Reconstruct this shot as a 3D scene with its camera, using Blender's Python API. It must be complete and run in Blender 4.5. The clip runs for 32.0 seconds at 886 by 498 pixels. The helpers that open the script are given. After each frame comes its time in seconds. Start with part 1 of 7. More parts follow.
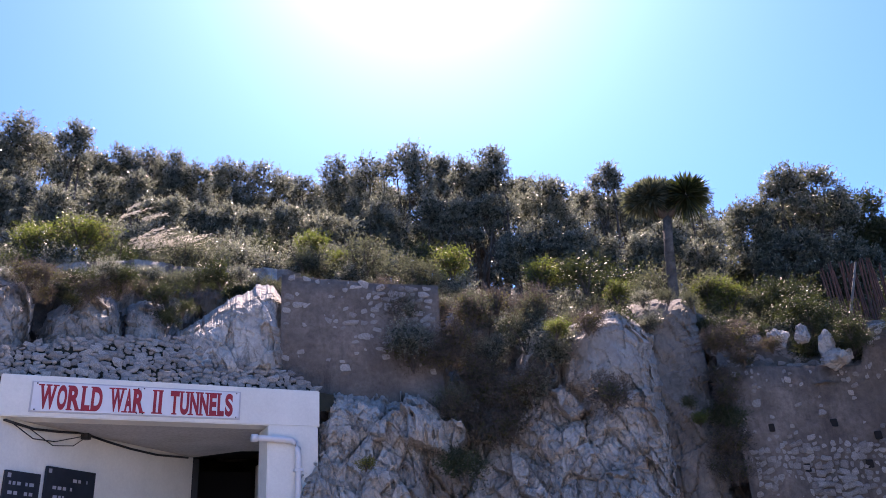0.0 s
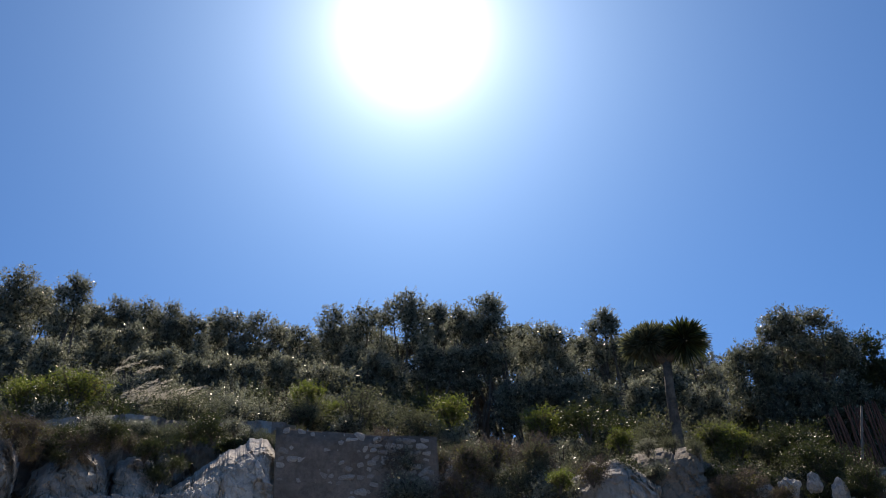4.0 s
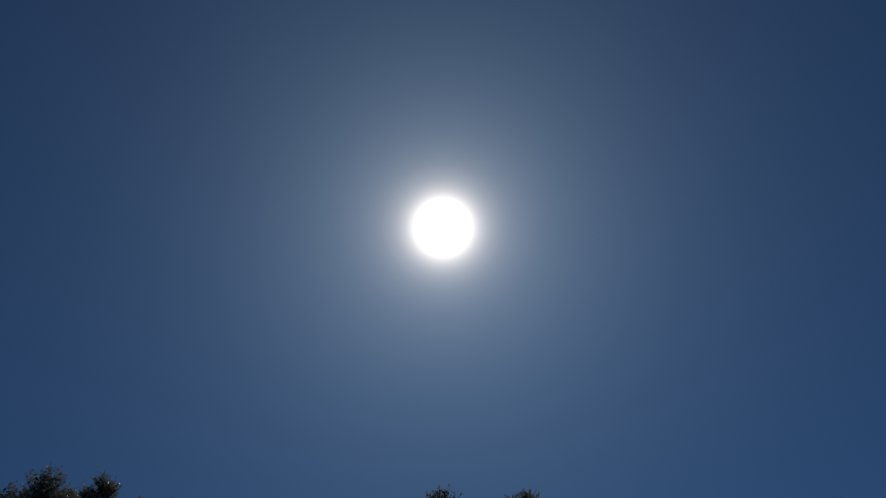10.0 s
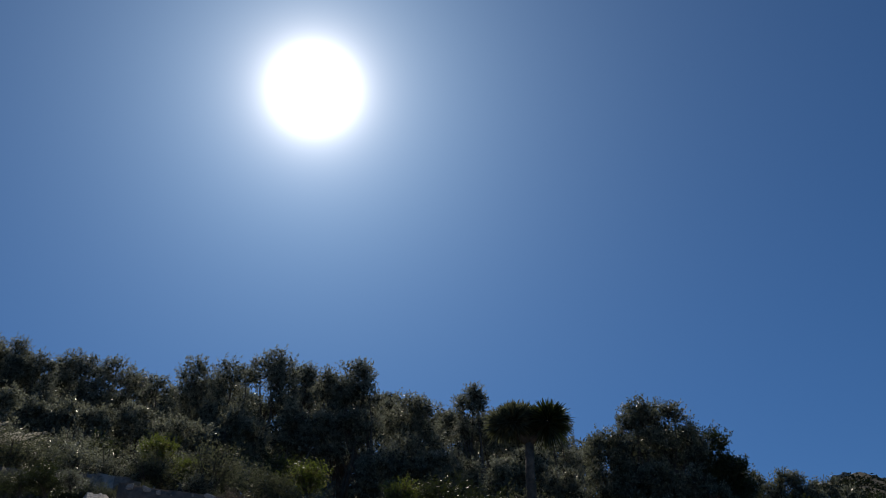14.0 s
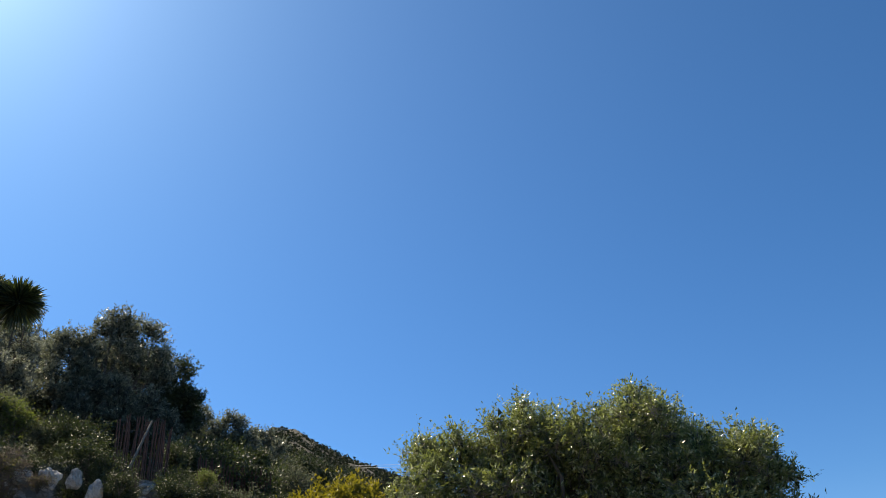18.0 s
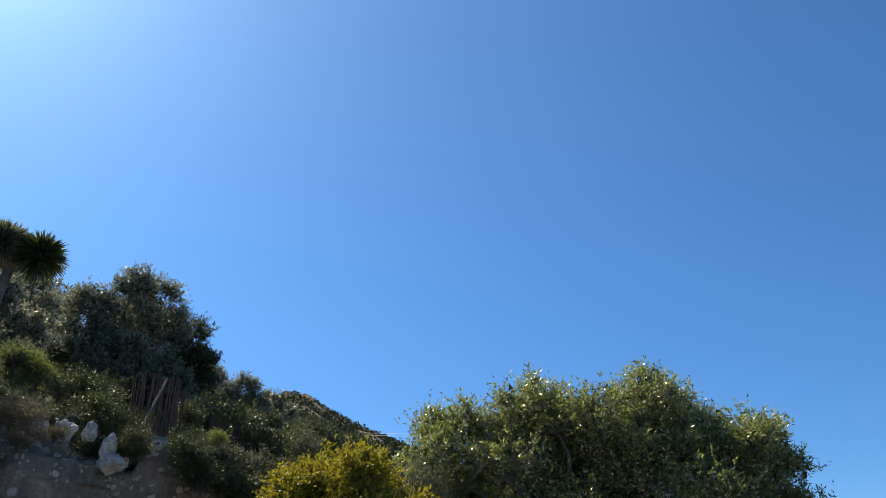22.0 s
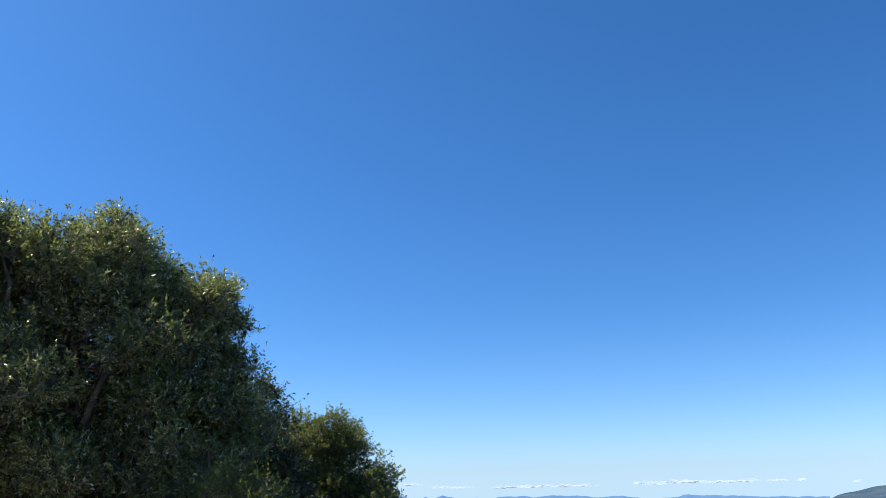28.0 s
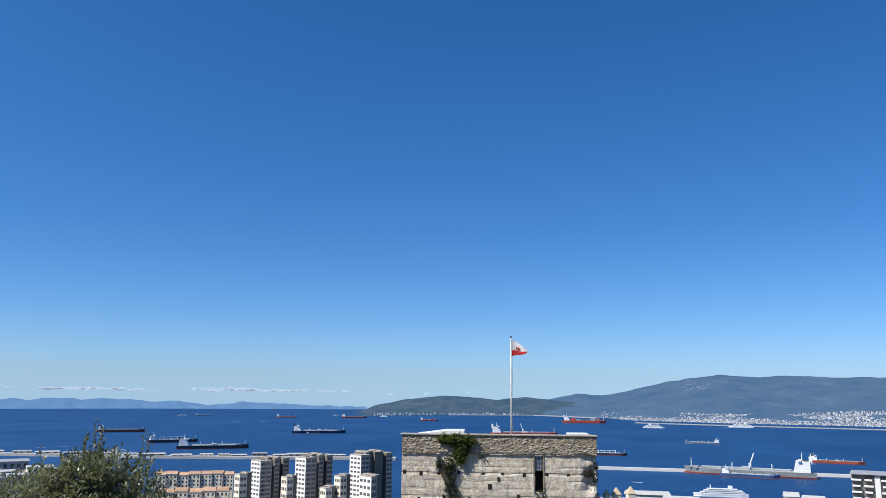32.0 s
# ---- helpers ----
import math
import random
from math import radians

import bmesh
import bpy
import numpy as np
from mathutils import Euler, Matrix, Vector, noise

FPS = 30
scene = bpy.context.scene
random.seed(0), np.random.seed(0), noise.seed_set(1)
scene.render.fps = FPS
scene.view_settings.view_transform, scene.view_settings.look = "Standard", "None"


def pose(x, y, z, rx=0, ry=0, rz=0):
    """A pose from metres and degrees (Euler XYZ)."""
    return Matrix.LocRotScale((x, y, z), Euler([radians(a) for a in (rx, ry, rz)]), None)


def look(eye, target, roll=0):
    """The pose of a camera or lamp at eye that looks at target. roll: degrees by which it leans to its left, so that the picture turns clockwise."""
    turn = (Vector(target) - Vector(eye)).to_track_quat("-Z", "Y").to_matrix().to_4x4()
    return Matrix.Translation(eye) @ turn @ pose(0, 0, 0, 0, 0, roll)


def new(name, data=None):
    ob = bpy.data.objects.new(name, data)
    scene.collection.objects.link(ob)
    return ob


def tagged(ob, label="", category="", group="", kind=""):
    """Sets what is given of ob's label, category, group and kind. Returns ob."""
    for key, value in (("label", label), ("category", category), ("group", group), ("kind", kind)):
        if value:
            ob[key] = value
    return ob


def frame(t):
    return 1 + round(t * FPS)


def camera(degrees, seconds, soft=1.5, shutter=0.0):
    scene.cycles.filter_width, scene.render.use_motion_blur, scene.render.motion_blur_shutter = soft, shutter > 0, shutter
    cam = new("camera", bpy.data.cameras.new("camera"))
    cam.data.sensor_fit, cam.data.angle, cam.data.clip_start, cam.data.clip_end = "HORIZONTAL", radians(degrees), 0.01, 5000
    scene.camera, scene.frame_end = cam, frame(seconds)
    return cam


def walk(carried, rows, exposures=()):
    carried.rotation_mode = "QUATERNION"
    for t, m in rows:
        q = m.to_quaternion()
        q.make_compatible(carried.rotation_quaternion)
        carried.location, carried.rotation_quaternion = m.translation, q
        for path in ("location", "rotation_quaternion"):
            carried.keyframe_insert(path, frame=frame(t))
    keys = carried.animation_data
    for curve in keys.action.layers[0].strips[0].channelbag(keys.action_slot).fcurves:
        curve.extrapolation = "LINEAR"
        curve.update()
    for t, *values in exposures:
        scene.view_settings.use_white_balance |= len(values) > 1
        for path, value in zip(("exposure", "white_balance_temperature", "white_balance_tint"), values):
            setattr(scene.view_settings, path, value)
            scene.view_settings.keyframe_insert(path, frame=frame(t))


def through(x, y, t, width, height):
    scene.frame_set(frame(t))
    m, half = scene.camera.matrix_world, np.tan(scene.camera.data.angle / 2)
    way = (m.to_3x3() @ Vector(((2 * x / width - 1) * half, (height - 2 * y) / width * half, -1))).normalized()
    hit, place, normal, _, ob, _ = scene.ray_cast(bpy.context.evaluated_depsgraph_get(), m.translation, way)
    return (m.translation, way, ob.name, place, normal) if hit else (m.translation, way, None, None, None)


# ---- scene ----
# exposure and white balance along the shot: the camera closes down as it tilts into the sun
EXPOSURES = [
    (0.0, 1.56, 7500, 38), (1.0, 1.12, 7700, 30), (2.0, 0.76, 7900, 23), (3.0, 0.54, 7900, 21), (4.0, 0.26, 7800, 18), (6.5, -0.5, 7400, 14), (7.0, -0.74, 7250, 14), (8.0, -1.2, 7150, 14), (9.0, -2.08, 7200, 14),
    (11.0, -2.05, 7300, 14), (12.0, -2.1, 7200, 13), (13.0, -1.22, 7200, 14), (13.5, -0.95, 7300, 14), (15.5, -0.12, 7500, 13), (16.5, 0.33, 7800, 12), (17.5, 0.58, 8000, 11), (19.0, 0.72, 8200, 9), (22.0, 0.82, 8200, 9), (24.0, 0.86, 7700, 10),
    (26.0, 0.92, 7300, 13), (28.5, 0.7, 6900, 11), (30.0, 0.38, 6550, 10), (32.0, 0.3, 6500, 10)]
EYE = (0.0, 0.0, 1.6)


def turned(yaw, pitch, roll):
    return pose(*EYE, 90 + pitch, 0, yaw) @ pose(0, 0, 0, 0, 0, roll)


cam = camera(58.58, 32.0, soft=0.65)
walk(cam, [
    (0.0, turned(0.01, 23.85, -3.95)),
    (0.5, turned(-0.08, 25.65, -4.18)),
    (1.0, turned(-0.26, 27.23, -4.50)),
    (1.5, turned(-0.44, 28.77, -4.65)),
    (2.0, turned(-0.74, 29.91, -4.89)),
    (2.5, turned(-0.99, 30.95, -4.96)),
    (3.0, turned(-1.27, 31.85, -5.14)),
    (3.5, turned(-1.48, 32.95, -5.11)),
    (4.0, turned(-1.22, 34.51, -5.34)),
    (4.5, turned(-1.16, 35.68, -5.85)),
    (6.5, turned(-0.35, 38.24, -6.00)),
    (7.0, turned(-0.86, 40.12, -6.13)),
    (7.5, turned(-1.14, 41.87, -6.33)),
    (8.0, turned(-0.88, 43.37, -6.44)),
    (8.5, turned(-1.89, 45.33, -7.36)),
    (9.0, turned(-1.81, 46.69, -7.45)),
    (9.5, turned(-0.71, 47.91, -6.47)),
    (10.0, turned(0.03, 48.55, -5.59)),
    (10.5, turned(0.22, 48.75, -5.44)),
    (11.0, turned(-0.75, 48.92, -6.01)),
    (12.0, turned(-1.43, 46.41, -5.43)),
    (12.5, turned(-3.03, 42.65, -5.17)),
    (13.0, turned(-5.09, 40.69, -5.32)),
    (13.5, turned(-8.49, 38.87, -5.63)),
    (15.5, turned(-28.01, 36.71, -7.13)),
    (16.0, turned(-34.93, 35.71, -7.25)),
    (16.5, turned(-40.62, 34.87, -7.05)),
    (17.0, turned(-45.28, 32.40, -6.50)),
    (17.5, turned(-48.43, 30.82, -5.40)),
    (18.0, turned(-50.97, 30.21, -4.93)),
    (18.5, turned(-54.33, 27.39, -3.41)),
    (19.0, turned(-56.02, 27.35, -3.21)),
    (19.5, turned(-55.95, 27.40, -3.47)),
    (20.0, turned(-53.95, 26.89, -3.05)),
    (20.5, turned(-53.89, 26.86, -3.55)),
    (21.0, turned(-50.10, 27.87, -5.72)),
    (21.5, turned(-47.30, 28.11, -4.36)),
    (22.0, turned(-49.35, 28.34, -1.49)),
    (22.5, turned(-56.54, 27.90, -0.85)),
    (23.0, turned(-63.73, 26.77, -0.68)),
    (23.5, turned(-69.11, 25.52, 0.15)),
    (24.0, turned(-75.48, 24.59, -0.36)),
    (24.5, turned(-79.08, 25.27, -1.72)),
    (25.0, turned(-80.72, 25.57, -1.25)),
    (25.5, turned(-82.24, 24.12, -1.29)),
    (26.0, turned(-83.81, 20.36, -2.12)),
    (26.5, turned(-86.41, 18.75, -3.56)),
    (28.5, turned(-88.57, 15.40, 0.29)),
    (29.0, turned(-90.76, 13.51, 2.46)),
    (29.5, turned(-95.37, 13.14, 2.36)),
    (30.0, turned(-101.84, 12.94, 2.50)),
    (30.5, turned(-106.78, 12.23, 1.93)),
    (31.0, turned(-110.92, 10.50, 1.02)),
    (31.5, turned(-114.82, 10.41, 0.42)),
    (32.0, turned(-117.47, 10.17, 0.52)),
], exposures=EXPOSURES)

# ---- sky and sun ----
SUN_AZ, SUN_EL = -0.2, 50.1
SUN_WAY = Vector((-math.sin(radians(SUN_AZ)) * math.cos(radians(SUN_EL)), math.cos(radians(SUN_AZ)) * math.cos(radians(SUN_EL)), math.sin(radians(SUN_EL))))

world = bpy.data.worlds.new("sky")
scene.world = world
world.use_nodes = True
wn, wl = world.node_tree.nodes, world.node_tree.links
wn.clear()
sky = wn.new("ShaderNodeTexSky")
sky.sky_type, sky.sun_disc = "NISHITA", False
sky.sun_elevation, sky.sun_rotation = radians(SUN_EL), radians(-SUN_AZ)
sky.altitude, sky.air_density, sky.dust_density, sky.ozone_density = 120, 1.0, 0.35, 2.2
sky_bg = wn.new("ShaderNodeBackground")
# clean sea air: a deep blue that pales only a little towards the horizon
way_up = wn.new("ShaderNodeTexCoord")
split = wn.new("ShaderNodeSeparateXYZ")
wl.new(way_up.outputs["Generated"], split.inputs[0])
level = wn.new("ShaderNodeMath")
level.operation = "MAXIMUM"
level.inputs[1].default_value = 0.02
wl.new(split.outputs["Z"], level.inputs[0])
join = wn.new("ShaderNodeCombineXYZ")
for k, out in (("X", split.outputs["X"]), ("Y", split.outputs["Y"]), ("Z", level.outputs[0])):
    wl.new(out, join.inputs[k])
wl.new(join.outputs[0], sky.inputs["Vector"])
air = wn.new("ShaderNodeValToRGB")
for k, (at, c) in enumerate([(0.0, (0.36, 0.515, 0.87)), (0.09, (0.23, 0.412, 0.685)), (0.2, (0.15, 0.362, 0.62)), (0.45, (0.118, 0.36, 0.622)), (0.8, (0.128, 0.365, 0.588))]):
    e = air.color_ramp.elements[k] if k < 2 else air.color_ramp.elements.new(at)
    e.position, e.color = at, (*c, 1)
air.color_ramp.interpolation = "B_SPLINE"
wl.new(split.outputs["Z"], air.inputs["Fac"])
tint = wn.new("ShaderNodeMix")
tint.data_type, tint.blend_type = "RGBA", "MULTIPLY"
tint.inputs[0].default_value = 1.0
wl.new(sky.outputs[0], tint.inputs[6])
wl.new(air.outputs[0], tint.inputs[7])
wl.new(tint.outputs[2], sky_bg.inputs["Color"])
# the aureole round the sun: a small bright core in a wide soft veil
way = wn.new("ShaderNodeTexCoord")
dot = wn.new("ShaderNodeVectorMath")
dot.operation = "DOT_PRODUCT"
dot.inputs[1].default_value = SUN_WAY
wl.new(way.outputs["Generated"], dot.inputs[0])


def sky_math(op, a, b=None):
    n = wn.new("ShaderNodeMath")
    n.operation = op
    for socket, v in zip(n.inputs, (a, b)):
        if v is None:
            continue
        if isinstance(v, (int, float)):
            socket.default_value = v
        else:
            wl.new(v, socket)
    return n.outputs[0]


angle = sky_math("ARCCOSINE", sky_math("MINIMUM", dot.outputs["Value"], 0.999999))
core = sky_math("DIVIDE", 0.00042, sky_math("ADD", sky_math("POWER", angle, 2.8), 0.00001))
veil = sky_math("DIVIDE", 0.0155, sky_math("ADD", sky_math("POWER", angle, 1.8), 0.035))
veil = sky_math("ADD", veil, sky_math("MULTIPLY", 0.02, sky_math("POWER", 2.718, sky_math("DIVIDE", angle, -0.5))))
# the sky itself is paler on the sun's side
slope = sky_math("ADD", sky_math("ADD", 0.8, sky_math("MULTIPLY", 0.22, sky_math("POWER", 2.718, sky_math("DIVIDE", angle, -0.9)))), sky_math("MULTIPLY", 0.3, sky_math("POWER", 2.718, sky_math("DIVIDE", angle, -0.25))))
wl.new(sky_math("MULTIPLY", slope, 0.184), sky_bg.inputs["Strength"])
fade = sky_math("POWER", sky_math("MAXIMUM", sky_math("SUBTRACT", 1.0, sky_math("DIVIDE", angle, 1.6)), 0.0), 1.1)
glow, halo = wn.new("ShaderNodeBackground"), wn.new("ShaderNodeBackground")
glow.inputs["Color"].default_value = (1.0, 0.97, 0.93, 1)
halo.inputs["Color"].default_value = (0.86, 0.93, 1.0, 1)
wl.new(sky_math("MULTIPLY", core, fade), glow.inputs["Strength"])
wl.new(sky_math("MULTIPLY", veil, fade), halo.inputs["Strength"])
rim = wn.new("ShaderNodeAddShader")
wl.new(glow.outputs[0], rim.inputs[0])
wl.new(halo.outputs[0], rim.inputs[1])
both = wn.new("ShaderNodeAddShader")
wl.new(sky_bg.outputs[0], both.inputs[0])
wl.new(rim.outputs[0], both.inputs[1])
world_out = wn.new("ShaderNodeOutputWorld")
wl.new(both.outputs[0], world_out.inputs["Surface"])

sun = new("sun", bpy.data.lights.new("sun", "SUN"))
sun.data.energy, sun.data.angle, sun.data.color = 4.6, radians(0.53), (1.0, 0.95, 0.87)
sun.matrix_world = look(SUN_WAY * 60, (0, 0, 0))

# ---- materials ----
def material(name):
    m = bpy.data.materials.new(name)
    m.use_nodes = True
    n, l = m.node_tree.nodes, m.node_tree.links
    return m, n, l, n["Principled BSDF"]


def ramp(n, stops):
    r = n.new("ShaderNodeValToRGB")
    e = r.color_ramp.elements
    while len(e) < len(stops):
        e.new(0.5)
    for k, (at, c) in zip(e, stops):
        k.position, k.color = at, (*c, 1)
    return r


def noise_tex(n, l, scale, detail=6, rough=0.6, coords="Object"):
    c = n.new("ShaderNodeTexCoord")
    t = n.new("ShaderNodeTexNoise")
    t.inputs["Scale"].default_value, t.inputs["Detail"].default_value, t.inputs["Roughness"].default_value = scale, detail, rough
    l.new(c.outputs[coords], t.inputs["Vector"])
    return t


def bump(n, l, p, source, strength, distance):
    b = n.new("ShaderNodeBump")
    b.inputs["Strength"].default_value, b.inputs["Distance"].default_value = strength, distance
    l.new(source, b.inputs["Height"])
    l.new(b.outputs["Normal"], p.inputs["Normal"])
    return b


def mixed(n, l, fac, a, b, blend="MIX"):
    m = n.new("ShaderNodeMix")
    m.data_type, m.blend_type = "RGBA", blend
    for socket, v in ((m.inputs[0], fac), (m.inputs[6], a), (m.inputs[7], b)):
        if isinstance(v, (int, float)):
            socket.default_value = v
        elif isinstance(v, tuple):
            socket.default_value = (*v, 1)
        else:
            l.new(v, socket)
    return m.outputs[2]


def surface(name, dark, light, scale, rough=0.85, relief=0.4, depth=0.02, fine=None, metal=0.0, stain=None, spread=0.12, grain=0.72):
    """Two scales of tone, a stain and a relief."""
    m, n, l, p = material(name)
    a = noise_tex(n, l, scale, 8, 0.65)
    b = noise_tex(n, l, fine or scale * 9, 5, 0.7)
    ra = ramp(n, [(0.35, dark), (0.66, light)])
    l.new(a.outputs["Fac"], ra.inputs["Fac"])
    rb = ramp(n, [(0.3, (grain,) * 3), (0.7, (1.1, 1.1, 1.1))])
    l.new(b.outputs["Fac"], rb.inputs["Fac"])
    c = mixed(n, l, 1.0, ra.outputs[0], rb.outputs[0], "MULTIPLY")
    if stain:
        s = noise_tex(n, l, scale * 0.45, 5, 0.6)
        rs = ramp(n, [(0.52, (0, 0, 0)), (0.72, (1, 1, 1))])
        l.new(s.outputs["Fac"], rs.inputs["Fac"])
        c = mixed(n, l, rs.outputs[0], c, stain)
    if spread:
        o = n.new("ShaderNodeObjectInfo")
        ro = ramp(n, [(0.0, (1 - spread,) * 3), (1.0, (1 + spread,) * 3)])
        l.new(o.outputs["Random"], ro.inputs["Fac"])
        c = mixed(n, l, 1.0, c, ro.outputs[0], "MULTIPLY")
    l.new(c, p.inputs["Base Color"])
    p.inputs["Roughness"].default_value, p.inputs["Metallic"].default_value = rough, metal
    add = n.new("ShaderNodeMath")
    add.operation = "ADD"
    l.new(a.outputs["Fac"], add.inputs[0])
    l.new(b.outputs["Fac"], add.inputs[1])
    bump(n, l, p, add.outputs[0], relief, depth)
    return m


def leafy(name, tones, through=0.35, glow=(0.35, 0.4, 0.08), rough=0.42, spec=0.35):
    """Leaves: each its own tone, a waxy gloss, and light that comes through."""
    m, n, l, p = material(name)
    g = n.new("ShaderNodeNewGeometry")
    r = ramp(n, [(i / (len(tones) - 1), c) for i, c in enumerate(tones)])
    l.new(g.outputs["Random Per Island"], r.inputs["Fac"])
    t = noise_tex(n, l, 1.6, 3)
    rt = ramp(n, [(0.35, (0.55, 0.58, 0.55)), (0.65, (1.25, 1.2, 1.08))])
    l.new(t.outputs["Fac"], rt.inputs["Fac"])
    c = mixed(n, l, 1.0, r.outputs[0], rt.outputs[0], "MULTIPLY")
    l.new(c, p.inputs["Base Color"])
    p.inputs["Roughness"].default_value, p.inputs["Specular IOR Level"].default_value = rough, spec
    tr = n.new("ShaderNodeBsdfTranslucent")
    l.new(mixed(n, l, 0.6, c, glow), tr.inputs["Color"])
    mx = n.new("ShaderNodeMixShader")
    mx.inputs[0].default_value = through
    l.new(p.outputs[0], mx.inputs[1])
    l.new(tr.outputs[0], mx.inputs[2])
    l.new(mx.outputs[0], n["Material Output"].inputs["Surface"])
    return m


def plain(name, colour, rough=0.6, metal=0.0, spread=0.0, scale=3.0, contrast=0.12, spec=0.5):
    m, n, l, p = material(name)
    t = noise_tex(n, l, scale, 6, 0.65)
    r = ramp(n, [(0.3, tuple(v * (1 - contrast) for v in colour)), (0.7, tuple(min(1, v * (1 + contrast)) for v in colour))])
    l.new(t.outputs["Fac"], r.inputs["Fac"])
    l.new(r.outputs[0], p.inputs["Base Color"])
    p.inputs["Roughness"].default_value, p.inputs["Metallic"].default_value = rough, metal
    p.inputs["Specular IOR Level"].default_value = spec
    return m


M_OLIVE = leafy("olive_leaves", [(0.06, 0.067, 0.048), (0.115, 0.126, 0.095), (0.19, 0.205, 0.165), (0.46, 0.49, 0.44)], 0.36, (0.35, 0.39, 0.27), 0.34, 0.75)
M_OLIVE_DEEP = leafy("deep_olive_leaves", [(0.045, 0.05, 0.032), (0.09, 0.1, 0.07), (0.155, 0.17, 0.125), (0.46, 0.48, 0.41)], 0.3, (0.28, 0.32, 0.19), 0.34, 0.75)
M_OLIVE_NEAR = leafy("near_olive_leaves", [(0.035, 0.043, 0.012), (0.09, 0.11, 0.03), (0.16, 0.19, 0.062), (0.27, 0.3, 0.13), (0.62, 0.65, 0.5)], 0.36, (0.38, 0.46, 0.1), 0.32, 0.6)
# inner leaf tones, darkened to paint the shade within crowns
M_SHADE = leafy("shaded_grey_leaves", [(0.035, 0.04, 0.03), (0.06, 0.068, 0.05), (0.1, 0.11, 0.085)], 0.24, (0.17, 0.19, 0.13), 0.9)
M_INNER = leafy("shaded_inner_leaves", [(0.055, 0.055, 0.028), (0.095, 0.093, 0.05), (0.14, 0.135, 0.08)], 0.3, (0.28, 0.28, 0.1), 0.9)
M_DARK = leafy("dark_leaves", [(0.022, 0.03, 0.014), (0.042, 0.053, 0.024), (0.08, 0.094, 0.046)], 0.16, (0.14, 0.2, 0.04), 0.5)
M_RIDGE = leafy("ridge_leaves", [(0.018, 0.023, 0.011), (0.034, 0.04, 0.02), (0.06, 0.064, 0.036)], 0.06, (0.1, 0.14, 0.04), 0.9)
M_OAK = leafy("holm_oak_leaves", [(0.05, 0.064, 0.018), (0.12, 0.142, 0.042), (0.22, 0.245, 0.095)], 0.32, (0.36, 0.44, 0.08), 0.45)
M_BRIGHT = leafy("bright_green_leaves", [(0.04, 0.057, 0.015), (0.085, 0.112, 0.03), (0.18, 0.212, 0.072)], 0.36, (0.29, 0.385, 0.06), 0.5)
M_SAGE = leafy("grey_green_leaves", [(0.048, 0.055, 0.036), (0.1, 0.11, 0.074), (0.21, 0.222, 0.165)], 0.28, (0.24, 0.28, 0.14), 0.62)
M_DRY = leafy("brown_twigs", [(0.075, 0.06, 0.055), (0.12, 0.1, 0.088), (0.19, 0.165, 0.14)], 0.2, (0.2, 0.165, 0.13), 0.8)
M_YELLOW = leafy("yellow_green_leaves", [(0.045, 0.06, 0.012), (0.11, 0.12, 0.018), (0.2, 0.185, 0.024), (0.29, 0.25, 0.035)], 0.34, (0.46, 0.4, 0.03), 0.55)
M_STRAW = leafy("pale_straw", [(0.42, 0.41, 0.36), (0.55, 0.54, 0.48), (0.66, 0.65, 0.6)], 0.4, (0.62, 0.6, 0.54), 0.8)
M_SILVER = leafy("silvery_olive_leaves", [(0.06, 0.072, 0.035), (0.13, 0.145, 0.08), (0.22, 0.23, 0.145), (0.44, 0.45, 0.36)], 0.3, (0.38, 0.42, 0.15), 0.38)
M_TWIG = surface("grey_twigs", (0.1, 0.09, 0.078), (0.26, 0.235, 0.205), 3, 0.85, 0.3, 0.004)
M_BARK = surface("bark", (0.06, 0.05, 0.04), (0.17, 0.145, 0.115), 6, 0.9, 0.8, 0.02)
M_PROP = surface("bleached_wood", (0.13, 0.115, 0.095), (0.27, 0.245, 0.21), 5, 0.9, 0.8, 0.02)
M_SOIL = surface("scrub_soil", (0.036, 0.036, 0.021), (0.08, 0.072, 0.046), 0.6, 0.95, 0.6, 0.05, 9)


def streaked(m, scale, dark, amount):
    """Adds grime that runs down a rock face and a coarse, hackly relief."""
    n, l = m.node_tree.nodes, m.node_tree.links
    p = n["Principled BSDF"]
    c = n.new("ShaderNodeTexCoord")
    mp = n.new("ShaderNodeMapping")
    mp.inputs["Scale"].default_value = (1.0, 1.0, 0.3)
    mp.inputs["Rotation"].default_value = (0.0, 0.35, 0.0)
    l.new(c.outputs["Object"], mp.inputs["Vector"])
    t = n.new("ShaderNodeTexNoise")
    t.inputs["Scale"].default_value, t.inputs["Detail"].default_value, t.inputs["Roughness"].default_value, t.inputs["Distortion"].default_value = scale, 9, 0.72, 0.8
    l.new(mp.outputs[0], t.inputs["Vector"])
    r = ramp(n, [(0.36, (1, 1, 1)), (0.48, (0, 0, 0))])
    l.new(t.outputs["Fac"], r.inputs["Fac"])
    f = n.new("ShaderNodeMath")
    f.operation = "MULTIPLY"
    f.inputs[1].default_value = amount
    l.new(r.outputs[0], f.inputs[0])
    base = p.inputs["Base Color"].links[0].from_socket
    l.new(mixed(n, l, f.outputs[0], base, dark), p.inputs["Base Color"])
    b = n.new("ShaderNodeBump")
    b.inputs["Strength"].default_value, b.inputs["Distance"].default_value = 0.9, 0.06
    l.new(t.outputs["Fac"], b.inputs["Height"])
    l.new(p.inputs["Normal"].links[0].from_socket, b.inputs["Normal"])
    l.new(b.outputs["Normal"], p.inputs["Normal"])
    return m


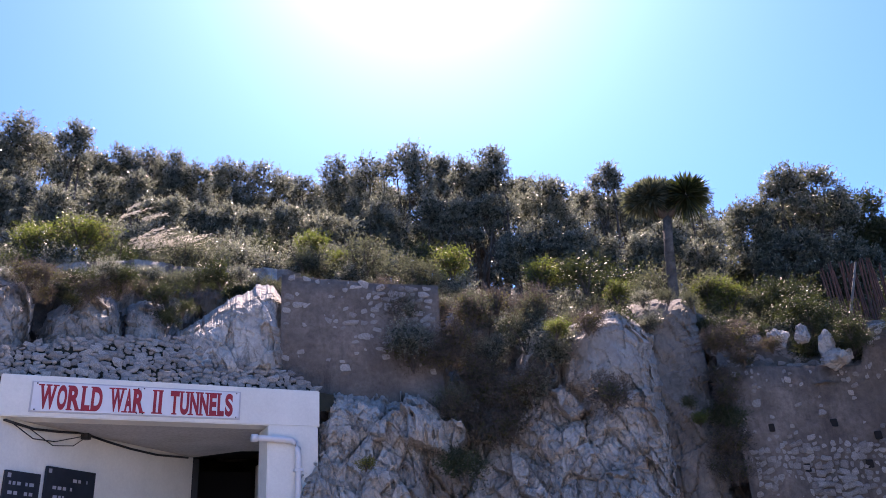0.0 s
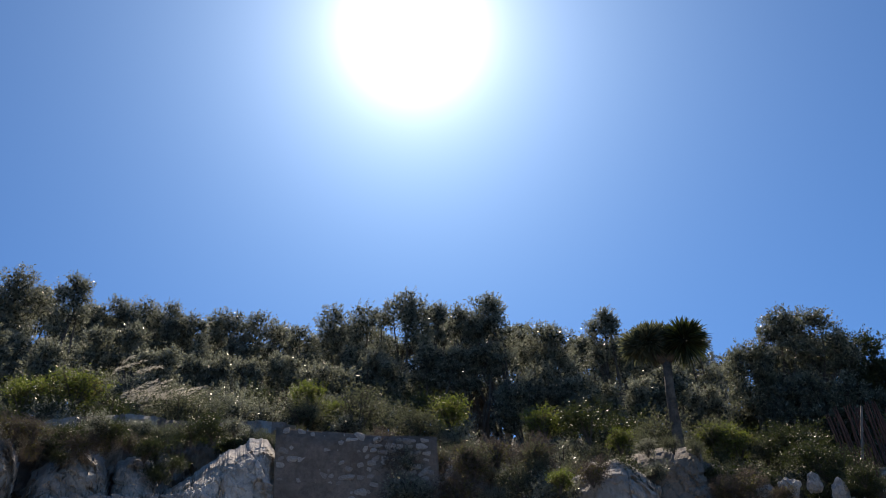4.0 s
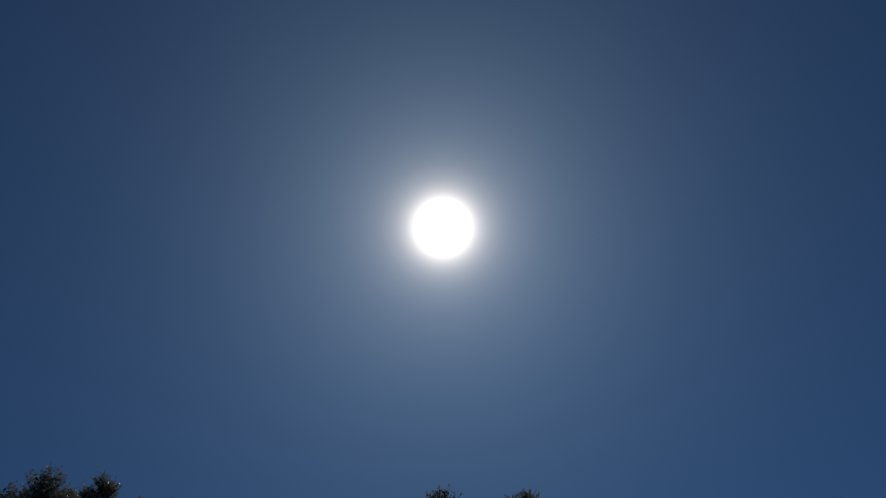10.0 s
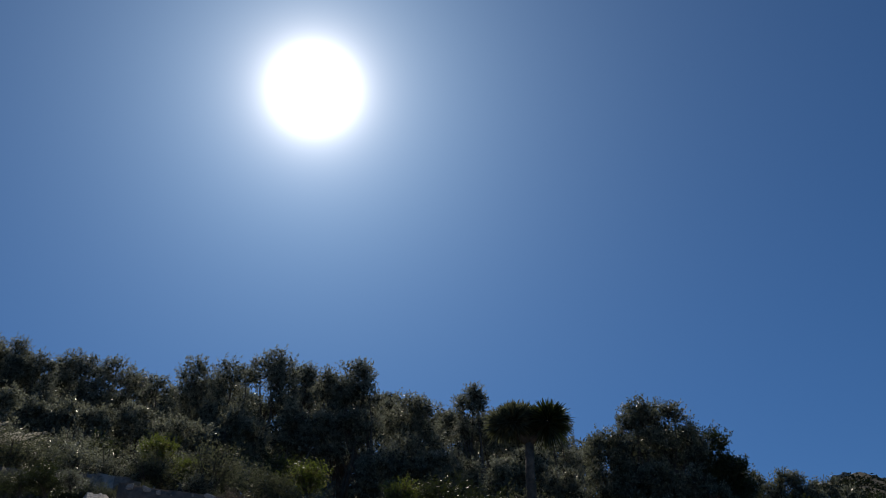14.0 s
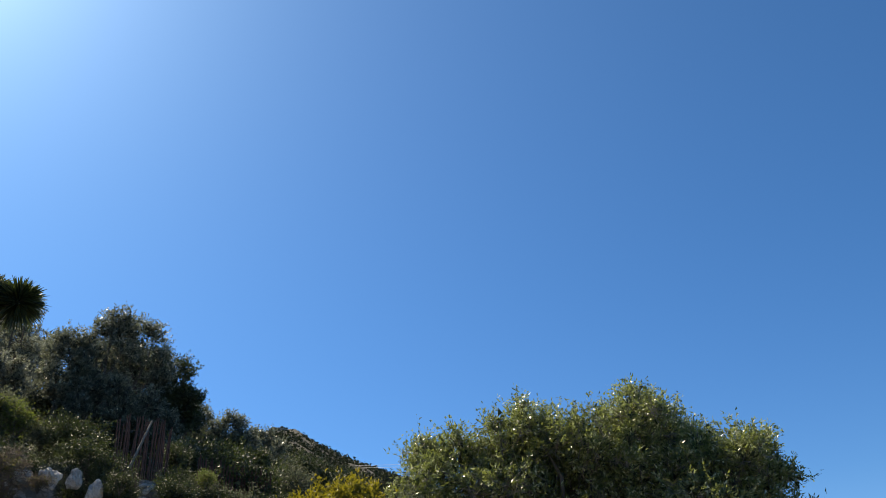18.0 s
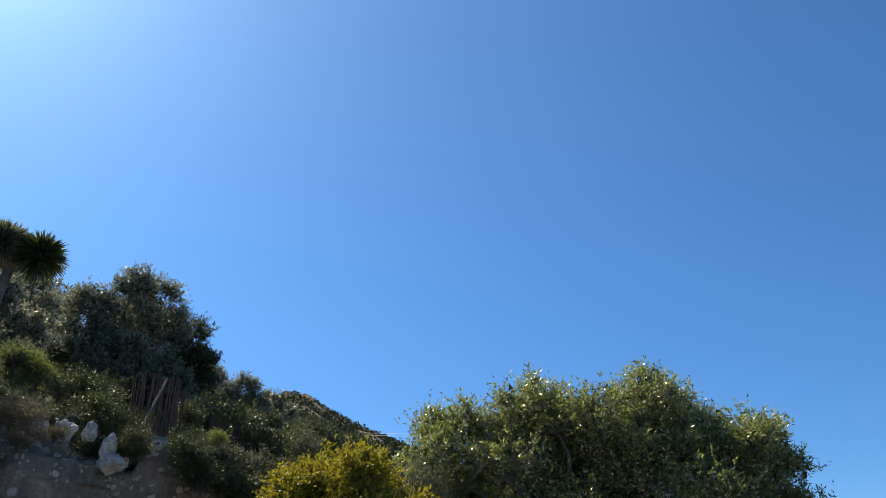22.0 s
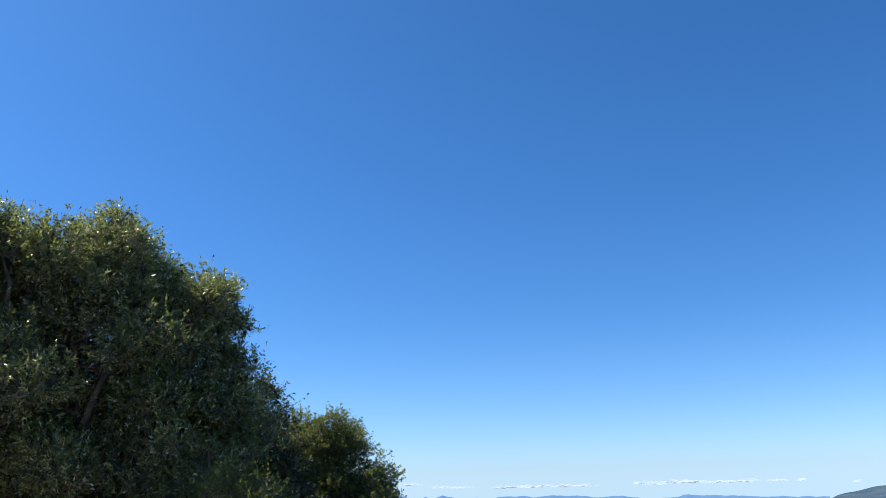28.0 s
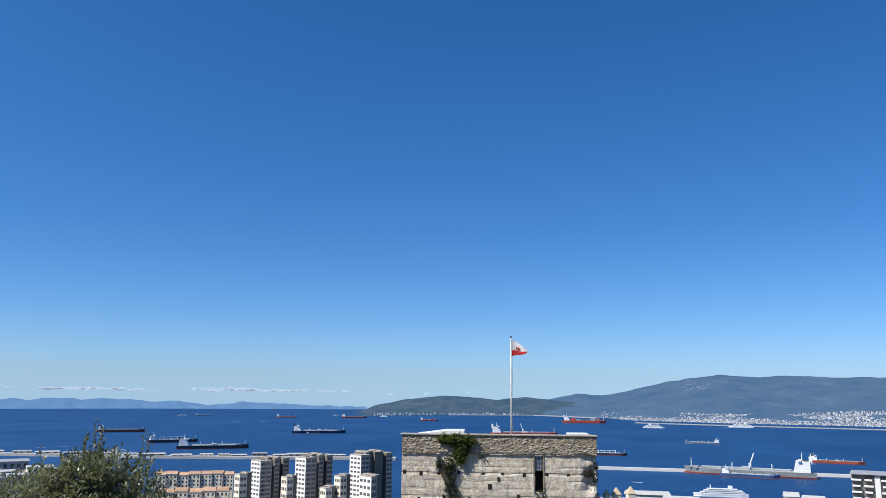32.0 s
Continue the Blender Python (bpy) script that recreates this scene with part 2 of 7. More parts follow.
M_ROCK = surface("limestone", (0.27, 0.257, 0.23), (0.54, 0.515, 0.46), 1.1, 0.88, 0.9, 0.05, 7, stain=(0.2, 0.15, 0.105))
M_ROCK_PALE = surface("pale_limestone", (0.38, 0.358, 0.318), (0.64, 0.61, 0.55), 1.4, 0.88, 0.9, 0.05, 9, stain=(0.28, 0.22, 0.16))
M_ROCK, M_ROCK_PALE = streaked(M_ROCK, 3.0, (0.09, 0.075, 0.06), 0.75), streaked(M_ROCK_PALE, 2.6, (0.14, 0.12, 0.1), 0.6)
M_MORTAR = surface("earthy_mortar", (0.165, 0.136, 0.112), (0.31, 0.262, 0.218), 1.5, 0.95, 1.0, 0.05, 11, stain=(0.12, 0.1, 0.085), grain=0.55)
M_MORTAR = streaked(M_MORTAR, 1.8, (0.085, 0.07, 0.058), 0.6)
M_STONE = surface("rubble_stone", (0.28, 0.26, 0.235), (0.5, 0.468, 0.42), 4, 0.88, 0.7, 0.02, 30, spread=0.3)
M_WHITE = surface("white_render", (0.67, 0.665, 0.59), (0.8, 0.79, 0.71), 0.8, 0.8, 0.15, 0.004, 25, stain=(0.58, 0.57, 0.54), spread=0.0, grain=1.0)

# ---- tools ----
def spot(az, el, d):
    """A place seen from the viewpoint: bearing to the left of +y, height angle, level distance."""
    a = radians(az)
    return Vector((-d * math.sin(a), d * math.cos(a), EYE[2] + d * math.tan(radians(el))))


def thing(name, label, category, at=(0, 0, 0), turn=0.0, group="", kind=""):
    ob = new(name)
    ob.empty_display_size = 0.2
    ob.matrix_basis = pose(*at, 0, 0, turn)
    return tagged(ob, label, category, group, kind)


def put(name, me, mat, parent, label="", m=None):
    if mat is not None and not me.materials:
        me.materials.append(mat)
    ob = new(name, me)
    ob.parent = parent
    if m is not None:
        ob.matrix_basis = m
    return tagged(ob, label)


def part(name, bm, mat, parent, label="", smooth=False, m=None):
    me = bpy.data.meshes.new(name)
    for f in bm.faces:
        f.smooth = smooth
    bm.to_mesh(me)
    bm.free()
    return put(name, me, mat, parent, label, m)


def solid(name, bm, mat, label, category, kind="", group="", smooth=False):
    ob = part(name, bm, mat, None, "", smooth)
    return tagged(ob, label, category, group, kind)


def box(bm, a, b, bevel=0.0):
    a, b = [min(p) for p in zip(a, b)], [max(p) for p in zip(a, b)]
    r = bmesh.ops.create_cube(bm, size=1)
    for v in r["verts"]:
        v.co = Vector([a[i] + (v.co[i] + 0.5) * (b[i] - a[i]) for i in range(3)])
    if bevel:
        bmesh.ops.bevel(bm, geom=list({e for v in r["verts"] for e in v.link_edges}), offset=bevel, segments=2, affect="EDGES", profile=0.6)
    return r["verts"]


def boxes(*pairs, bevel=0.0):
    bm = bmesh.new()
    for a, b in pairs:
        box(bm, a, b, bevel)
    return bm


def prism(bm, pts, z0, z1):
    """An upright prism over a plan."""
    lo = [bm.verts.new((p[0], p[1], z0)) for p in pts]
    hi = [bm.verts.new((p[0], p[1], z1)) for p in pts]
    bm.faces.new(lo[::-1])
    bm.faces.new(hi)
    for i in range(len(pts)):
        j = (i + 1) % len(pts)
        bm.faces.new((lo[i], lo[j], hi[j], hi[i]))
    bmesh.ops.recalc_face_normals(bm, faces=bm.faces)
    return bm


def tube(bm, path, radii, sides=8, cap=True):
    rings = []
    path = [Vector(p) for p in path]
    for i, p in enumerate(path):
        w = (path[min(i + 1, len(path) - 1)] - path[max(i - 1, 0)]).normalized()
        s = w.cross(Vector((0, 0, 1)) if abs(w.z) < 0.9 else Vector((1, 0, 0))).normalized()
        u = w.cross(s)
        r = radii[i] if isinstance(radii, (list, tuple)) else radii
        rings.append([bm.verts.new(p + (s * math.cos(2 * math.pi * k / sides) + u * math.sin(2 * math.pi * k / sides)) * r) for k in range(sides)])
    for a, b in zip(rings, rings[1:]):
        for k in range(sides):
            bm.faces.new((a[k], a[(k + 1) % sides], b[(k + 1) % sides], b[k]))
    if cap:
        bm.faces.new(rings[0][::-1])
        bm.faces.new(rings[-1])
    return bm


def quads(name, co):
    """A mesh of loose four- or three-cornered leaves from an array (n, corners, 3)."""
    n, k = co.shape[:2]
    me = bpy.data.meshes.new(name)
    me.vertices.add(k * n)
    me.vertices.foreach_set("co", np.ascontiguousarray(co, dtype=np.float32).ravel())
    me.loops.add(k * n)
    me.loops.foreach_set("vertex_index", np.arange(k * n, dtype=np.int32))
    me.polygons.add(n)
    me.polygons.foreach_set("loop_start", np.arange(0, k * n, k, dtype=np.int32))
    me.update(calc_edges=True)
    return me


def small(co):
    """Far leaves need three corners only."""
    mid = (co[:, 1] + co[:, 3]) / 2
    return np.stack([co[:, 0], mid + (co[:, 1] - mid) * 1.9, co[:, 2]], 1)


def unit(v):
    return v / (np.linalg.norm(v, axis=-1, keepdims=True) + 1e-9)


def leaves(rng, p, axis, length, width):
    side = unit(np.cross(axis, rng.normal(size=axis.shape)))
    L = (length * rng.uniform(0.65, 1.25, len(p)))[:, None]
    W = (width * rng.uniform(0.7, 1.2, len(p)))[:, None] / 2
    return np.stack([p, p + axis * L * 0.45 + side * W, p + axis * L, p + axis * L * 0.45 - side * W], 1)


OUTER = [0]   # how many leaves of the newest crown are outer ones
SPRIGS = [None]   # the twigs of the newest crown


def crown(seed, blobs, twigs, per, leaf, wide, inner=600, twig=0.3, up=0.4, gap=-0.25, shell=0.6):
    """Leaves on twigs that fill and ring some lobes (x, y, z, rx, ry, rz), with gaps and stray shoots."""
    rng = np.random.default_rng(seed)
    blobs = np.array(blobs, float)
    c, r = blobs[:, :3], blobs[:, 3:]
    w = (r.prod(1)) ** (2 / 3)
    k = rng.choice(len(c), int(twigs * 1.4), p=w / w.sum())
    d = unit(rng.normal(size=(len(k), 3)))
    ph = rng.uniform(0, 6.3, (3, 3))
    wob = 1 + 0.13 * np.sin(d @ rng.normal(0, 4, (3,)) + k) + 0.1 * np.sin(d @ rng.normal(0, 7, (3,)) + 2 * k)
    p = c[k] + d * r[k] * ((shell + (1 - shell) * rng.random(len(k)) ** 0.6) * wob)[:, None]
    scale = 2.2 / r.mean()
    n = (np.sin(p * scale + ph[0]) * np.sin(p[:, [1, 2, 0]] * scale * 1.7 + ph[1]) + 0.6 * np.sin(p[:, [2, 0, 1]] * scale * 3.1 + ph[2])).sum(1) / 2
    keep = np.argsort(-(n + rng.normal(0, 0.45, len(n))))[:twigs] if gap is None else np.where(n + rng.normal(0, 0.3, len(n)) > gap)[0][:twigs]
    p, d, k = p[keep], d[keep], k[keep]
    axis = unit(d * 0.65 + np.array([0, 0, up]) + rng.normal(0, 0.38, d.shape))
    long = twig * rng.uniform(0.5, 1.3, len(p)) * np.where(rng.random(len(p)) < 0.03, 1.5, 1.0)
    s = rng.random((len(p), per))
    q = (p[:, None] + axis[:, None] * (s * long[:, None])[..., None]).reshape(-1, 3) + rng.normal(0, leaf * 0.2, (len(p) * per, 3))
    a = unit(np.repeat(axis, per, 0) * 0.75 + rng.normal(0, 0.6, (len(q), 3)))
    parts = [leaves(rng, q, a, leaf, wide)]
    OUTER[0] = len(q)
    SPRIGS[0] = (p - axis * (long * 0.7)[:, None] + rng.normal(0, twig * 0.12, p.shape), p + axis * (long * 0.95)[:, None])
    if inner:
        k = rng.choice(len(c), inner, p=w / w.sum())
        d = unit(rng.normal(size=(inner, 3)))
        q = c[k] + d * r[k] * (0.9 * rng.random(inner) ** 0.35)[:, None]
        parts.append(leaves(rng, q, unit(rng.normal(size=q.shape)), leaf * 1.9, leaf * 1.0))
    return np.concatenate(parts)


def clumped(seed, shape, n=8, small_r=0.42, out=0.72, core=0.74):
    """Breaks smooth lobes into a core with leafy clumps about it."""
    rng = np.random.default_rng(seed + 5000)
    res = []
    for x, y, z, a, b, c in shape:
        res.append((x, y, z, a * core, b * core, c * core))
        for d in unit(rng.normal(size=(n, 3)) + np.array([0, 0, 0.35])):
            k = small_r * rng.uniform(0.7, 1.25)
            o = out * rng.uniform(0.85, 1.1)
            res.append((x + d[0] * a * o, y + d[1] * b * o, z + d[2] * c * o, a * k, b * k, c * k * 0.8))
    return res


def sprig_mesh(name, thick, every=1):
    """Thin three-sided twigs under the leaves of the newest crown."""
    a, b = SPRIGS[0][0][::every], SPRIGS[0][1][::every]
    w = unit(b - a)
    s = unit(np.cross(w, np.array([0.3, 0.2, 1.0])))
    u = np.cross(w, s)
    k = thick / 2
    ring = [s * k, (-0.5 * s + 0.87 * u) * k, (-0.5 * s - 0.87 * u) * k]
    return quads(name, np.concatenate([np.stack([a + ring[i], a + ring[(i + 1) % 3], b], 1) for i in range(3)]))


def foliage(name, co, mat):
    """The mesh of a crown: glossy outer leaves, matt inner ones in darker tones that paint the shade inside."""
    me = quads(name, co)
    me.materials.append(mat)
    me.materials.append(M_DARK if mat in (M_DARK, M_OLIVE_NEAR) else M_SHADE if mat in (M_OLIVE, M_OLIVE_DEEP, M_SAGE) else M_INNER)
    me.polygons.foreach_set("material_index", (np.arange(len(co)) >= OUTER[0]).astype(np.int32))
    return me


def bough_mesh(seed, base, fork, ends, r0, twigs=3, spread=0.6):
    """Trunk and boughs in two bmeshes: a leaning trunk to the fork, a bough to each end and twigs off it."""
    rnd = random.Random(seed)
    trunk, boughs = bmesh.new(), bmesh.new()
    base, fork = Vector(base), Vector(fork)
    j = lambda s: Vector((rnd.uniform(-s, s), rnd.uniform(-s, s), rnd.uniform(-s, s) * 0.4))
    h = (fork - base).length
    path = [base, base.lerp(fork, 0.3) + j(h * 0.07), base.lerp(fork, 0.65) + j(h * 0.08), fork]
    tube(trunk, path, [r0 * 1.35, r0, r0 * 0.85, r0 * 0.75], 9)
    for e in ends:
        e = Vector(e)
        m1, m2 = fork.lerp(e, 0.35) + j(0.12 * (e - fork).length), fork.lerp(e, 0.7) + j(0.14 * (e - fork).length)
        tube(boughs, [fork, m1, m2, e], [r0 * 0.55, r0 * 0.4, r0 * 0.26, r0 * 0.1], 6)
        for _ in range(twigs):
            s = m1.lerp(e, rnd.random())
            t = s + Vector((rnd.gauss(0, 1), rnd.gauss(0, 1), rnd.gauss(0.5, 0.7))).normalized() * spread * rnd.uniform(0.6, 1.4)
            tube(boughs, [s, s.lerp(t, 0.5) + j(0.08), t], [r0 * 0.2, r0 * 0.13, r0 * 0.04], 5)
    return trunk, boughs

# ---- ground, sea, far shores ----
CLIFF = [(-180, 8), (-95, 8), (-85, 10), (-75, 15), (-60, 16), (-45, 15), (-33, 14.2), (-25, 13.3), (-19, 12.8), (-13, 11.6), (0, 12.2), (10, 12.6), (30, 11.5), (45, 10), (180, 8)]
RISE = [(-180, -14), (-100, -14), (-90, -12), (-83, -7), (-77, -4), (-70, 2), (-55, 6), (-45, 8.5), (-37, 10), (-33, 11), (-29, 11.6), (-24, 14.2), (-19, 16.2),
        (-13, 17.6), (-6, 17.8), (2.5, 21), (12, 21.8), (23, 22.2), (32, 20.8), (60, 18), (120, 8), (180, -14)]
RIDGE = [(-180, -14), (-88, -9), (-84, -7), (-75, 2), (-60, 8.6), (-50, 12.8), (-45.7, 14.5), (-42.8, 15.6), (-41, 16.5), (-39.8, 17.1), (-38.9, 17.7), (-38.2, 17.9), (-37.3, 17.7),
         (-36, 17.3), (-34, 17.4), (-31, 17.8), (-20, 18.5), (0, 21), (32, 21), (60, 17), (120, 6), (180, -14)]
SEA = -110.0


def along(table, az):
    return np.interp(az, [t[0] for t in table], [t[1] for t in table])


def height(az, r):
    """The lie of the land by bearing and distance."""
    az, r = np.broadcast_arrays(np.asarray(az, float), np.asarray(r, float))
    rc, rise, ridge = along(CLIFF, az) + 3.5 * np.clip((az - 7) / 2, 0, 1) * np.clip((35 - az) / 2, 0, 1), np.radians(along(RISE, az)), np.radians(along(RIDGE, az))
    up = np.clip((r - rc) / 1.6, 0, 1)
    w = np.clip((r - rc) / 380, 0, 1) ** 0.8
    el = rise * (1 - w) + ridge * w - 0.02 * np.clip((r - rc) / 40, 0, 1) * (1 - w)
    hill = EYE[2] + np.minimum(r, 420) * np.tan(el) - 0.25
    z = np.where(up < 1, hill * up, hill)
    z = np.where(r > 420, z - (r - 420) * 0.45, z)
    town = np.interp(r, [0, 5, 9, 30, 90, 250, 520, 800, 830], [0, 0, -2.2, -9, -24, -62, -98, -106, -113])
    t = np.clip((-80 - az) / 8, 0, 1) * np.clip((az + 200) / 8, 0, 1)
    z = z * (1 - t) + town * t
    z = np.where(r < rc, np.where(t > 0, z, 0.0), z)
    return np.maximum(z, SEA - 4)


def ground_z(x, y):
    return float(height(math.degrees(math.atan2(-x, y)), math.hypot(x, y)))


def grid_mesh(name, co, closed=False):
    """A sheet from an array (rows, columns, 3)."""
    nr, nc = co.shape[:2]
    me = bpy.data.meshes.new(name)
    faces = [(i * nc + j, i * nc + (j + 1) % nc, (i + 1) * nc + (j + 1) % nc, (i + 1) * nc + j) for i in range(nr - 1) for j in range(nc if closed else nc - 1)]
    me.from_pydata(co.reshape(-1, 3).tolist(), [], faces)
    me.polygons.foreach_set("use_smooth", [True] * len(faces))
    me.update()
    return me


rr = np.concatenate([[0.4, 2, 4, 6, 7, 8, 8.5], np.arange(9, 18, 0.4), np.arange(18, 60, 2.0), np.arange(60, 440, 12.0), np.arange(440, 1300, 60.0)])
aa = np.arange(-180, 180, 1.0)
R, A = np.meshgrid(rr, aa, indexing="ij")
Z = height(A, R)
lump = np.sin(R * 0.21 + A * 0.31) * np.sin(A * 0.83) * np.clip((R - 30) / 200, 0, 1) * 3.0
co = np.stack([-R * np.sin(np.radians(A)), R * np.cos(np.radians(A)), np.where(Z > SEA + 3, Z + lump, Z)], -1)
centre = np.repeat(co[:1].mean(1, keepdims=True), co.shape[1], 1)
co = np.concatenate([centre + np.array([0.003, 0.002, 0]), co])
tagged(put("ground", grid_mesh("ground", co, True), M_SOIL, None), "dry scrubby hillside earth falling to the town", "ground", kind="structure")

# worn paved lookout and road below the cliff: unseen, added pale to bounce sunlight upwards
M_BOUNCE_ROAD = surface("worn_bounce_paving", (0.38, 0.328, 0.258), (0.53, 0.46, 0.365), 0.7, 0.92, 0.4, 0.01, 22, stain=(0.2, 0.185, 0.165), spread=0.0)
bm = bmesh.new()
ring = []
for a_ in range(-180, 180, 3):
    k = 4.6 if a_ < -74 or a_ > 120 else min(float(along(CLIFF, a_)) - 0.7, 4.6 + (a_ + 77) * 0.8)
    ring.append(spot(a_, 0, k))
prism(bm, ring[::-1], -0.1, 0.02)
solid("road", bm, M_BOUNCE_ROAD, "worn pale paved road, unseen, added to bounce light onto the cliff", "road", "structure")

m_sea, n, l, p = material("deep_blue_sea")
wide = noise_tex(n, l, 0.004, 5, 0.6)
r = ramp(n, [(0.35, (0.005, 0.04, 0.125)), (0.65, (0.011, 0.063, 0.17))])
l.new(wide.outputs["Fac"], r.inputs["Fac"])
l.new(r.outputs[0], p.inputs["Base Color"])
p.inputs["Roughness"].default_value, p.inputs["Specular IOR Level"].default_value = 0.55, 0.25
wave = noise_tex(n, l, 0.12, 4, 0.6)
bump(n, l, p, wave.outputs["Fac"], 0.6, 1.2)
sr = np.concatenate([[1, 400, 700], np.arange(900, 4901, 200.0)])
R, A = np.meshgrid(sr, np.arange(-180, 180, 2.0), indexing="ij")
co = np.stack([-R * np.sin(np.radians(A)), R * np.cos(np.radians(A)), np.full_like(R, SEA)], -1)
tagged(put("water", grid_mesh("water", co, True), m_sea, None), "deep blue calm bay under a clear sky", "sea", kind="structure")

# ---- cliff, portal and walls ----
ICO = {}


def ico(sub):
    if sub not in ICO:
        bm = bmesh.new()
        bmesh.ops.create_icosphere(bm, subdivisions=sub, radius=1)
        bm.verts.index_update()
        ICO[sub] = (np.array([v.co[:] for v in bm.verts]), [[v.index for v in f.verts] for f in bm.faces])
        bm.free()
    return ICO[sub]


def facet(q, seed):
    """Broken planes: each cell of the rock has its own offset and tilt."""
    d, pts = noise.voronoi(q)
    c = pts[0]
    tilt = noise.cell_vector(c * 7.3 + Vector((seed, 0, 0)))
    return noise.cell(c * 5.1) - 0.5 + (q - c).dot(tilt - Vector((0.5, 0.5, 0.5))) * 1.5 - max(0.0, 1 - (d[1] - d[0]) / 0.06) * 0.25


def hackle(p):
    """Fractured limestone: steep broken planes at three sizes under a fine grain."""
    q = Vector((p.x + p.z * 0.25, p.y, p.z * 0.55))
    w = q + noise.noise_vector(p * 1.3) * 0.08
    return 0.55 * facet(w, 1.0) + 0.3 * facet(w * 2.6, 2.0) + 0.14 * facet(w * 6.1, 3.0) + 0.12 * noise.fractal(p * 3.0, 0.8, 2.1, 4)


def rock_mesh(name, seed, size, sub=4, cuts=14, relief=0.05, smooth=False, low=0.5, blocky=False):
    """A block of limestone: a ball cut by planes, then split by cracks and roughened."""
    v, faces = ico(sub)
    v = v.copy()
    if blocky:
        v = np.sign(v) * np.abs(v) ** 0.3
    rng = np.random.default_rng(seed)
    for _ in range(cuts):
        n = unit(rng.normal(size=3))
        v -= np.maximum(0, v @ n - rng.uniform(low, 0.88 if not blocky else 1.15))[:, None] * n
    v *= np.array(size)
    if relief:
        k = max(size)
        off = Vector((seed * 3.7, seed * 1.3, seed * 0.7))
        v = np.array([(Vector(p) + Vector(p).normalized() * hackle((Vector(p) + off) * (1.6 / k)) * relief * 2.4 * k)[:] for p in v])
    me = bpy.data.meshes.new(name)
    me.from_pydata(v.tolist(), [], faces)
    me.polygons.foreach_set("use_smooth", [smooth] * len(faces))
    me.update()
    return me


def rock(az, el, d, w, h, seed, mat):
    c = spot(az, el, d + 0.1)
    big = w * h > 0.12
    me = rock_mesh("boulder", seed, (w * 1.1, w * 0.85, h * 1.12), 5 if big else 4, 7, 0.075, low=0.55)
    ob = put("boulder", me, mat, None, "", Matrix.Translation(c) @ pose(0, 0, 0, 0, 0, az))
    return tagged(ob, "weathered pale grey limestone boulder set in the cliff" if mat is M_ROCK_PALE else "cracked grey limestone boulder in the earth cliff", "boulder", "boulders in the cliff")


# the cliff behind: blocky limestone and earth
TOP_OF_PORTAL = 4.45
cols, rows = np.arange(40, -46.01, -0.22), np.linspace(0, 1, 84)
sheet = np.zeros((len(rows), len(cols), 3))
for j, az in enumerate(cols):
    rc = float(along(CLIFF, az))
    top = EYE[2] + (rc + 1.2) * math.tan(radians(float(along(RISE, az)))) + 0.12
    for i, u in enumerate(rows):
        p = spot(az, 0, rc - (0.1 if -16.5 < az < 11 else 0.55) + 1.5 * u ** 1.5)
        p.z = -0.3 + (top + 0.3) * u
        h = hackle(p * 0.8) * 0.5 + noise.fractal(p * 0.7, 0.9, 2.1, 4) * 0.25
        a = radians(az)
        if 9.5 < az < 33 and p.z < TOP_OF_PORTAL:
            p = spot(az, 0, rc + 4.5) + Vector((0, 0, p.z - EYE[2]))
        sheet[i, j] = p + Vector((math.sin(a), -math.cos(a), 0)) * h * min(1, 0.35 + (1 - u) * 6)
me = grid_mesh("cliff", sheet)
me.polygons.foreach_set("use_smooth", [False] * len(me.polygons))
me.materials.append(M_MORTAR)
me.materials.append(M_ROCK)
wide_ = len(cols) - 1
me.polygons.foreach_set("material_index", [1 if (-17 < cols[k % wide_] < 10) or (cols[k % wide_] > 13 and noise.noise(Vector((cols[k % wide_] * 0.6, (k // wide_) * 0.12, 1))) > -0.1) else 0 for k in range(len(me.polygons))])
tagged(put("cliff", me, None, None), "brown earthy cliff with limestone showing through", "cliff", kind="structure")

rock(-23.2, 14.6, 13.2, 0.16, 0.2, 24, M_ROCK_PALE)
rock(-24.7, 14.4, 13.2, 0.12, 0.18, 25, M_ROCK_PALE)
rock(-26.5, 12.6, 12.9, 0.26, 0.15, 26, M_ROCK)
rock(-26.0, 13.7, 13.0, 0.15, 0.2, 27, M_ROCK_PALE)
rock(-21.4, 14.7, 13.4, 0.19, 0.14, 28, M_ROCK)

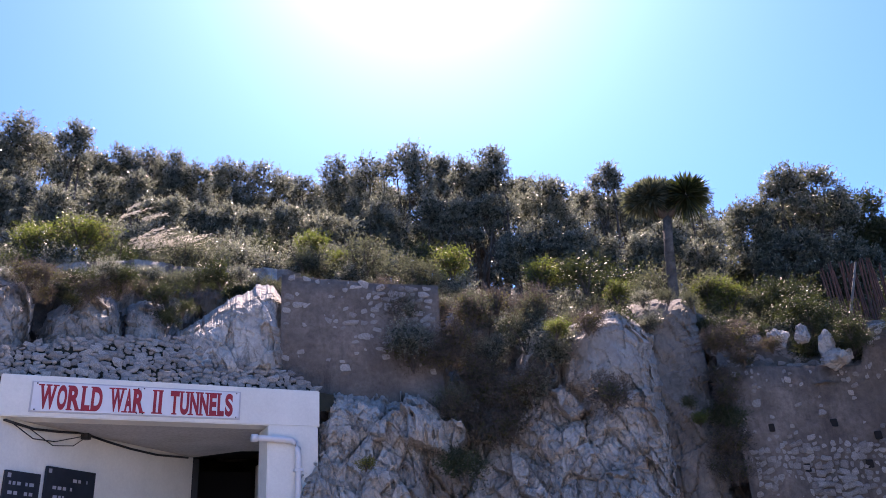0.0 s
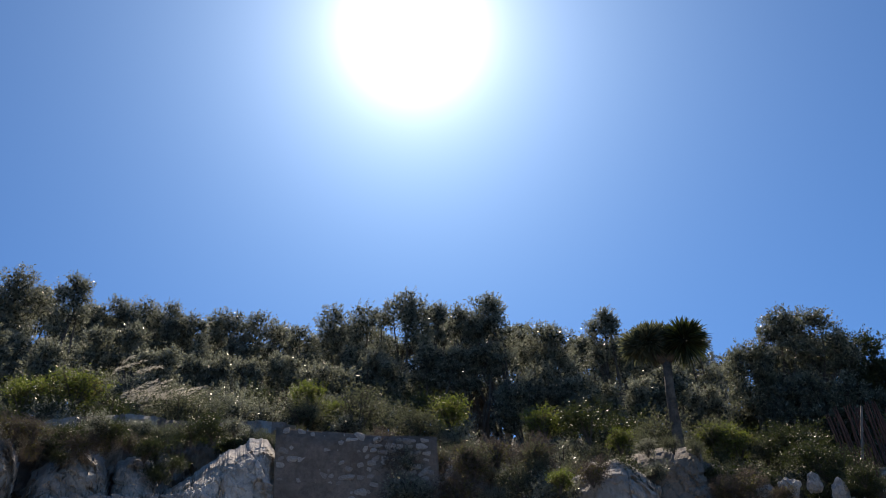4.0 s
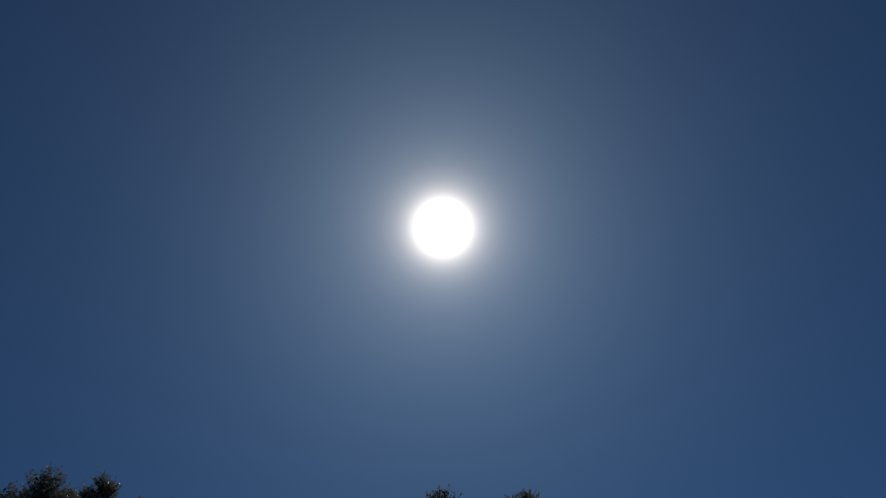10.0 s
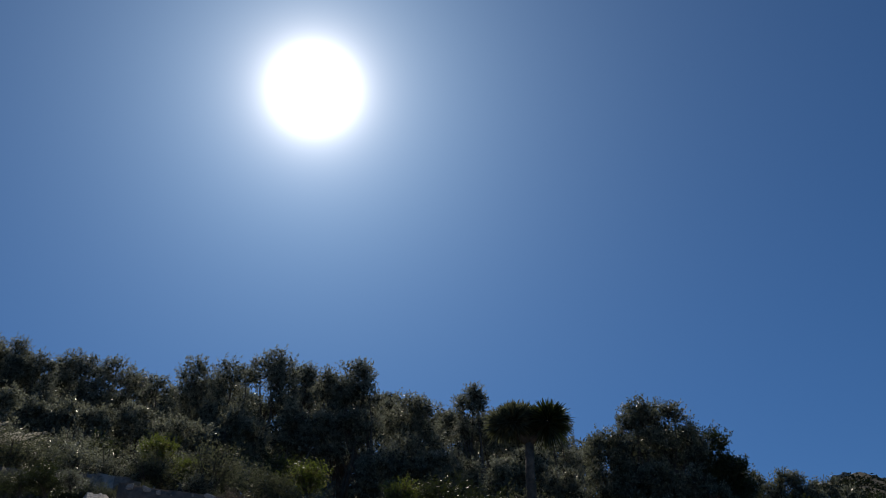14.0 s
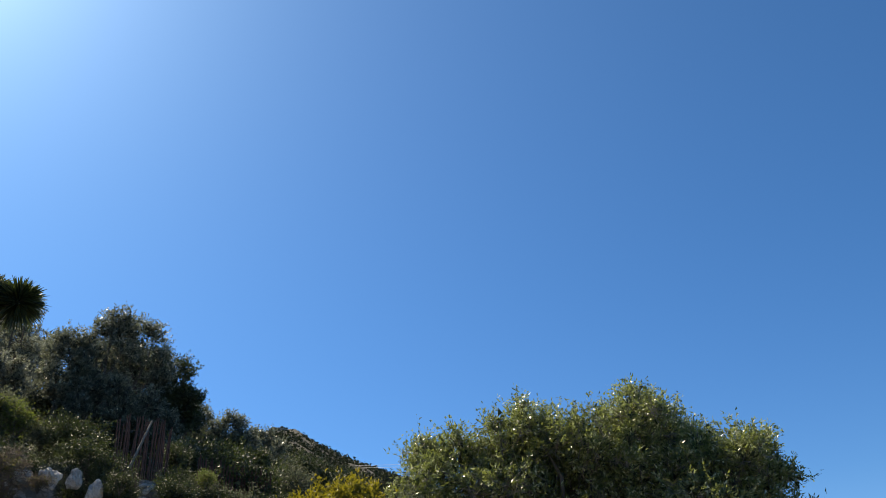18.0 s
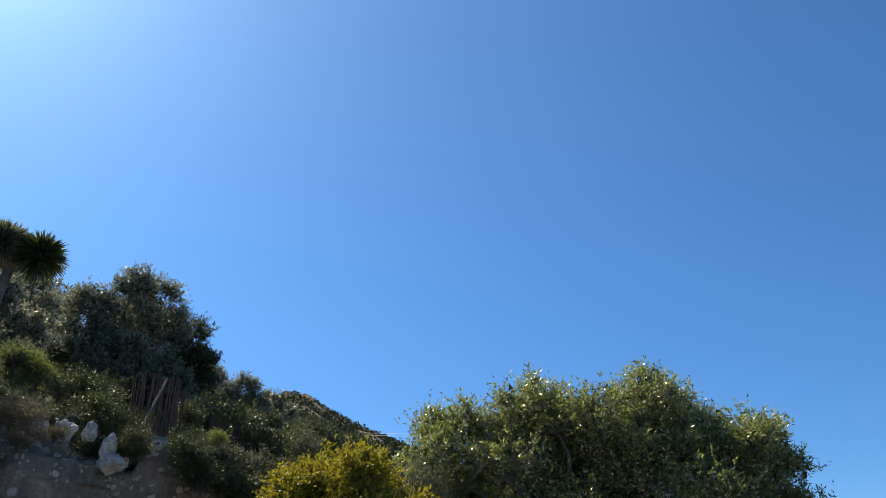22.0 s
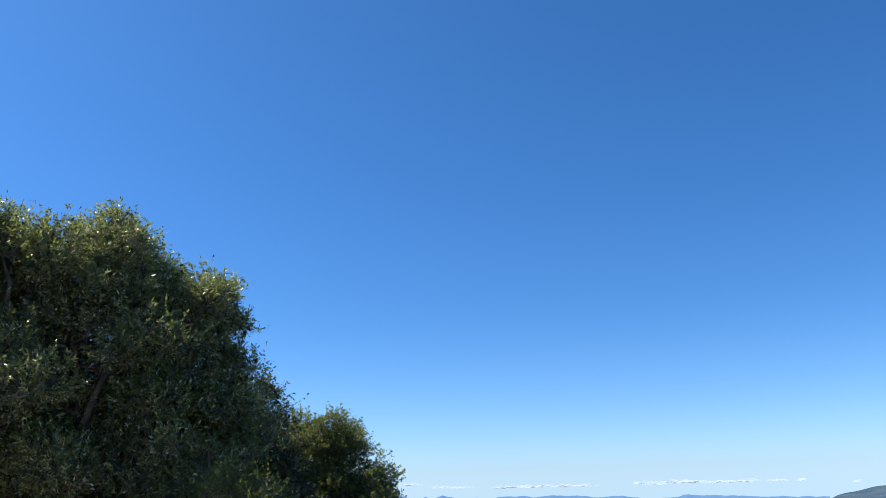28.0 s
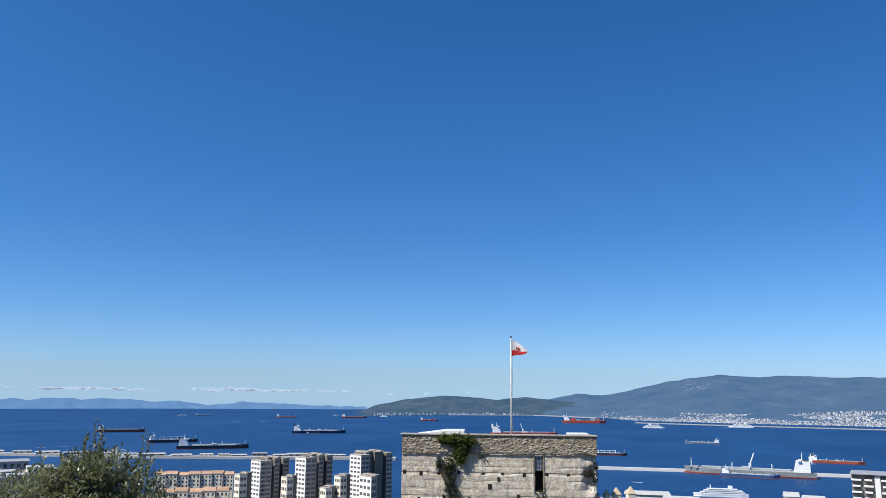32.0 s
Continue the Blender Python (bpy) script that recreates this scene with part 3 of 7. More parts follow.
def outcrop(name, label, brow, low, step, depth, still, mat, seed=0.0, rugged=1.0, kind="structure", group=""):
    """A broken limestone face under a ragged brow given by bearing and height angle; depth and still are functions of both."""
    cols = np.arange(brow[0][0] + 0.4, brow[-1][0] - 0.5, -step)
    rows = np.arange(low, max(b[1] for b in brow) + 0.6, step)
    AZ, EL = np.meshgrid(cols, rows)
    ragged = np.array([noise.fractal(Vector((a * 0.9, 3 + seed, 0)), 0.8, 2.2, 5) for a in cols]) * 0.35 * rugged
    side = np.array([noise.fractal(Vector((5 + seed, e * 0.9, 0)), 0.8, 2.2, 5) for e in rows])[:, None] * 0.3 * rugged
    inside = (EL < np.interp(-(AZ + side), [-b[0] for b in brow], [b[1] for b in brow], left=0, right=0) + ragged[None])
    deep, layer = inside.astype(float), inside.copy()
    n_layers = int(1.44 / step)
    for _ in range(n_layers):
        n_ = layer.copy()
        n_[1:-1, 1:-1] &= layer[:-2, 1:-1] & layer[2:, 1:-1] & layer[1:-1, :-2] & layer[1:-1, 2:]
        n_[0] = layer[0]
        layer = n_
        deep += layer
    round_off = (1 - np.clip(deep / (n_layers + 1), 0, 1)) ** 2
    sheet = np.zeros((len(rows), len(cols), 3))
    for j, az in enumerate(cols):
        way_ = Vector((-math.sin(radians(az)), math.cos(radians(az)), 0))
        for i, el in enumerate(rows):
            p = spot(az, el, depth(az, el) + 0.5 * round_off[i, j] + (0.0 if inside[i, j] else 0.6))
            if inside[i, j]:
                q = p + Vector((seed * 7, 0, 0))
                p -= way_ * ((hackle(q * 1.9) * 0.3 + facet(q * 0.8, 4.0) * 0.2) * still(az, el) + noise.fractal(q * 0.8, 0.9, 2.1, 3) * 0.12)
            sheet[i, j] = p
    nc = len(cols)
    me = bpy.data.meshes.new(name)
    quad = [(i * nc + j, i * nc + j + 1, (i + 1) * nc + j + 1, (i + 1) * nc + j) for i in range(len(rows) - 1) for j in range(nc - 1) if inside[i:i + 2, j:j + 2].any()]
    me.from_pydata(sheet.reshape(-1, 3).tolist(), [], quad)
    bm = bmesh.new()
    bm.from_mesh(me)
    bmesh.ops.delete(bm, geom=[v for v in bm.verts if not v.link_faces], context="VERTS")
    bm.to_mesh(me)
    bm.free()
    me.materials.append(mat)
    return tagged(put(name, me, None, None), label, "rock" if kind else "boulder", group, kind)


# the great outcrop beside the portal: a broken face under a rounded pale dome and a split fin
BROW = [(12.7, 4.6), (12.2, 6.9), (11.5, 7.7), (10.85, 9.2), (10.1, 11.0), (9.75, 12.4), (9.3, 13.7), (8.3, 14.1), (5.0, 13.9), (1.7, 13.4), (0.1, 12.5), (-3.9, 11.5), (-4.85, 14.9), (-5.5, 16.9), (-6.4, 17.7), (-7.1, 17.3), (-7.25, 15.1), (-7.45, 14.1),
        (-7.9, 15.9), (-8.7, 17.2), (-10.5, 18.1), (-12.5, 18.35), (-13.7, 17.4), (-14.6, 16.0), (-15.7, 13.3), (-16.2, 11.4), (-16.4, 10.2), (-15.6, 8.0), (-14.9, 6.4), (-14.8, 4.0)]


def dome(az):
    return math.exp(-((az + 11.3) / 3.6) ** 2)


def face(az, el):
    d = 10.95 + 0.055 * max(0, el - 4) - 0.25 * dome(az) - 0.6 * min(1, max(0, (az - 0.5) / 3))
    return d + 0.35 * math.exp(-((az + 9.2) / 1.3) ** 2 - ((el - 12.2) / 1.5) ** 2) + (0.3 * math.exp(-((az + 2.5) / 3.2) ** 2) if el > 5 else 0)


outcrop("limestone_outcrop", "broken pale limestone outcrop with a rounded dome beside the portal", BROW, 1.0, 0.09, face, lambda az, el: 1 - 0.78 * dome(az) * min(1, max(0, (el - 13.0) / 1.2)), M_ROCK_PALE)
# boulders above the stone bank
for k, (brow, low, d, calm) in enumerate((([(34.0, 21.2), (31.0, 21.3), (29.9, 20.6), (29.4, 19.4), (29.3, 17.0)], 15.0, 10.9, 0.7),
                                          ([(28.9, 17.2), (28.4, 18.6), (27.4, 19.4), (26.9, 20.6), (26.2, 21.3), (25.4, 21.0), (25.0, 20.4), (24.4, 20.1), (23.9, 19.2), (23.7, 17.8), (23.7, 16.6)], 15.6, 11.15, 0.6),
                                          ([(23.5, 17.6), (23.2, 19.8), (22.3, 20.2), (21.0, 19.9), (20.5, 19.3), (20.3, 17.4)], 16.6, 11.5, 0.35),
                                          ([(20.5, 17.5), (19.0, 18.6), (17.0, 20.0), (15.5, 20.9), (14.2, 21.6), (13.1, 21.3), (12.6, 20.3), (12.4, 19.0), (12.4, 15.8)], 14.8, 11.25, 0.45))):
    outcrop("boulder", ("weathered pale grey limestone boulder set in the cliff", "cracked grey limestone boulder in the earth cliff")[k % 2], brow, low, 0.07, lambda az, el, d=d: d + 0.03 * (el - 16), lambda az, el, c=calm: c, M_ROCK_PALE if k == 3 else M_ROCK, 1.7 + k, 0.7, "", "boulders in the cliff")

# -- the tunnel portal --
PX, PY = Vector((-0.8765, -0.4814, 0)), Vector((-0.4814, 0.8765, 0))   # along the front to the left, and inwards
P0 = Vector((-1.91, 11.04, 0))


def port(s, t, z):
    return P0 + PX * s + PY * t + Vector((0, 0, z))


portal = thing("tunnel_portal", "white rendered tunnel portal with a deep fascia and recessed dark doorway", "portal", P0, math.degrees(math.atan2(PX.y, PX.x)))
to_port = portal.matrix_basis.inverted()


def port_prism(plan, z0, z1):
    bm = bmesh.new()
    prism(bm, [(to_port @ port(s, t, 0))[:2] for s, t in plan], z0, z1)
    return bm


def port_box(s0, s1, t0, t1, z0, z1):
    return port_prism([(s0, t0), (s1, t0), (s1, t1), (s0, t1)], z0, z1)


TOP, SOFFIT = 4.41, 3.9
bm = port_box(-0.02, 3.97, 0, 0.3, SOFFIT, TOP)
bmesh.ops.bevel(bm, geom=bm.edges[:], offset=0.012, segments=2, affect="EDGES")
part("fascia", bm, M_WHITE, portal)
bm = port_box(0.0, 0.71, 0.003, 0.45, -0.3, SOFFIT)
bmesh.ops.bevel(bm, geom=bm.edges[:], offset=0.012, segments=2, affect="EDGES")
part("pillar", bm, M_WHITE, portal)
# the underside is coloured greyer than the white fascia
M_SOFFIT = surface("soffit_grey", (0.42, 0.42, 0.41), (0.55, 0.55, 0.54), 1.0, 0.9, 0.3, 0.01, 20, spread=0.0)
bd = Vector((-4.19, 12.7, 0)) - P0
side_a, side_b = (3.95, 0.02), (bd.dot(PX), bd.dot(PY))
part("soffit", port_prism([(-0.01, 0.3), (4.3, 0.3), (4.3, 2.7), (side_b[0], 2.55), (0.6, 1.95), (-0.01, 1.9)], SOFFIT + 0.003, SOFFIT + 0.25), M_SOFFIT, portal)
# splayed wall on one side, from the front to the doorway
part("side_wall", port_prism([side_a, side_b, (side_b[0] + 0.3, side_b[1] + 0.1), (4.3, 0.02)], -0.3, SOFFIT), M_WHITE, portal)
part("side_wall", port_prism([(0.0, 0.45), (0.0, 3.3), (-0.3, 3.3), (-0.3, 0.45)], -0.3, SOFFIT), M_WHITE, portal)
# near-black colour paints the darkness inside the tunnel
M_BLACK = plain("tunnel_shade", (0.012, 0.012, 0.012), 0.9)
part("tunnel_wall", port_box(-0.5, side_b[0] + 0.4, 3.95, 4.1, -0.3, SOFFIT), M_BLACK, portal, "tunnel end blackened for its shade")
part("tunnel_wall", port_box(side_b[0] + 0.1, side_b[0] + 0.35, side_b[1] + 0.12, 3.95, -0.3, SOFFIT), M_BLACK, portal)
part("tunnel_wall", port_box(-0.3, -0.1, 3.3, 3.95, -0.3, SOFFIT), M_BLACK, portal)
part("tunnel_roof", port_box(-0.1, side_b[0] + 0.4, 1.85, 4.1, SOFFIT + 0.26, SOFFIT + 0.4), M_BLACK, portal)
# a leaf of the dark door frame
M_STEEL = plain("dark_steel", (0.03, 0.03, 0.032), 0.5, 0.6)
part("door_frame", port_box(side_b[0] - 0.1, side_b[0] + 0.1, side_b[1] + 0.0, side_b[1] + 0.1, -0.3, SOFFIT - 0.02), M_STEEL, portal)

# the sign: a white board in two sheets with red letters
M_BOARD = plain("white_board", (0.72, 0.72, 0.72), 0.45, 0.0, contrast=0.05)
M_RED = plain("red_letters", (0.36, 0.012, 0.02), 0.5, 0.0, contrast=0.18, scale=9)


def word(text, s_left, s_right, z0, z1, name, mat, parent, proud, bold=0.02):
    """Raised letters of the built-in font, fitted to a box on the front."""
    cu = bpy.data.curves.new(name, "FONT")
    cu.body, cu.size, cu.extrude, cu.offset = text, 1.0, 0.0, bold
    ob = bpy.data.objects.new(name, cu)
    scene.collection.objects.link(ob)
    bpy.context.view_layer.update()
    me = bpy.data.meshes.new_from_object(ob.evaluated_get(bpy.context.evaluated_depsgraph_get()))
    bpy.data.objects.remove(ob)
    v = np.array([p.co[:] for p in me.vertices])
    lo, hi = v.min(0), v.max(0)
    x = s_left + (v[:, 0] - lo[0]) / (hi[0] - lo[0]) * (s_right - s_left)
    z = z0 + (v[:, 1] - lo[1]) / (hi[1] - lo[1]) * (z1 - z0)
    me.vertices.foreach_set("co", np.stack([x, np.full(len(x), proud), z], 1).astype(np.float32).ravel())
    me.update()
    return put(name, me, mat, parent)


sign = thing("tunnel_sign", "white sign board lettered WORLD WAR II TUNNELS in red", "sign", P0, math.degrees(math.atan2(PX.y, PX.x)))
part("sheet", boxes(((2.375, 0.004, 3.97), (3.61, 0.022, 4.32)), bevel=0.003), M_BOARD, sign)
part("sheet", boxes(((1.12, 0.004, 3.97), (2.37, 0.022, 4.32)), bevel=0.003), M_BOARD, sign)
part("rim", boxes(((1.10, 0.003, 3.955), (3.63, 0.012, 3.968)), ((1.10, 0.003, 4.322), (3.63, 0.012, 4.335)), ((1.10, 0.003, 3.968), (1.118, 0.012, 4.322)), ((3.612, 0.003, 3.968), (3.63, 0.012, 4.322))), plain("grey_edge", (0.5, 0.5, 0.5), 0.6), sign)


def stencil(s_left, s_right, z0, z1):
    """Slab feet at top and bottom of a letter's stem."""
    return ((s_left, 0.0235, z0), (s_right, 0.0255, z1))


# condensed slab-serif letters: each with its serifs at the heads and feet of its stems
STEMS_OF = {"W": ((0.1, "t"), (0.52, "t"), (0.92, "t")), "R": ((0.2, "tb"), (0.84, "b")), "L": ((0.24, "tb"),), "D": ((0.2, "tb"),), "A": ((0.12, "b"), (0.88, "b")), "I": ((0.5, "tb"),), "T": ((0.5, "b"),), "U": ((0.18, "t"), (0.82, "t")), "N": ((0.16, "tb"), (0.84, "t")), "E": ((0.22, "tb"),)}
for text, edges in (("WORLD", (3.54, 3.345, 3.225, 3.07, 2.96, 2.82)), ("WAR", (2.74, 2.57, 2.47, 2.325)), ("II", (2.235, 2.17, 2.1)), ("TUNNELS", (2.02, 1.895, 1.77, 1.645, 1.52, 1.415, 1.315, 1.2))):
    for letter, a, b in zip(text, edges, edges[1:]):
        w = a - b
        if letter == "I":
            word("I", a - 0.016, b + 0.012, 3.99, 4.296, "letter", M_RED, sign, 0.026, 0.0)
        else:
            word(letter, a - 0.008, b + 0.004, 3.99, 4.296, "letter", M_RED, sign, 0.026, 0.045)
        for at, ends in STEMS_OF.get(letter, ()):
            for end in ends:
                z0, z1 = (4.279, 4.297) if end == "t" else (3.989, 4.007)
                part("serif", boxes(stencil(a - w * at + 0.034, a - w * at - 0.034, z0, z1)), M_RED, sign)
for s in (1.16, 2.34, 2.41, 3.57):
    for z in (3.985, 4.305):
        part("bolt", boxes(((s - 0.008, 0.022, z - 0.008), (s + 0.008, 0.03, z + 0.008)), bevel=0.003), M_STEEL, sign)

# white downpipe on the pillar
M_PIPE = plain("white_pvc", (0.68, 0.68, 0.67), 0.35, contrast=0.06)
pipe = thing("drain_pipe", "white plastic drain pipe bent over the pillar", "pipe", P0, math.degrees(math.atan2(PX.y, PX.x)))
bm = bmesh.new()
tube(bm, [(0.92, 0.06, 3.71), (0.80, 0.06, 3.71), (0.50, 0.06, 3.70), (0.40, 0.06, 3.69), (0.345, 0.06, 3.66), (0.315, 0.06, 3.60), (0.30, 0.06, 3.5), (0.30, 0.06, 0.0)], 0.042, 12)
part("pipe_run", bm, M_PIPE, pipe, smooth=True)
bm = bmesh.new()
tube(bm, [(0.95, 0.06, 3.71), (0.87, 0.06, 3.71)], 0.053, 12)
part("collar", bm, M_PIPE, pipe, smooth=True)
for z in (3.3, 2.2, 1.1):
    part("clip", boxes(((0.24, 0.0, z - 0.02), (0.36, 0.105, z + 0.02)), bevel=0.008), M_PIPE, pipe)

# black cable slung along the side wall
WA, WB = port(3.95, 0.02, 0), Vector((-4.19, 12.7, 0))


def wall_hit(az, el, off=0.0):
    """The place on the splayed wall at a bearing."""
    a = radians(az)
    w = Vector((-math.sin(a), math.cos(a)))
    e = (WB - WA)
    k = (WA.x * e.y - WA.y * e.x) / (w.x * e.y - w.y * e.x) - off
    return Vector((w.x * k, w.y * k, EYE[2] + k * math.tan(radians(el))))


M_CABLE = plain("black_rubber", (0.015, 0.015, 0.016), 0.5)
for pts, r in (([(30.0, 12.0), (28.25, 11.5), (26.6, 11.35), (25.3, 11.3), (23.8, 10.8), (22.3, 10.35), (20.6, 9.95), (18.6, 9.75)], 0.016), ([(29.6, 11.9), (28.2, 10.9), (26.9, 10.75), (25.3, 11.1)], 0.007), ([(28.6, 11.6), (27.0, 10.5), (25.8, 10.5), (24.9, 11.2)], 0.006)):
    bm = bmesh.new()
    tube(bm, [wall_hit(a, e, 0.05) for a, e in pts], r, 6)
    solid("cable", bm, M_CABLE, "black cable slung along the white portal wall", "cable", smooth=True)
bm = boxes(((-0.05, -0.05, -0.04), (0.05, 0.05, 0.04)), bevel=0.01)
ob = solid("junction_box", bm, M_CABLE, "small black cable junction box on the portal wall", "junction box")
ob.location = wall_hit(25.1, 11.1, 0.05)

# dark notice boards on the side wall
M_NOTICE = plain("dark_notice", (0.016, 0.02, 0.028), 0.35, contrast=0.3, scale=6)
M_PRINT = plain("grey_print", (0.34, 0.35, 0.37), 0.6)
wdir = (WB - WA).normalized()
wturn = math.degrees(math.atan2(wdir.y, wdir.x))
for (a0, a1, el, rows_, seed) in ((29.6, 27.6, 9.0, 4, 3), (27.3, 24.4, 9.1, 7, 5)):
    p, q = wall_hit(a0, el), wall_hit(a1, el)
    z = p.z if seed == 3 else wall_hit(26, 9.05).z
    w = (Vector((q.x, q.y, 0)) - Vector((p.x, p.y, 0))).length
    b = thing("notice_board", "dark printed notice board fixed to the white portal wall", "notice board", (p.x, p.y, z), wturn, "notice boards in the portal")
    part("panel", boxes(((0, -0.045, -1.1), (w, -0.012, 0)), bevel=0.004), M_NOTICE, b)
    rnd = random.Random(seed)
    bars = []
    for i in range(rows_):
        x = 0.06
        while x < w - 0.12:
            k = rnd.uniform(0.02, 0.07)
            if rnd.random() < (0.75 if seed == 3 else 0.3):
                bars.append(((x, -0.047, -0.16 - i * 0.11), (x + k, -0.0455, -0.12 - i * 0.11)))
            x += k + 0.025
    bars.append(((0.03, -0.047, -0.08), (0.08, -0.0455, -0.03)))
    for bar in bars:
        part("printed_bar", boxes(bar), M_PRINT, b)

# -- dry stones over the portal --
stone_kinds = [rock_mesh("stone", 300 + i, (1, 0.75, 0.7), 2, 16, 0.0, False, 0.72, True) for i in range(12)]


def stones(parent, rnd, places, size, name="stone", mat=None):
    """Stones of shared shapes, each an object under its wall: places are (point, facing in degrees)."""
    for p, az, s in places:
        me = rnd.choice(stone_kinds)
        if not me.materials:
            me.materials.append(mat or M_STONE)
        ob = new(name, me)
        ob.parent = parent
        w = size * s
        ob.matrix_basis = Matrix.Translation(p) @ pose(0, 0, 0, rnd.uniform(-9, 9), rnd.uniform(-24, 24), az + rnd.uniform(-10, 10)) @ Matrix.Diagonal((w * rnd.uniform(0.8, 1.4), w * 0.5, w * rnd.uniform(0.75, 1.2), 1))


def stone_stuff(parent, rnd, places, size):
    """The rest of the stones of a wall, joined."""
    vs, fs, base = [], [], 0
    for p, az, k in places:
        me = rnd.choice(stone_kinds)
        w = size * k
        m = Matrix.Translation(p) @ pose(0, 0, 0, rnd.uniform(-9, 9), rnd.uniform(-24, 24), az + rnd.uniform(-10, 10)) @ Matrix.Diagonal((w * rnd.uniform(0.8, 1.4), w * 0.5, w * rnd.uniform(0.75, 1.2), 1))
        vs += [(m @ v.co)[:] for v in me.vertices]
        fs += [[base + i for i in f.vertices] for f in me.polygons]
        base += len(me.vertices)
    if vs:
        me = bpy.data.meshes.new("rubble_infill")
        me.from_pydata(vs, [], fs)
        tagged(put("rubble_infill", me, M_STONE, parent), "", "", "", "stuff")


bank = thing("dry_stone_bank", "bank of loose pale stones heaped over the white portal", "stone bank")
CREST = [(-0.6, 0.02), (0.0, 0.12), (0.5, 0.45), (1.1, 0.78), (2.0, 0.82), (2.9, 0.72), (3.6, 0.55), (4.1, 0.38), (4.6, 0.3)]
bm = bmesh.new()
lo, hi, back = [], [], []
for k in range(24):
    s = -0.3 + k * 0.2
    h = float(np.interp(s, [c[0] for c in CREST], [c[1] for c in CREST])) - 0.06
    lo.append(bm.verts.new(port(s, 0.14, TOP - 0.25)))
    hi.append(bm.verts.new(port(s, 0.2 + h * 0.75, TOP + h)))
    back.append(bm.verts.new(port(s, 1.9, TOP + h + 0.1)))
for a, b in ((lo, hi), (hi, back)):
    for k in range(23):
        bm.faces.new((a[k], a[k + 1], b[k + 1], b[k]))
part("earth_core", bm, M_SOIL, bank)
rnd = random.Random(77)
places = []
v = 0.0
while v < 0.9:
    s = -0.05 + rnd.uniform(0, 0.1)
    k = 1.0
    while s < 4.4:
        h = float(np.interp(s, [c[0] for c in CREST], [c[1] for c in CREST]))
        if v < h:
            k = rnd.choice((0.75, 0.9, 1.0, 1.1, 1.3, 1.5))
            places.append((port(s, 0.13 + v * 0.75, TOP + 0.035 + v) + Vector((0, 0, rnd.uniform(-0.025, 0.025))), math.degrees(math.atan2(PX.y, PX.x)), k))
        s += rnd.uniform(0.084, 0.108) * (0.45 + 0.6 * k if v < h else 1)
    v += 0.067
rnd.shuffle(places)
stones(bank, rnd, places[:300], 0.05)
stone_stuff(bank, rnd, places[300:], 0.05)


# -- masonry --
def curtain(name, label, az0, az1, d0, d1, top0, top1, z0, mat, thick=0.5, cat="wall", lean=0.0, steps=30, rough=0.03):
    """A retaining wall between two bearings, slightly uneven, with a real thickness."""
    co = np.zeros((16, steps + 1, 3))
    for j in range(steps + 1):
        u = j / steps
        az, d = az0 + (az1 - az0) * u, d0 + (d1 - d0) * u
        zt = (top0 + (top1 - top0) * u) if not callable(top0) else top0(u)
        for i in range(14):
            t = i / 13
            p = spot(az, 0, d + lean * t)
            p.z = z0 + (zt - z0) * t
            a = radians(az)
            p += Vector((math.sin(a), -math.cos(a), 0)) * noise.fractal(p * 2.2, 1, 2, 4) * rough
            co[i, j] = p
        for i, back in ((14, thick * 0.6), (15, thick)):
            q = spot(az, 0, d + lean + back)
            co[i, j] = (q.x, q.y, zt + (0.02 if i == 14 else -0.4))
    ob = put(name, grid_mesh(name, co), mat, None)
    return tagged(ob, label, cat, kind="structure")


def wall_face(az, z, d):
    p = spot(az, 0, d)
    p.z = z
    return p


w1 = curtain("wall_upper", "brown mortared retaining wall with pale stones above the cliff", 12.6, 0.6, 11.75, 11.9, 6.42, 6.22, 3.4, M_MORTAR)
rnd = random.Random(5)
places = []
for i in range(14):
    z = 6.36 - i * 0.105
    az = 12.3 - rnd.uniform(0, 0.4)
    while az > 1.2:
        keep = 0.85 if i < 3 else (0.65 if i < 8 else 0.36)
        if rnd.random() < keep:
            u = (12.6 - az) / 12
            places.append((wall_face(az, z - 0.2 * u + rnd.uniform(-0.025, 0.025), 11.75 + 0.15 * u + 0.012), az, rnd.uniform(0.6, 1.3)))
        az -= rnd.uniform(0.5, 0.9)
stones(w1, rnd, places, 0.068)

M_SLAB = streaked(surface("rough_earthy_rock", (0.165, 0.144, 0.115), (0.31, 0.272, 0.225), 1.2, 0.92, 0.9, 0.04, 12, stain=(0.15, 0.125, 0.1)), 2.2, (0.12, 0.1, 0.085), 0.5)
outcrop("rock_slab", "rough leaning slab of grey earthy rock beside the outcrop", [(-13.2, 18.0), (-14.0, 18.5), (-15.5, 18.45), (-17.0, 18.2), (-18.7, 17.7), (-19.4, 16.6), (-19.2, 14.5), (-18.8, 12.2), (-18.3, 10.0), (-18.1, 5.0)], 1.0, 0.12, lambda az, el: 11.85 + 0.03 * el, lambda az, el: 0.3, M_SLAB, 9.0, 0.6)
lip = curtain("bank", "earthy stony bank between the retaining wall and the slope", -18.9, -28.8, 12.5, 13.6, lambda u: np.interp(u, [0, 0.3, 0.6, 1], [5.25, 5.15, 4.95, 4.9]), 0, 4.2, M_SLAB, lean=1.0, cat="bank", steps=80, rough=0.22)

# loose rubble lying on the bank
rnd = random.Random(77)
places = []
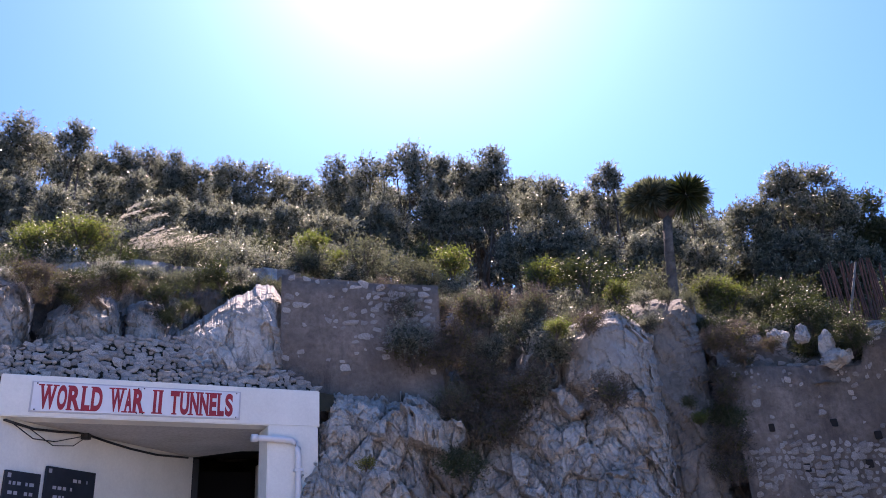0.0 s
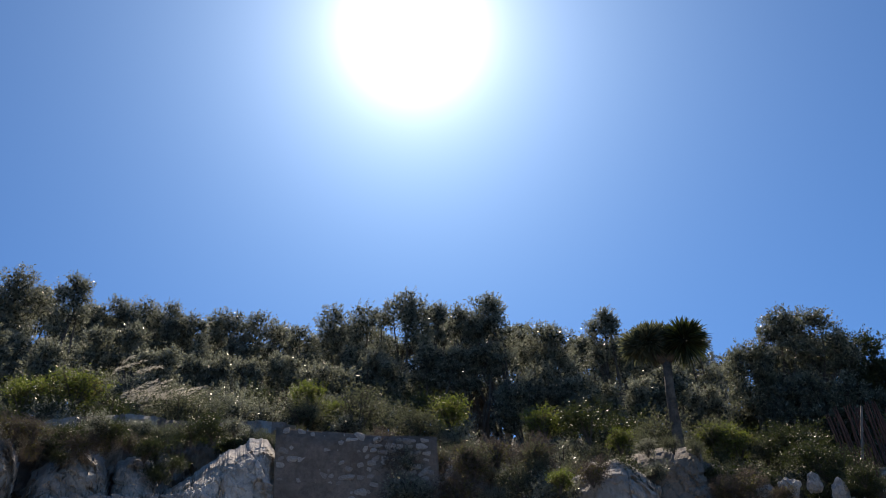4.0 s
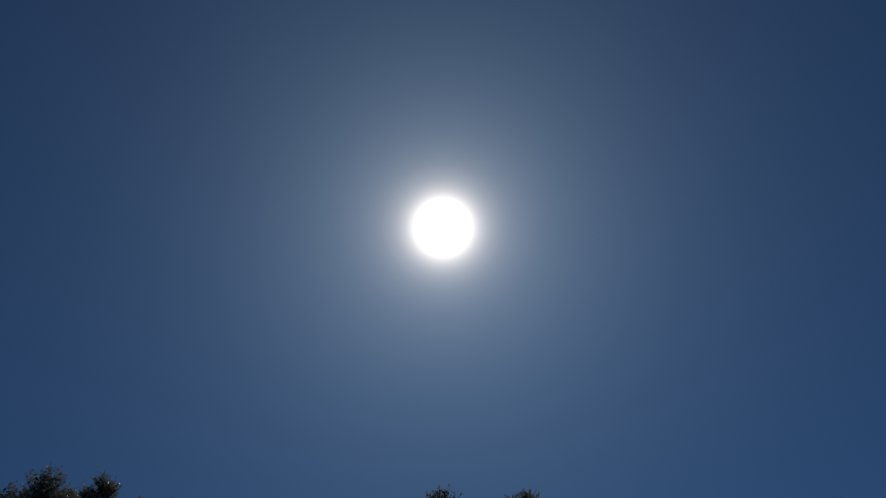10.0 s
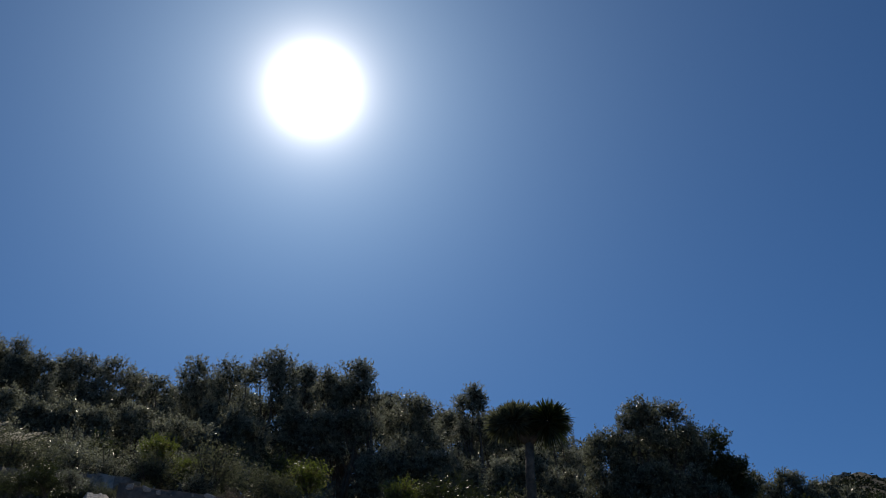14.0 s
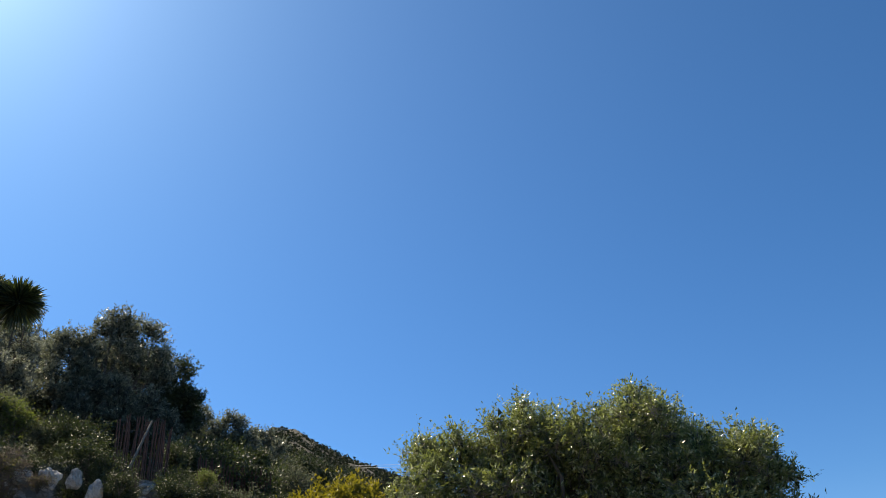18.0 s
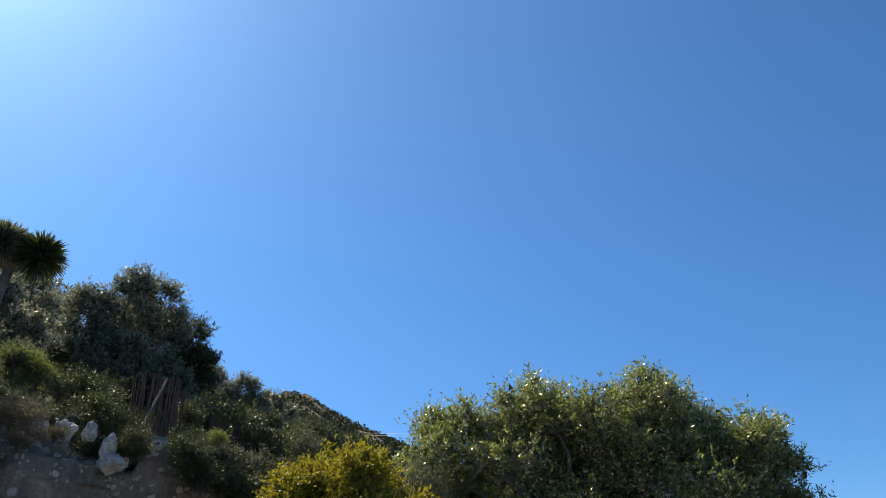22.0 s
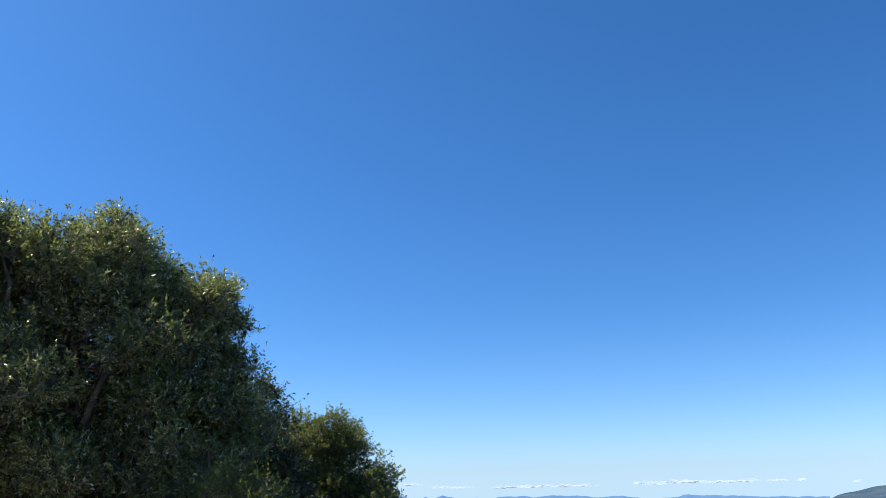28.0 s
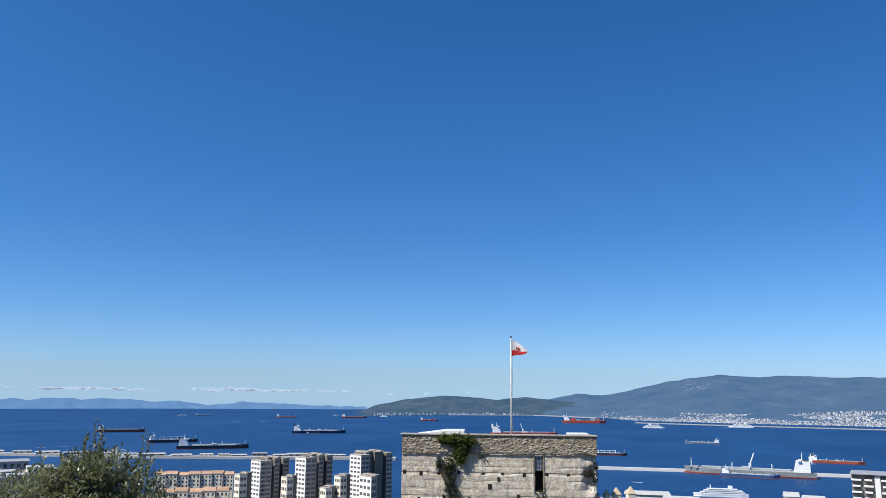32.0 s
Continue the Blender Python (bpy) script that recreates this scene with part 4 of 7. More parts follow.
for _ in range(190):
    u, t = rnd.random(), rnd.random() ** 0.8
    p = spot(-18.9 - 9.9 * u, 0, 12.5 + 1.1 * u + t - 0.03)
    p.z = 4.2 + (float(np.interp(u, [0, 0.3, 0.6, 1], [5.25, 5.15, 4.95, 4.9])) - 4.2) * t + 0.02
    places.append((p, -18.9 - 9.9 * u, rnd.uniform(0.4, 1.5)))
stones(lip, rnd, places, 0.06)

w2 = curtain("wall_lower", "old brown retaining wall of mortared rubble by the road", -19.3, -36, 12.5, 14.4, lambda u: np.interp(u, [0, 0.3, 0.5, 0.56, 0.62, 0.66, 0.79, 0.93, 1], [4.55, 4.5, 4.45, 5.15, 5.15, 4.8, 4.55, 4.15, 4.0]), 0, -0.3, M_MORTAR, steps=110, rough=0.1)
rnd = random.Random(9)
places = []
for i in range(40):
    az = -19.6 - rnd.uniform(0, 0.4)
    while az > -33.5:
        u = (az + 19.3) / -16.7
        top = float(np.interp(u, [0, 0.3, 0.5, 0.56, 0.62, 0.66, 0.79, 0.93, 1], [4.55, 4.5, 4.45, 5.15, 5.15, 4.8, 4.55, 4.15, 4.0]))
        z = top - 0.1 - i * 0.098
        keep = (0.4 if i < 3 else 0.14) if z > 3.35 else 0.92
        if rnd.random() < keep and z > 2.0:
            places.append((wall_face(az, z + rnd.uniform(-0.03, 0.03), 12.5 + 1.9 * u + 0.012), az, rnd.uniform(0.5, 1.25)))
        az -= rnd.uniform(0.3, 0.5)
stones(w2, rnd, places[:300], 0.066)
stone_stuff(w2, rnd, places[300:], 0.066)
# put-log holes: dark blocks on the face, their shadow put into the colour
M_HOLE = plain("deep_shadow", (0.02, 0.018, 0.016), 1.0)
for az, z in ((-21.4, 3.6), (-25.2, 3.62), (-27.5, 3.4), (-23.0, 3.0), (-26.6, 3.0)):
    u = (az + 19.3) / -16.7
    bm = bmesh.new()
    box(bm, (-0.05, -0.02, -0.06), (0.05, 0.1, 0.06), 0.02)
    ob = part("hole", bm, M_HOLE, w2)
    ob.matrix_basis = Matrix.Translation(wall_face(az, z, 12.5 + 1.9 * u)) @ pose(0, 0, 0, 0, 0, az)

# ---- trees and scrub of the slope ----
def lobes(d, blobs):
    """Lobes in metres about the foot of a plant from bearings, height angles and angular radii."""
    out = []
    for az, el, r in blobs:
        c, m = spot(az, el, d), d / math.cos(radians(el)) * math.radians(r)
        out.append((c, m))
    return out


tree_count = [0]


def olive(d, az, top, half, tall=2.2, dense=1.0, mat=None, far=False):
    """A wild olive by bearing, height angle of its top and half width: leafy heads on several crooked stems."""
    tree_count[0] += 1
    seed = 100 + tree_count[0]
    rnd = random.Random(seed)
    r0 = half * 0.6
    blobs = [(az + rnd.uniform(-0.25, 0.25) * half, top - r0 * 1.0, r0)]
    for k in range(5 if far else 6):
        side = (-1, 1)[k % 2] * rnd.uniform(0.3, 0.62)
        r = half * rnd.uniform(0.4, 0.58)
        blobs.append((az + side * half, top - r - (0.15 + 0.26 * k) * half * tall * rnd.uniform(0.5, 0.75), r))
    ls = lobes(d, blobs)
    foot = spot(az, 0, d)
    gz = ground_z(foot.x, foot.y)
    t = thing("olive_tree", "low wild olive tree with grey-green leaves on the slope" if tall < 2 else "wild olive tree with silvery grey-green leaves on the slope", "tree", (foot.x, foot.y, gz), group="olive trees on the slope")
    o = Vector((foot.x, foot.y, gz))
    loc = [(c - o + Vector((0, rnd.uniform(-0.5, 0.5) * m, 0)), m) for c, m in ls]
    area = sum(m * m for _, m in loc)
    shape = [(v.x, v.y, v.z, m, m, m * 1.05) for v, m in loc]
    n = int((380 if far else 760) * area * dense) + 250
    leaf = 0.1 if far else 0.066
    co = small(crown(seed, clumped(seed, shape, 7, 0.46, 0.78), n, 12, leaf, leaf * 0.4, int((700 if far else 1000) * area) + 200, 0.2, 0.55, -0.4, 0.5))
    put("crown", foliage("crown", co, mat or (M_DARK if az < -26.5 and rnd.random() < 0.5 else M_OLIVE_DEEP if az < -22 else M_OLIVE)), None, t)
    high = max(v.z for v, _ in loc)
    trunk, boughs = bmesh.new(), bmesh.new()
    r0 = 0.035 + 0.012 * high
    stems = 1 if far else rnd.choice((2, 2, 3))
    for s in range(stems):
        lean = Vector((rnd.uniform(-0.5, 0.5), rnd.uniform(-0.3, 0.3), 0))
        fork = Vector((0, 0, high * rnd.uniform(0.25, 0.4))) + lean
        j = lambda k: Vector((rnd.uniform(-k, k), rnd.uniform(-k, k), 0))
        tube(trunk, [lean * 0.25 + Vector((0, 0, -0.3)), lean * 0.4 + Vector((0, 0, fork.z * 0.35)) + j(0.08), lean * 0.8 + Vector((0, 0, fork.z * 0.7)) + j(0.1), fork], [r0 * 1.4, r0 * 1.05, r0 * 0.9, r0 * 0.7], 7)
        for v, m in loc[s::stems]:
            e = v + Vector((0, 0, m * 0.4))
            m1, m2 = fork.lerp(e, 0.4) + j(0.2 * m + 0.06), fork.lerp(e, 0.75) + j(0.25 * m)
            tube(boughs, [fork, m1, m2, e], [r0 * 0.6, r0 * 0.42, r0 * 0.25, r0 * 0.08], 5)
            for _ in range(2 if far else 5):
                a = m1.lerp(e, rnd.random())
                b = a + Vector((rnd.gauss(0, 1), rnd.gauss(0, 1), rnd.gauss(0.5, 0.6))).normalized() * m * rnd.uniform(0.5, 1.0)
                tube(boughs, [a, a.lerp(b, 0.5) + j(0.05), b], [r0 * 0.22, r0 * 0.14, r0 * 0.05], 4)
    part("trunk", trunk, M_BARK, t, smooth=True)
    part("branchwork", boughs, M_BARK, t, smooth=True)
    return t


# the front row, whose heads make the skyline
for az, top, half, d in ((32.2, 30.9, 2.3, 23), (28.4, 31.4, 1.25, 22), (16.7, 30.1, 1.3, 22), (14.1, 30.2, 1.7, 22.5), (8.1, 30.5, 1.9, 23), (5.6, 30.7, 1.7, 22), (2.5, 31.5, 1.8, 21), (0.3, 30.7, 1.2, 22),
                         (-4.2, 30.95, 1.7, 20), (-2.2, 29.9, 1.4, 20.5), (-8.7, 28.4, 2.3, 21), (-13.3, 28.4, 1.15, 22), (-13.8, 26.6, 1.8, 22.5), (-11.3, 27.0, 1.2, 24), (-19.3, 25.9, 1.9, 23), (-23.2, 24.0, 1.5, 19),
                         (-25.5, 25.75, 1.8, 19), (-27.7, 25.2, 1.9, 19.5), (-29.8, 22.9, 1.7, 20), (-31.0, 20.7, 1.2, 20)):
    olive(d, az, top, half * 1.12, 2.4)
# denser heads farther up
for az, top, half, d in ((24.9, 30.25, 1.8, 28), (22.9, 30.4, 1.5, 29), (21.3, 30.3, 1.5, 28), (19.3, 29.8, 1.8, 28), (10.7, 29.3, 1.4, 28), (12.5, 29.0, 1.2, 29), (26.8, 29.6, 1.4, 28), (-15.4, 26.2, 1.4, 28), (-6.6, 27.9, 1.3, 27), (-0.9, 29.3, 1.3, 28), (-20.9, 23.2, 1.4, 25), (-17.2, 26.3, 1.3, 27), (17.9, 29.3, 1.3, 30)):
    olive(d, az, top, half, 2.2, 0.9)
# lower trees in front of them
SKYLINE = [(34, 30.5), (28, 30.6), (20, 29.8), (12, 29.0), (4, 30.3), (-4, 29.8), (-9, 27.9), (-14, 26.8), (-19, 25.2), (-22, 23.4), (-26, 24.4), (-29, 22.8), (-31, 20.2), (-34, 18.6)]
grove = random.Random(64)
for az in np.arange(33.5, -31, -2.3):
    a = float(az) + grove.uniform(-0.6, 0.6)
    s = float(np.interp(-a, [-k[0] for k in SKYLINE], [k[1] for k in SKYLINE]))
    g = float(along(RISE, a))
    olive(grove.uniform(17.5, 20), a, s - (s - g) * grove.uniform(0.2, 0.42), grove.uniform(1.2, 1.8), 1.9, 0.8)
# a close stand beside the fence
for az, top, half, d in ((-26.4, 23.6, 1.9, 21), (-28.4, 23.0, 1.9, 21.5), (-30.0, 20.6, 1.4, 21), (-24.6, 22.6, 1.7, 21), (-25.6, 21.2, 1.9, 18.6), (-27.6, 20.6, 1.9, 18.8), (-29.4, 19.2, 1.6, 18.8)):
    olive(d, az, top, half, 2.2, 1.0, M_OLIVE_DEEP)
# the slope beside the fences
for az, top, half, d in ((-31.5, 19.6, 1.3, 21), (-32.8, 18.4, 1.3, 22), (-34.4, 18.9, 1.0, 22), (-35.1, 17.9, 1.3, 22), (-36.3, 18.0, 1.2, 24), (-37.4, 17.2, 1.3, 25), (-38.9, 16.2, 1.4, 24), (-40.6, 15.6, 1.5, 26), (-42.6, 15.0, 1.5, 28), (-33.6, 17.2, 1.4, 20), (-35.9, 16.4, 1.4, 21), (-38.0, 15.3, 1.4, 22)):
    olive(d, az, top, half, 2.0, 0.9, M_DARK if half > 1.35 else M_OLIVE_DEEP)
# the grove closes up behind the first rows
for az in np.arange(33, -31, -2.6):
    a = float(az) + grove.uniform(-0.6, 0.6)
    s = float(np.interp(-a, [-k[0] for k in SKYLINE], [k[1] for k in SKYLINE]))
    olive(31, a, s - grove.uniform(0.5, 1.2), grove.uniform(1.7, 2.3), 2.4, 0.9, None, True)
    g = float(along(RISE, a))
    olive(25, a + 1.3, s - (s - g) * grove.uniform(0.35, 0.5), grove.uniform(1.7, 2.2), 1.8, 0.9, None, True)


# -- undergrowth that covers the slope between the trees --
rng = np.random.default_rng(41)
n = 3400
az = rng.uniform(-44, 37, n)
rad = along(CLIFF, az) + 2.2 + 34 * rng.random(n) ** 1.4
zz = height(az, rad)
base = np.stack([-rad * np.sin(np.radians(az)), rad * np.cos(np.radians(az)), zz + 0.15], 1)
size = rng.uniform(0.25, 0.65, n) * np.clip(rad / 22, 0.7, 1.5)
per = 46
q = np.repeat(base, per, 0) + unit(rng.normal(size=(n * per, 3))) * (np.repeat(size, per) * rng.random(n * per) ** 0.5)[:, None] * np.array([1, 1, 1.3])
axis = unit(rng.normal(size=q.shape) + np.array([0, 0, 0.7]))
tone = rng.choice(3, n, p=(0.45, 0.4, 0.15))
for k, (mat, word_) in enumerate(((M_OLIVE, "grey-green low scrub covering the slope"), (M_SAGE, "pale sage-green low scrub covering the slope"), (M_DRY, "brown dry twiggy scrub covering the slope"))):
    pick = np.repeat(tone == k, per)
    tagged(put("undergrowth", quads("undergrowth", small(leaves(rng, q[pick], axis[pick], 0.1, 0.036))), mat, None), word_, "scrub", kind="stuff")

# -- scrub: shared bush shapes, turned and scaled --
def bush_kind(seed, leaf, per, twigs, twig, up, inner=500):
    rng = np.random.default_rng(seed)
    shape = [(rng.uniform(-0.6, 0.6), rng.uniform(-0.45, 0.45), rng.uniform(-0.35, 0.45), *rng.uniform(0.3, 0.6, 3)) for _ in range(9)]
    return crown(seed, shape, twigs, per, leaf, leaf * 0.4, inner, twig, up)


BUSH = {}
for kind, mat, leaf, up in (("b", M_BRIGHT, 0.11, 0.9), ("s", M_SAGE, 0.09, 0.7), ("d", M_DARK, 0.1, 0.5), ("x", M_DRY, 0.1, 0.2), ("y", M_YELLOW, 0.1, 0.7), ("o", M_OLIVE, 0.1, 0.5)):
    for i in range(3):
        me = foliage("foliage", small(bush_kind(900 + i + 10 * ord(kind), leaf * 0.9, 9, 520, 0.45, up, 380)), mat)
        BUSH[kind, i] = me
STEMS = []
for i in range(3):
    rnd = random.Random(40 + i)
    bm = bmesh.new()
    for _ in range(9):
        e = Vector((rnd.uniform(-0.7, 0.7), rnd.uniform(-0.6, 0.6), rnd.uniform(0.1, 0.9)))
        tube(bm, [(0, 0, -0.9), e * 0.4 + Vector((0, 0, -0.4)), e], [0.035, 0.024, 0.008], 5)
    me = bpy.data.meshes.new("stems")
    bm.to_mesh(me)
    bm.free()
    me.materials.append(M_BARK)
    STEMS.append(me)
WORDS = {"b": "bright green leafy shrub growing on the slope", "s": "grey-green shrub of the dry slope", "d": "dense dark green bush", "x": "dark brownish scrub hanging over the cliff face", "y": "small yellow-green plant in a rock crack", "o": "wild olive bush with grey-green leaves"}
bush_rnd = random.Random(8)


def bush(kind, az, el, r, d, wide=1.25):
    m = d / math.cos(radians(el)) * math.radians(r)
    c = spot(az, el, d)
    t = thing("shrub", WORDS[kind], "shrub", c, bush_rnd.uniform(0, 360), "shrubs of the slope")
    i = bush_rnd.randrange(3)
    k = m * 1.15
    for name, me in (("foliage", BUSH[kind, i]), ("woody_stem", STEMS[i])):
        put(name, me, None, t, m=Matrix.Diagonal((k * wide, k * wide, k, 1)))
    return t


bush("b", 29.9, 23.2, 1.3, 15.2)
bush("b", 26.8, 24.0, 1.3, 15.2)
bush("b", 30.7, 21.3, 1.01, 15.2)
bush("d", 24.3, 22.4, 1.5, 14.5)
bush("s", 19.6, 22.7, 1.6, 14.5)
bush("o", 16.3, 22.5, 1.7, 14.5)
bush("o", 28.3, 21.6, 1.5, 14.5)
bush("b", 10.0, 24.2, 1.08, 15.2)
bush("s", 6.5, 22.9, 1.6, 14.5)
bush("s", 10.8, 23.0, 1.2, 14.5)
bush("s", 2.1, 22.0, 1.3, 14.5)
bush("b", 7.8, 23.2, 0.86, 15.2)
bush("b", -0.6, 22.6, 1.15, 15.2)
bush("b", -7.5, 21.2, 1.15, 15.2)
bush("d", -10.7, 20.8, 1.44, 15.2)
bush("b", -12.8, 19.3, 0.86, 15.2)
bush("s", -19.1, 18.3, 1.15, 15.2)
bush("b", -20.6, 17.7, 1.08, 15.2)
bush("s", -22.3, 17.0, 0.86, 15.2)
bush("d", -24.5, 16.6, 1.3, 15.2)
bush("d", -27.4, 14.1, 1.15, 15.2)
bush("s", -15.7, 19.0, 1.7, 14.5)
bush("s", -19.1, 15.6, 1.2, 14.5)
for k, a, e, q, d in (("x", 28.8, 21.3, 0.8, 11.1), ("o", 25.2, 21.9, 0.8, 11.3), ("d", 23.8, 21.3, 0.8, 11.3), ("d", 26.6, 21.0, 0.8, 11.4), ("d", 21.6, 20.6, 0.9, 11.8), ("d", 21.0, 19.2, 0.6, 11.9), ("d", 27.0, 19.8, 0.5, 11.5), ("o", -14.6, 18.6, 0.6, 12.4), ("s", -16.4, 18.5, 0.6, 12.5), ("s", -17.9, 18.0, 0.6, 12.6), ("d", 20.4, 18.9, 0.5, 11.6), ("d", 17.0, 22.0, 1.0, 11.4), ("d", 18.6, 21.7, 0.8, 11.5), ("o", 15.6, 22.3, 0.7, 11.5), ("d", 19.6, 19.6, 0.6, 11.7), ("x", 28.8, 20.0, 0.6, 11.3), ("x", 22.6, 21.0, 0.7, 11.8), ("d", -27.4, 13.6, 1.1, 13.6), ("d", -31.2, 13.2, 1.1, 13.4), ("d", -31.9, 12.2, 1.0, 13.5),
                      ("d", -30.9, 14.4, 1.0, 13.8), ("s", -32.3, 13.5, 1.2, 14.4), ("d", -33.8, 13.1, 1.2, 14.6), ("s", -35.4, 12.6, 1.2, 14.6), ("d", -37.2, 12.3, 1.1, 14.6), ("d", -33.6, 11.9, 1.2, 14.0), ("d", -35.6, 11.2, 1.3, 14.0), ("b", -33.0, 14.6, 0.6, 14.0), ("d", -25.4, 15.7, 1.3, 13.9), ("d", -26.5, 15.2, 1.0, 13.7), ("d", -31.0, 16.0, 1.0, 15.2), ("x", -19.2, 11.4, 0.8, 12.2), ("d", -19.0, 9.8, 0.9, 12.1), ("x", -18.8, 8.4, 0.9, 12.0), ("x", -18.6, 6.6, 1.0, 12.0), ("x", -20.6, 13.6, 0.7, 12.6), ("d", -27.5, 14.4, 0.8, 12.9), ("d", -28.2, 13.6, 0.7, 13.0), ("d", -31.0, 13.9, 0.9, 13.2), ("d", -31.6, 12.9, 0.9, 13.3), ("d", -32.2, 11.8, 0.9, 13.4), ("x", -22.6, 14.2, 0.6, 13.0), ("x", 26.0, 20.6, 0.9, 11.3), ("x", 24.2, 20.9, 0.8, 11.4), ("x", 30.0, 21.2, 0.8, 11.2), ("x", -18.9, 14.9, 0.8, 12.3), ("x", -19.2, 12.6, 0.9, 12.3), ("d", -18.5, 10.2, 0.8, 12.2), ("x", -18.6, 8.3, 1.1, 12.2), ("b", -17.0, 10.0, 0.5, 11.9), ("d", -16.6, 11.2, 0.5, 11.8)):
    bush(k, a, e, q, d)
bush("d", -0.6, 8.2, 1.3, 10.9)
bush("x", -11.2, 12.5, 1.3, 10.9)
bush("x", -20.0, 15.1, 1.2, 12.4)
bush("b", -8.0, 17.3, 0.8, 11.0)
bush("x", -10.4, 17.6, 1.0, 11.3)
bush("y", 6.5, 8.9, 0.5, 10.3)
bush("b", -19.4, 18.3, 1.15, 15.2)
bush("d", -23.8, 17.1, 1.44, 15.2)
bush("d", -27.0, 14.6, 1.01, 15.2)
bush("d", -32.4, 13.2, 2.3, 16.5)
bush("d", -34.8, 13.1, 2.3, 16.5)
bush("d", -37.1, 13.1, 2.0, 16.5)
bush("d", -30.9, 13.6, 1.15, 16.5)
bush("d", -33.5, 15.0, 1.6, 16.5)
bush("b", -33.1, 14.3, 0.72, 16.5)
bush("s", -38.7, 14.1, 1.4, 16.5)
bush("d", -31.1, 15.4, 1.6, 16.5)
bush("s", -47.5, 11.4, 1.6, 11.0)
for az in range(34, -46, -3):
    a = az + bush_rnd.uniform(-0.8, 0.8)
    el = float(along(RISE, a))
    bush(bush_rnd.choice("soosdo" if az > -20 else "osdo"), a, el + bush_rnd.uniform(0.3, 1.0), bush_rnd.uniform(0.8, 1.4), bush_rnd.uniform(14.2, 15.8))
    bush(bush_rnd.choice("ood"), a + 1, el + bush_rnd.uniform(1.2, 2.2), bush_rnd.uniform(1.0, 1.6), bush_rnd.uniform(16.2, 17.5))

# dark scrub that spills over the lip and hangs down the cliff
for k in range(46):
    u = bush_rnd.random()
    v = bush_rnd.random() ** 1.2
    az = 4.0 - 11.5 * u + (v - 0.5) * -2.5
    el = 21.0 - 1.0 * u - v * (5.0 + 5.5 * math.sin(math.pi * min(1, u * 1.15)))
    bush(bush_rnd.choice("xsxxo"), az, el, bush_rnd.uniform(0.8, 1.5), 12.3 - 0.9 * v + bush_rnd.uniform(-0.2, 0.3), 1.1)
for az in np.arange(33, -44, -1.1):
    a = float(az) + bush_rnd.uniform(-0.4, 0.4)
    if 1 < a < 12 and bush_rnd.random() < 0.6:
        continue
    bush(bush_rnd.choice("sodsod"), a, float(along(RISE, a)) + bush_rnd.uniform(-0.9, 0.1), bush_rnd.uniform(0.5, 1.0), float(along(CLIFF, a)) + bush_rnd.uniform(0.4, 1.0), 1.3)

# -- plume grass --
def plume_grass(az, el, d, n, seed):
    rnd = random.Random(seed)
    o = spot(az, el, d)
    g = thing("plume_grass", "pale feathery plume grass bending in the wind", "grass tuft", o)
    rng = np.random.default_rng(seed)
    stalks, fluff = [], []
    for _ in range(n):
        b = np.array([rnd.uniform(-0.5, 0.4), rnd.uniform(-0.3, 0.3), -0.5])
        lean, tall = rnd.uniform(0.2, 0.75), rnd.uniform(0.65, 1.0)
        u = np.linspace(0, 1, 26)[:, None]
        arc = b + u * np.array([0.15, 0, tall]) + u ** 2.5 * np.array([lean, 0, -0.3 * tall])
        way_ = unit(np.gradient(arc, axis=0))
        stalks.append(leaves(rng, arc[:-1], way_[:-1], 0.055, 0.007))
        top = np.repeat(arc[15:], 7, 0) + rng.normal(0, 0.012, (77, 3))
        fluff.append(leaves(rng, top, unit(np.repeat(way_[15:], 7, 0) + rng.normal(0, 0.35, (77, 3))), 0.075, 0.012))
    put("blade_tuft", quads("blade_tuft", np.concatenate(stalks)), M_SAGE, g)
    put("plume", quads("plume", np.concatenate(fluff)), M_STRAW, g, "pale straw-coloured plume")


plume_grass(22.9, 24.0, 15.6, 22, 1)
plume_grass(21.9, 23.7, 15.4, 15, 2)
plume_grass(24.4, 25.6, 16.5, 5, 3)


# -- the spiky-headed tree --
def spiky_head(seed, n, long):
    rng = np.random.default_rng(seed)
    d = unit(rng.normal(size=(n, 3)) + np.array([0, 0, 0.25]))
    p = d * 0.08
    side = unit(np.cross(d, rng.normal(size=d.shape)))
    L = (long * rng.uniform(0.75, 1.1, n))[:, None]
    droop = np.array([0, 0, -1.0]) * (L * 0.1)
    W = 0.016
    return np.stack([p - side * W * 0.6, p + side * W * 0.6, p + d * L * 0.6 + side * W, p + d * L * 0.6 - side * W], 1), np.stack([p + d * L * 0.6 - side * W, p + d * L * 0.6 + side * W, p + d * L + droop + side * 0.003, p + d * L + droop - side * 0.003], 1)


DT = 14.0
foot = spot(-16.35, 18.0, DT)
foot.z = ground_z(foot.x, foot.y)
dragon = thing("spiky_tree", "tall bare-trunked tree with two round spiky leaf heads", "tree", foot)
fork, h1, h2 = spot(-17.5, 24.0, DT) - foot, spot(-16.9, 25.6, DT) - foot, spot(-19.2, 25.2, DT) - foot
bm = bmesh.new()
tube(bm, [(0, 0, -0.3), fork * 0.35 + Vector((0.04, 0, 0)), fork * 0.7, fork], [0.115, 0.095, 0.088, 0.082], 12)
part("trunk", bm, M_BARK, dragon, smooth=True)
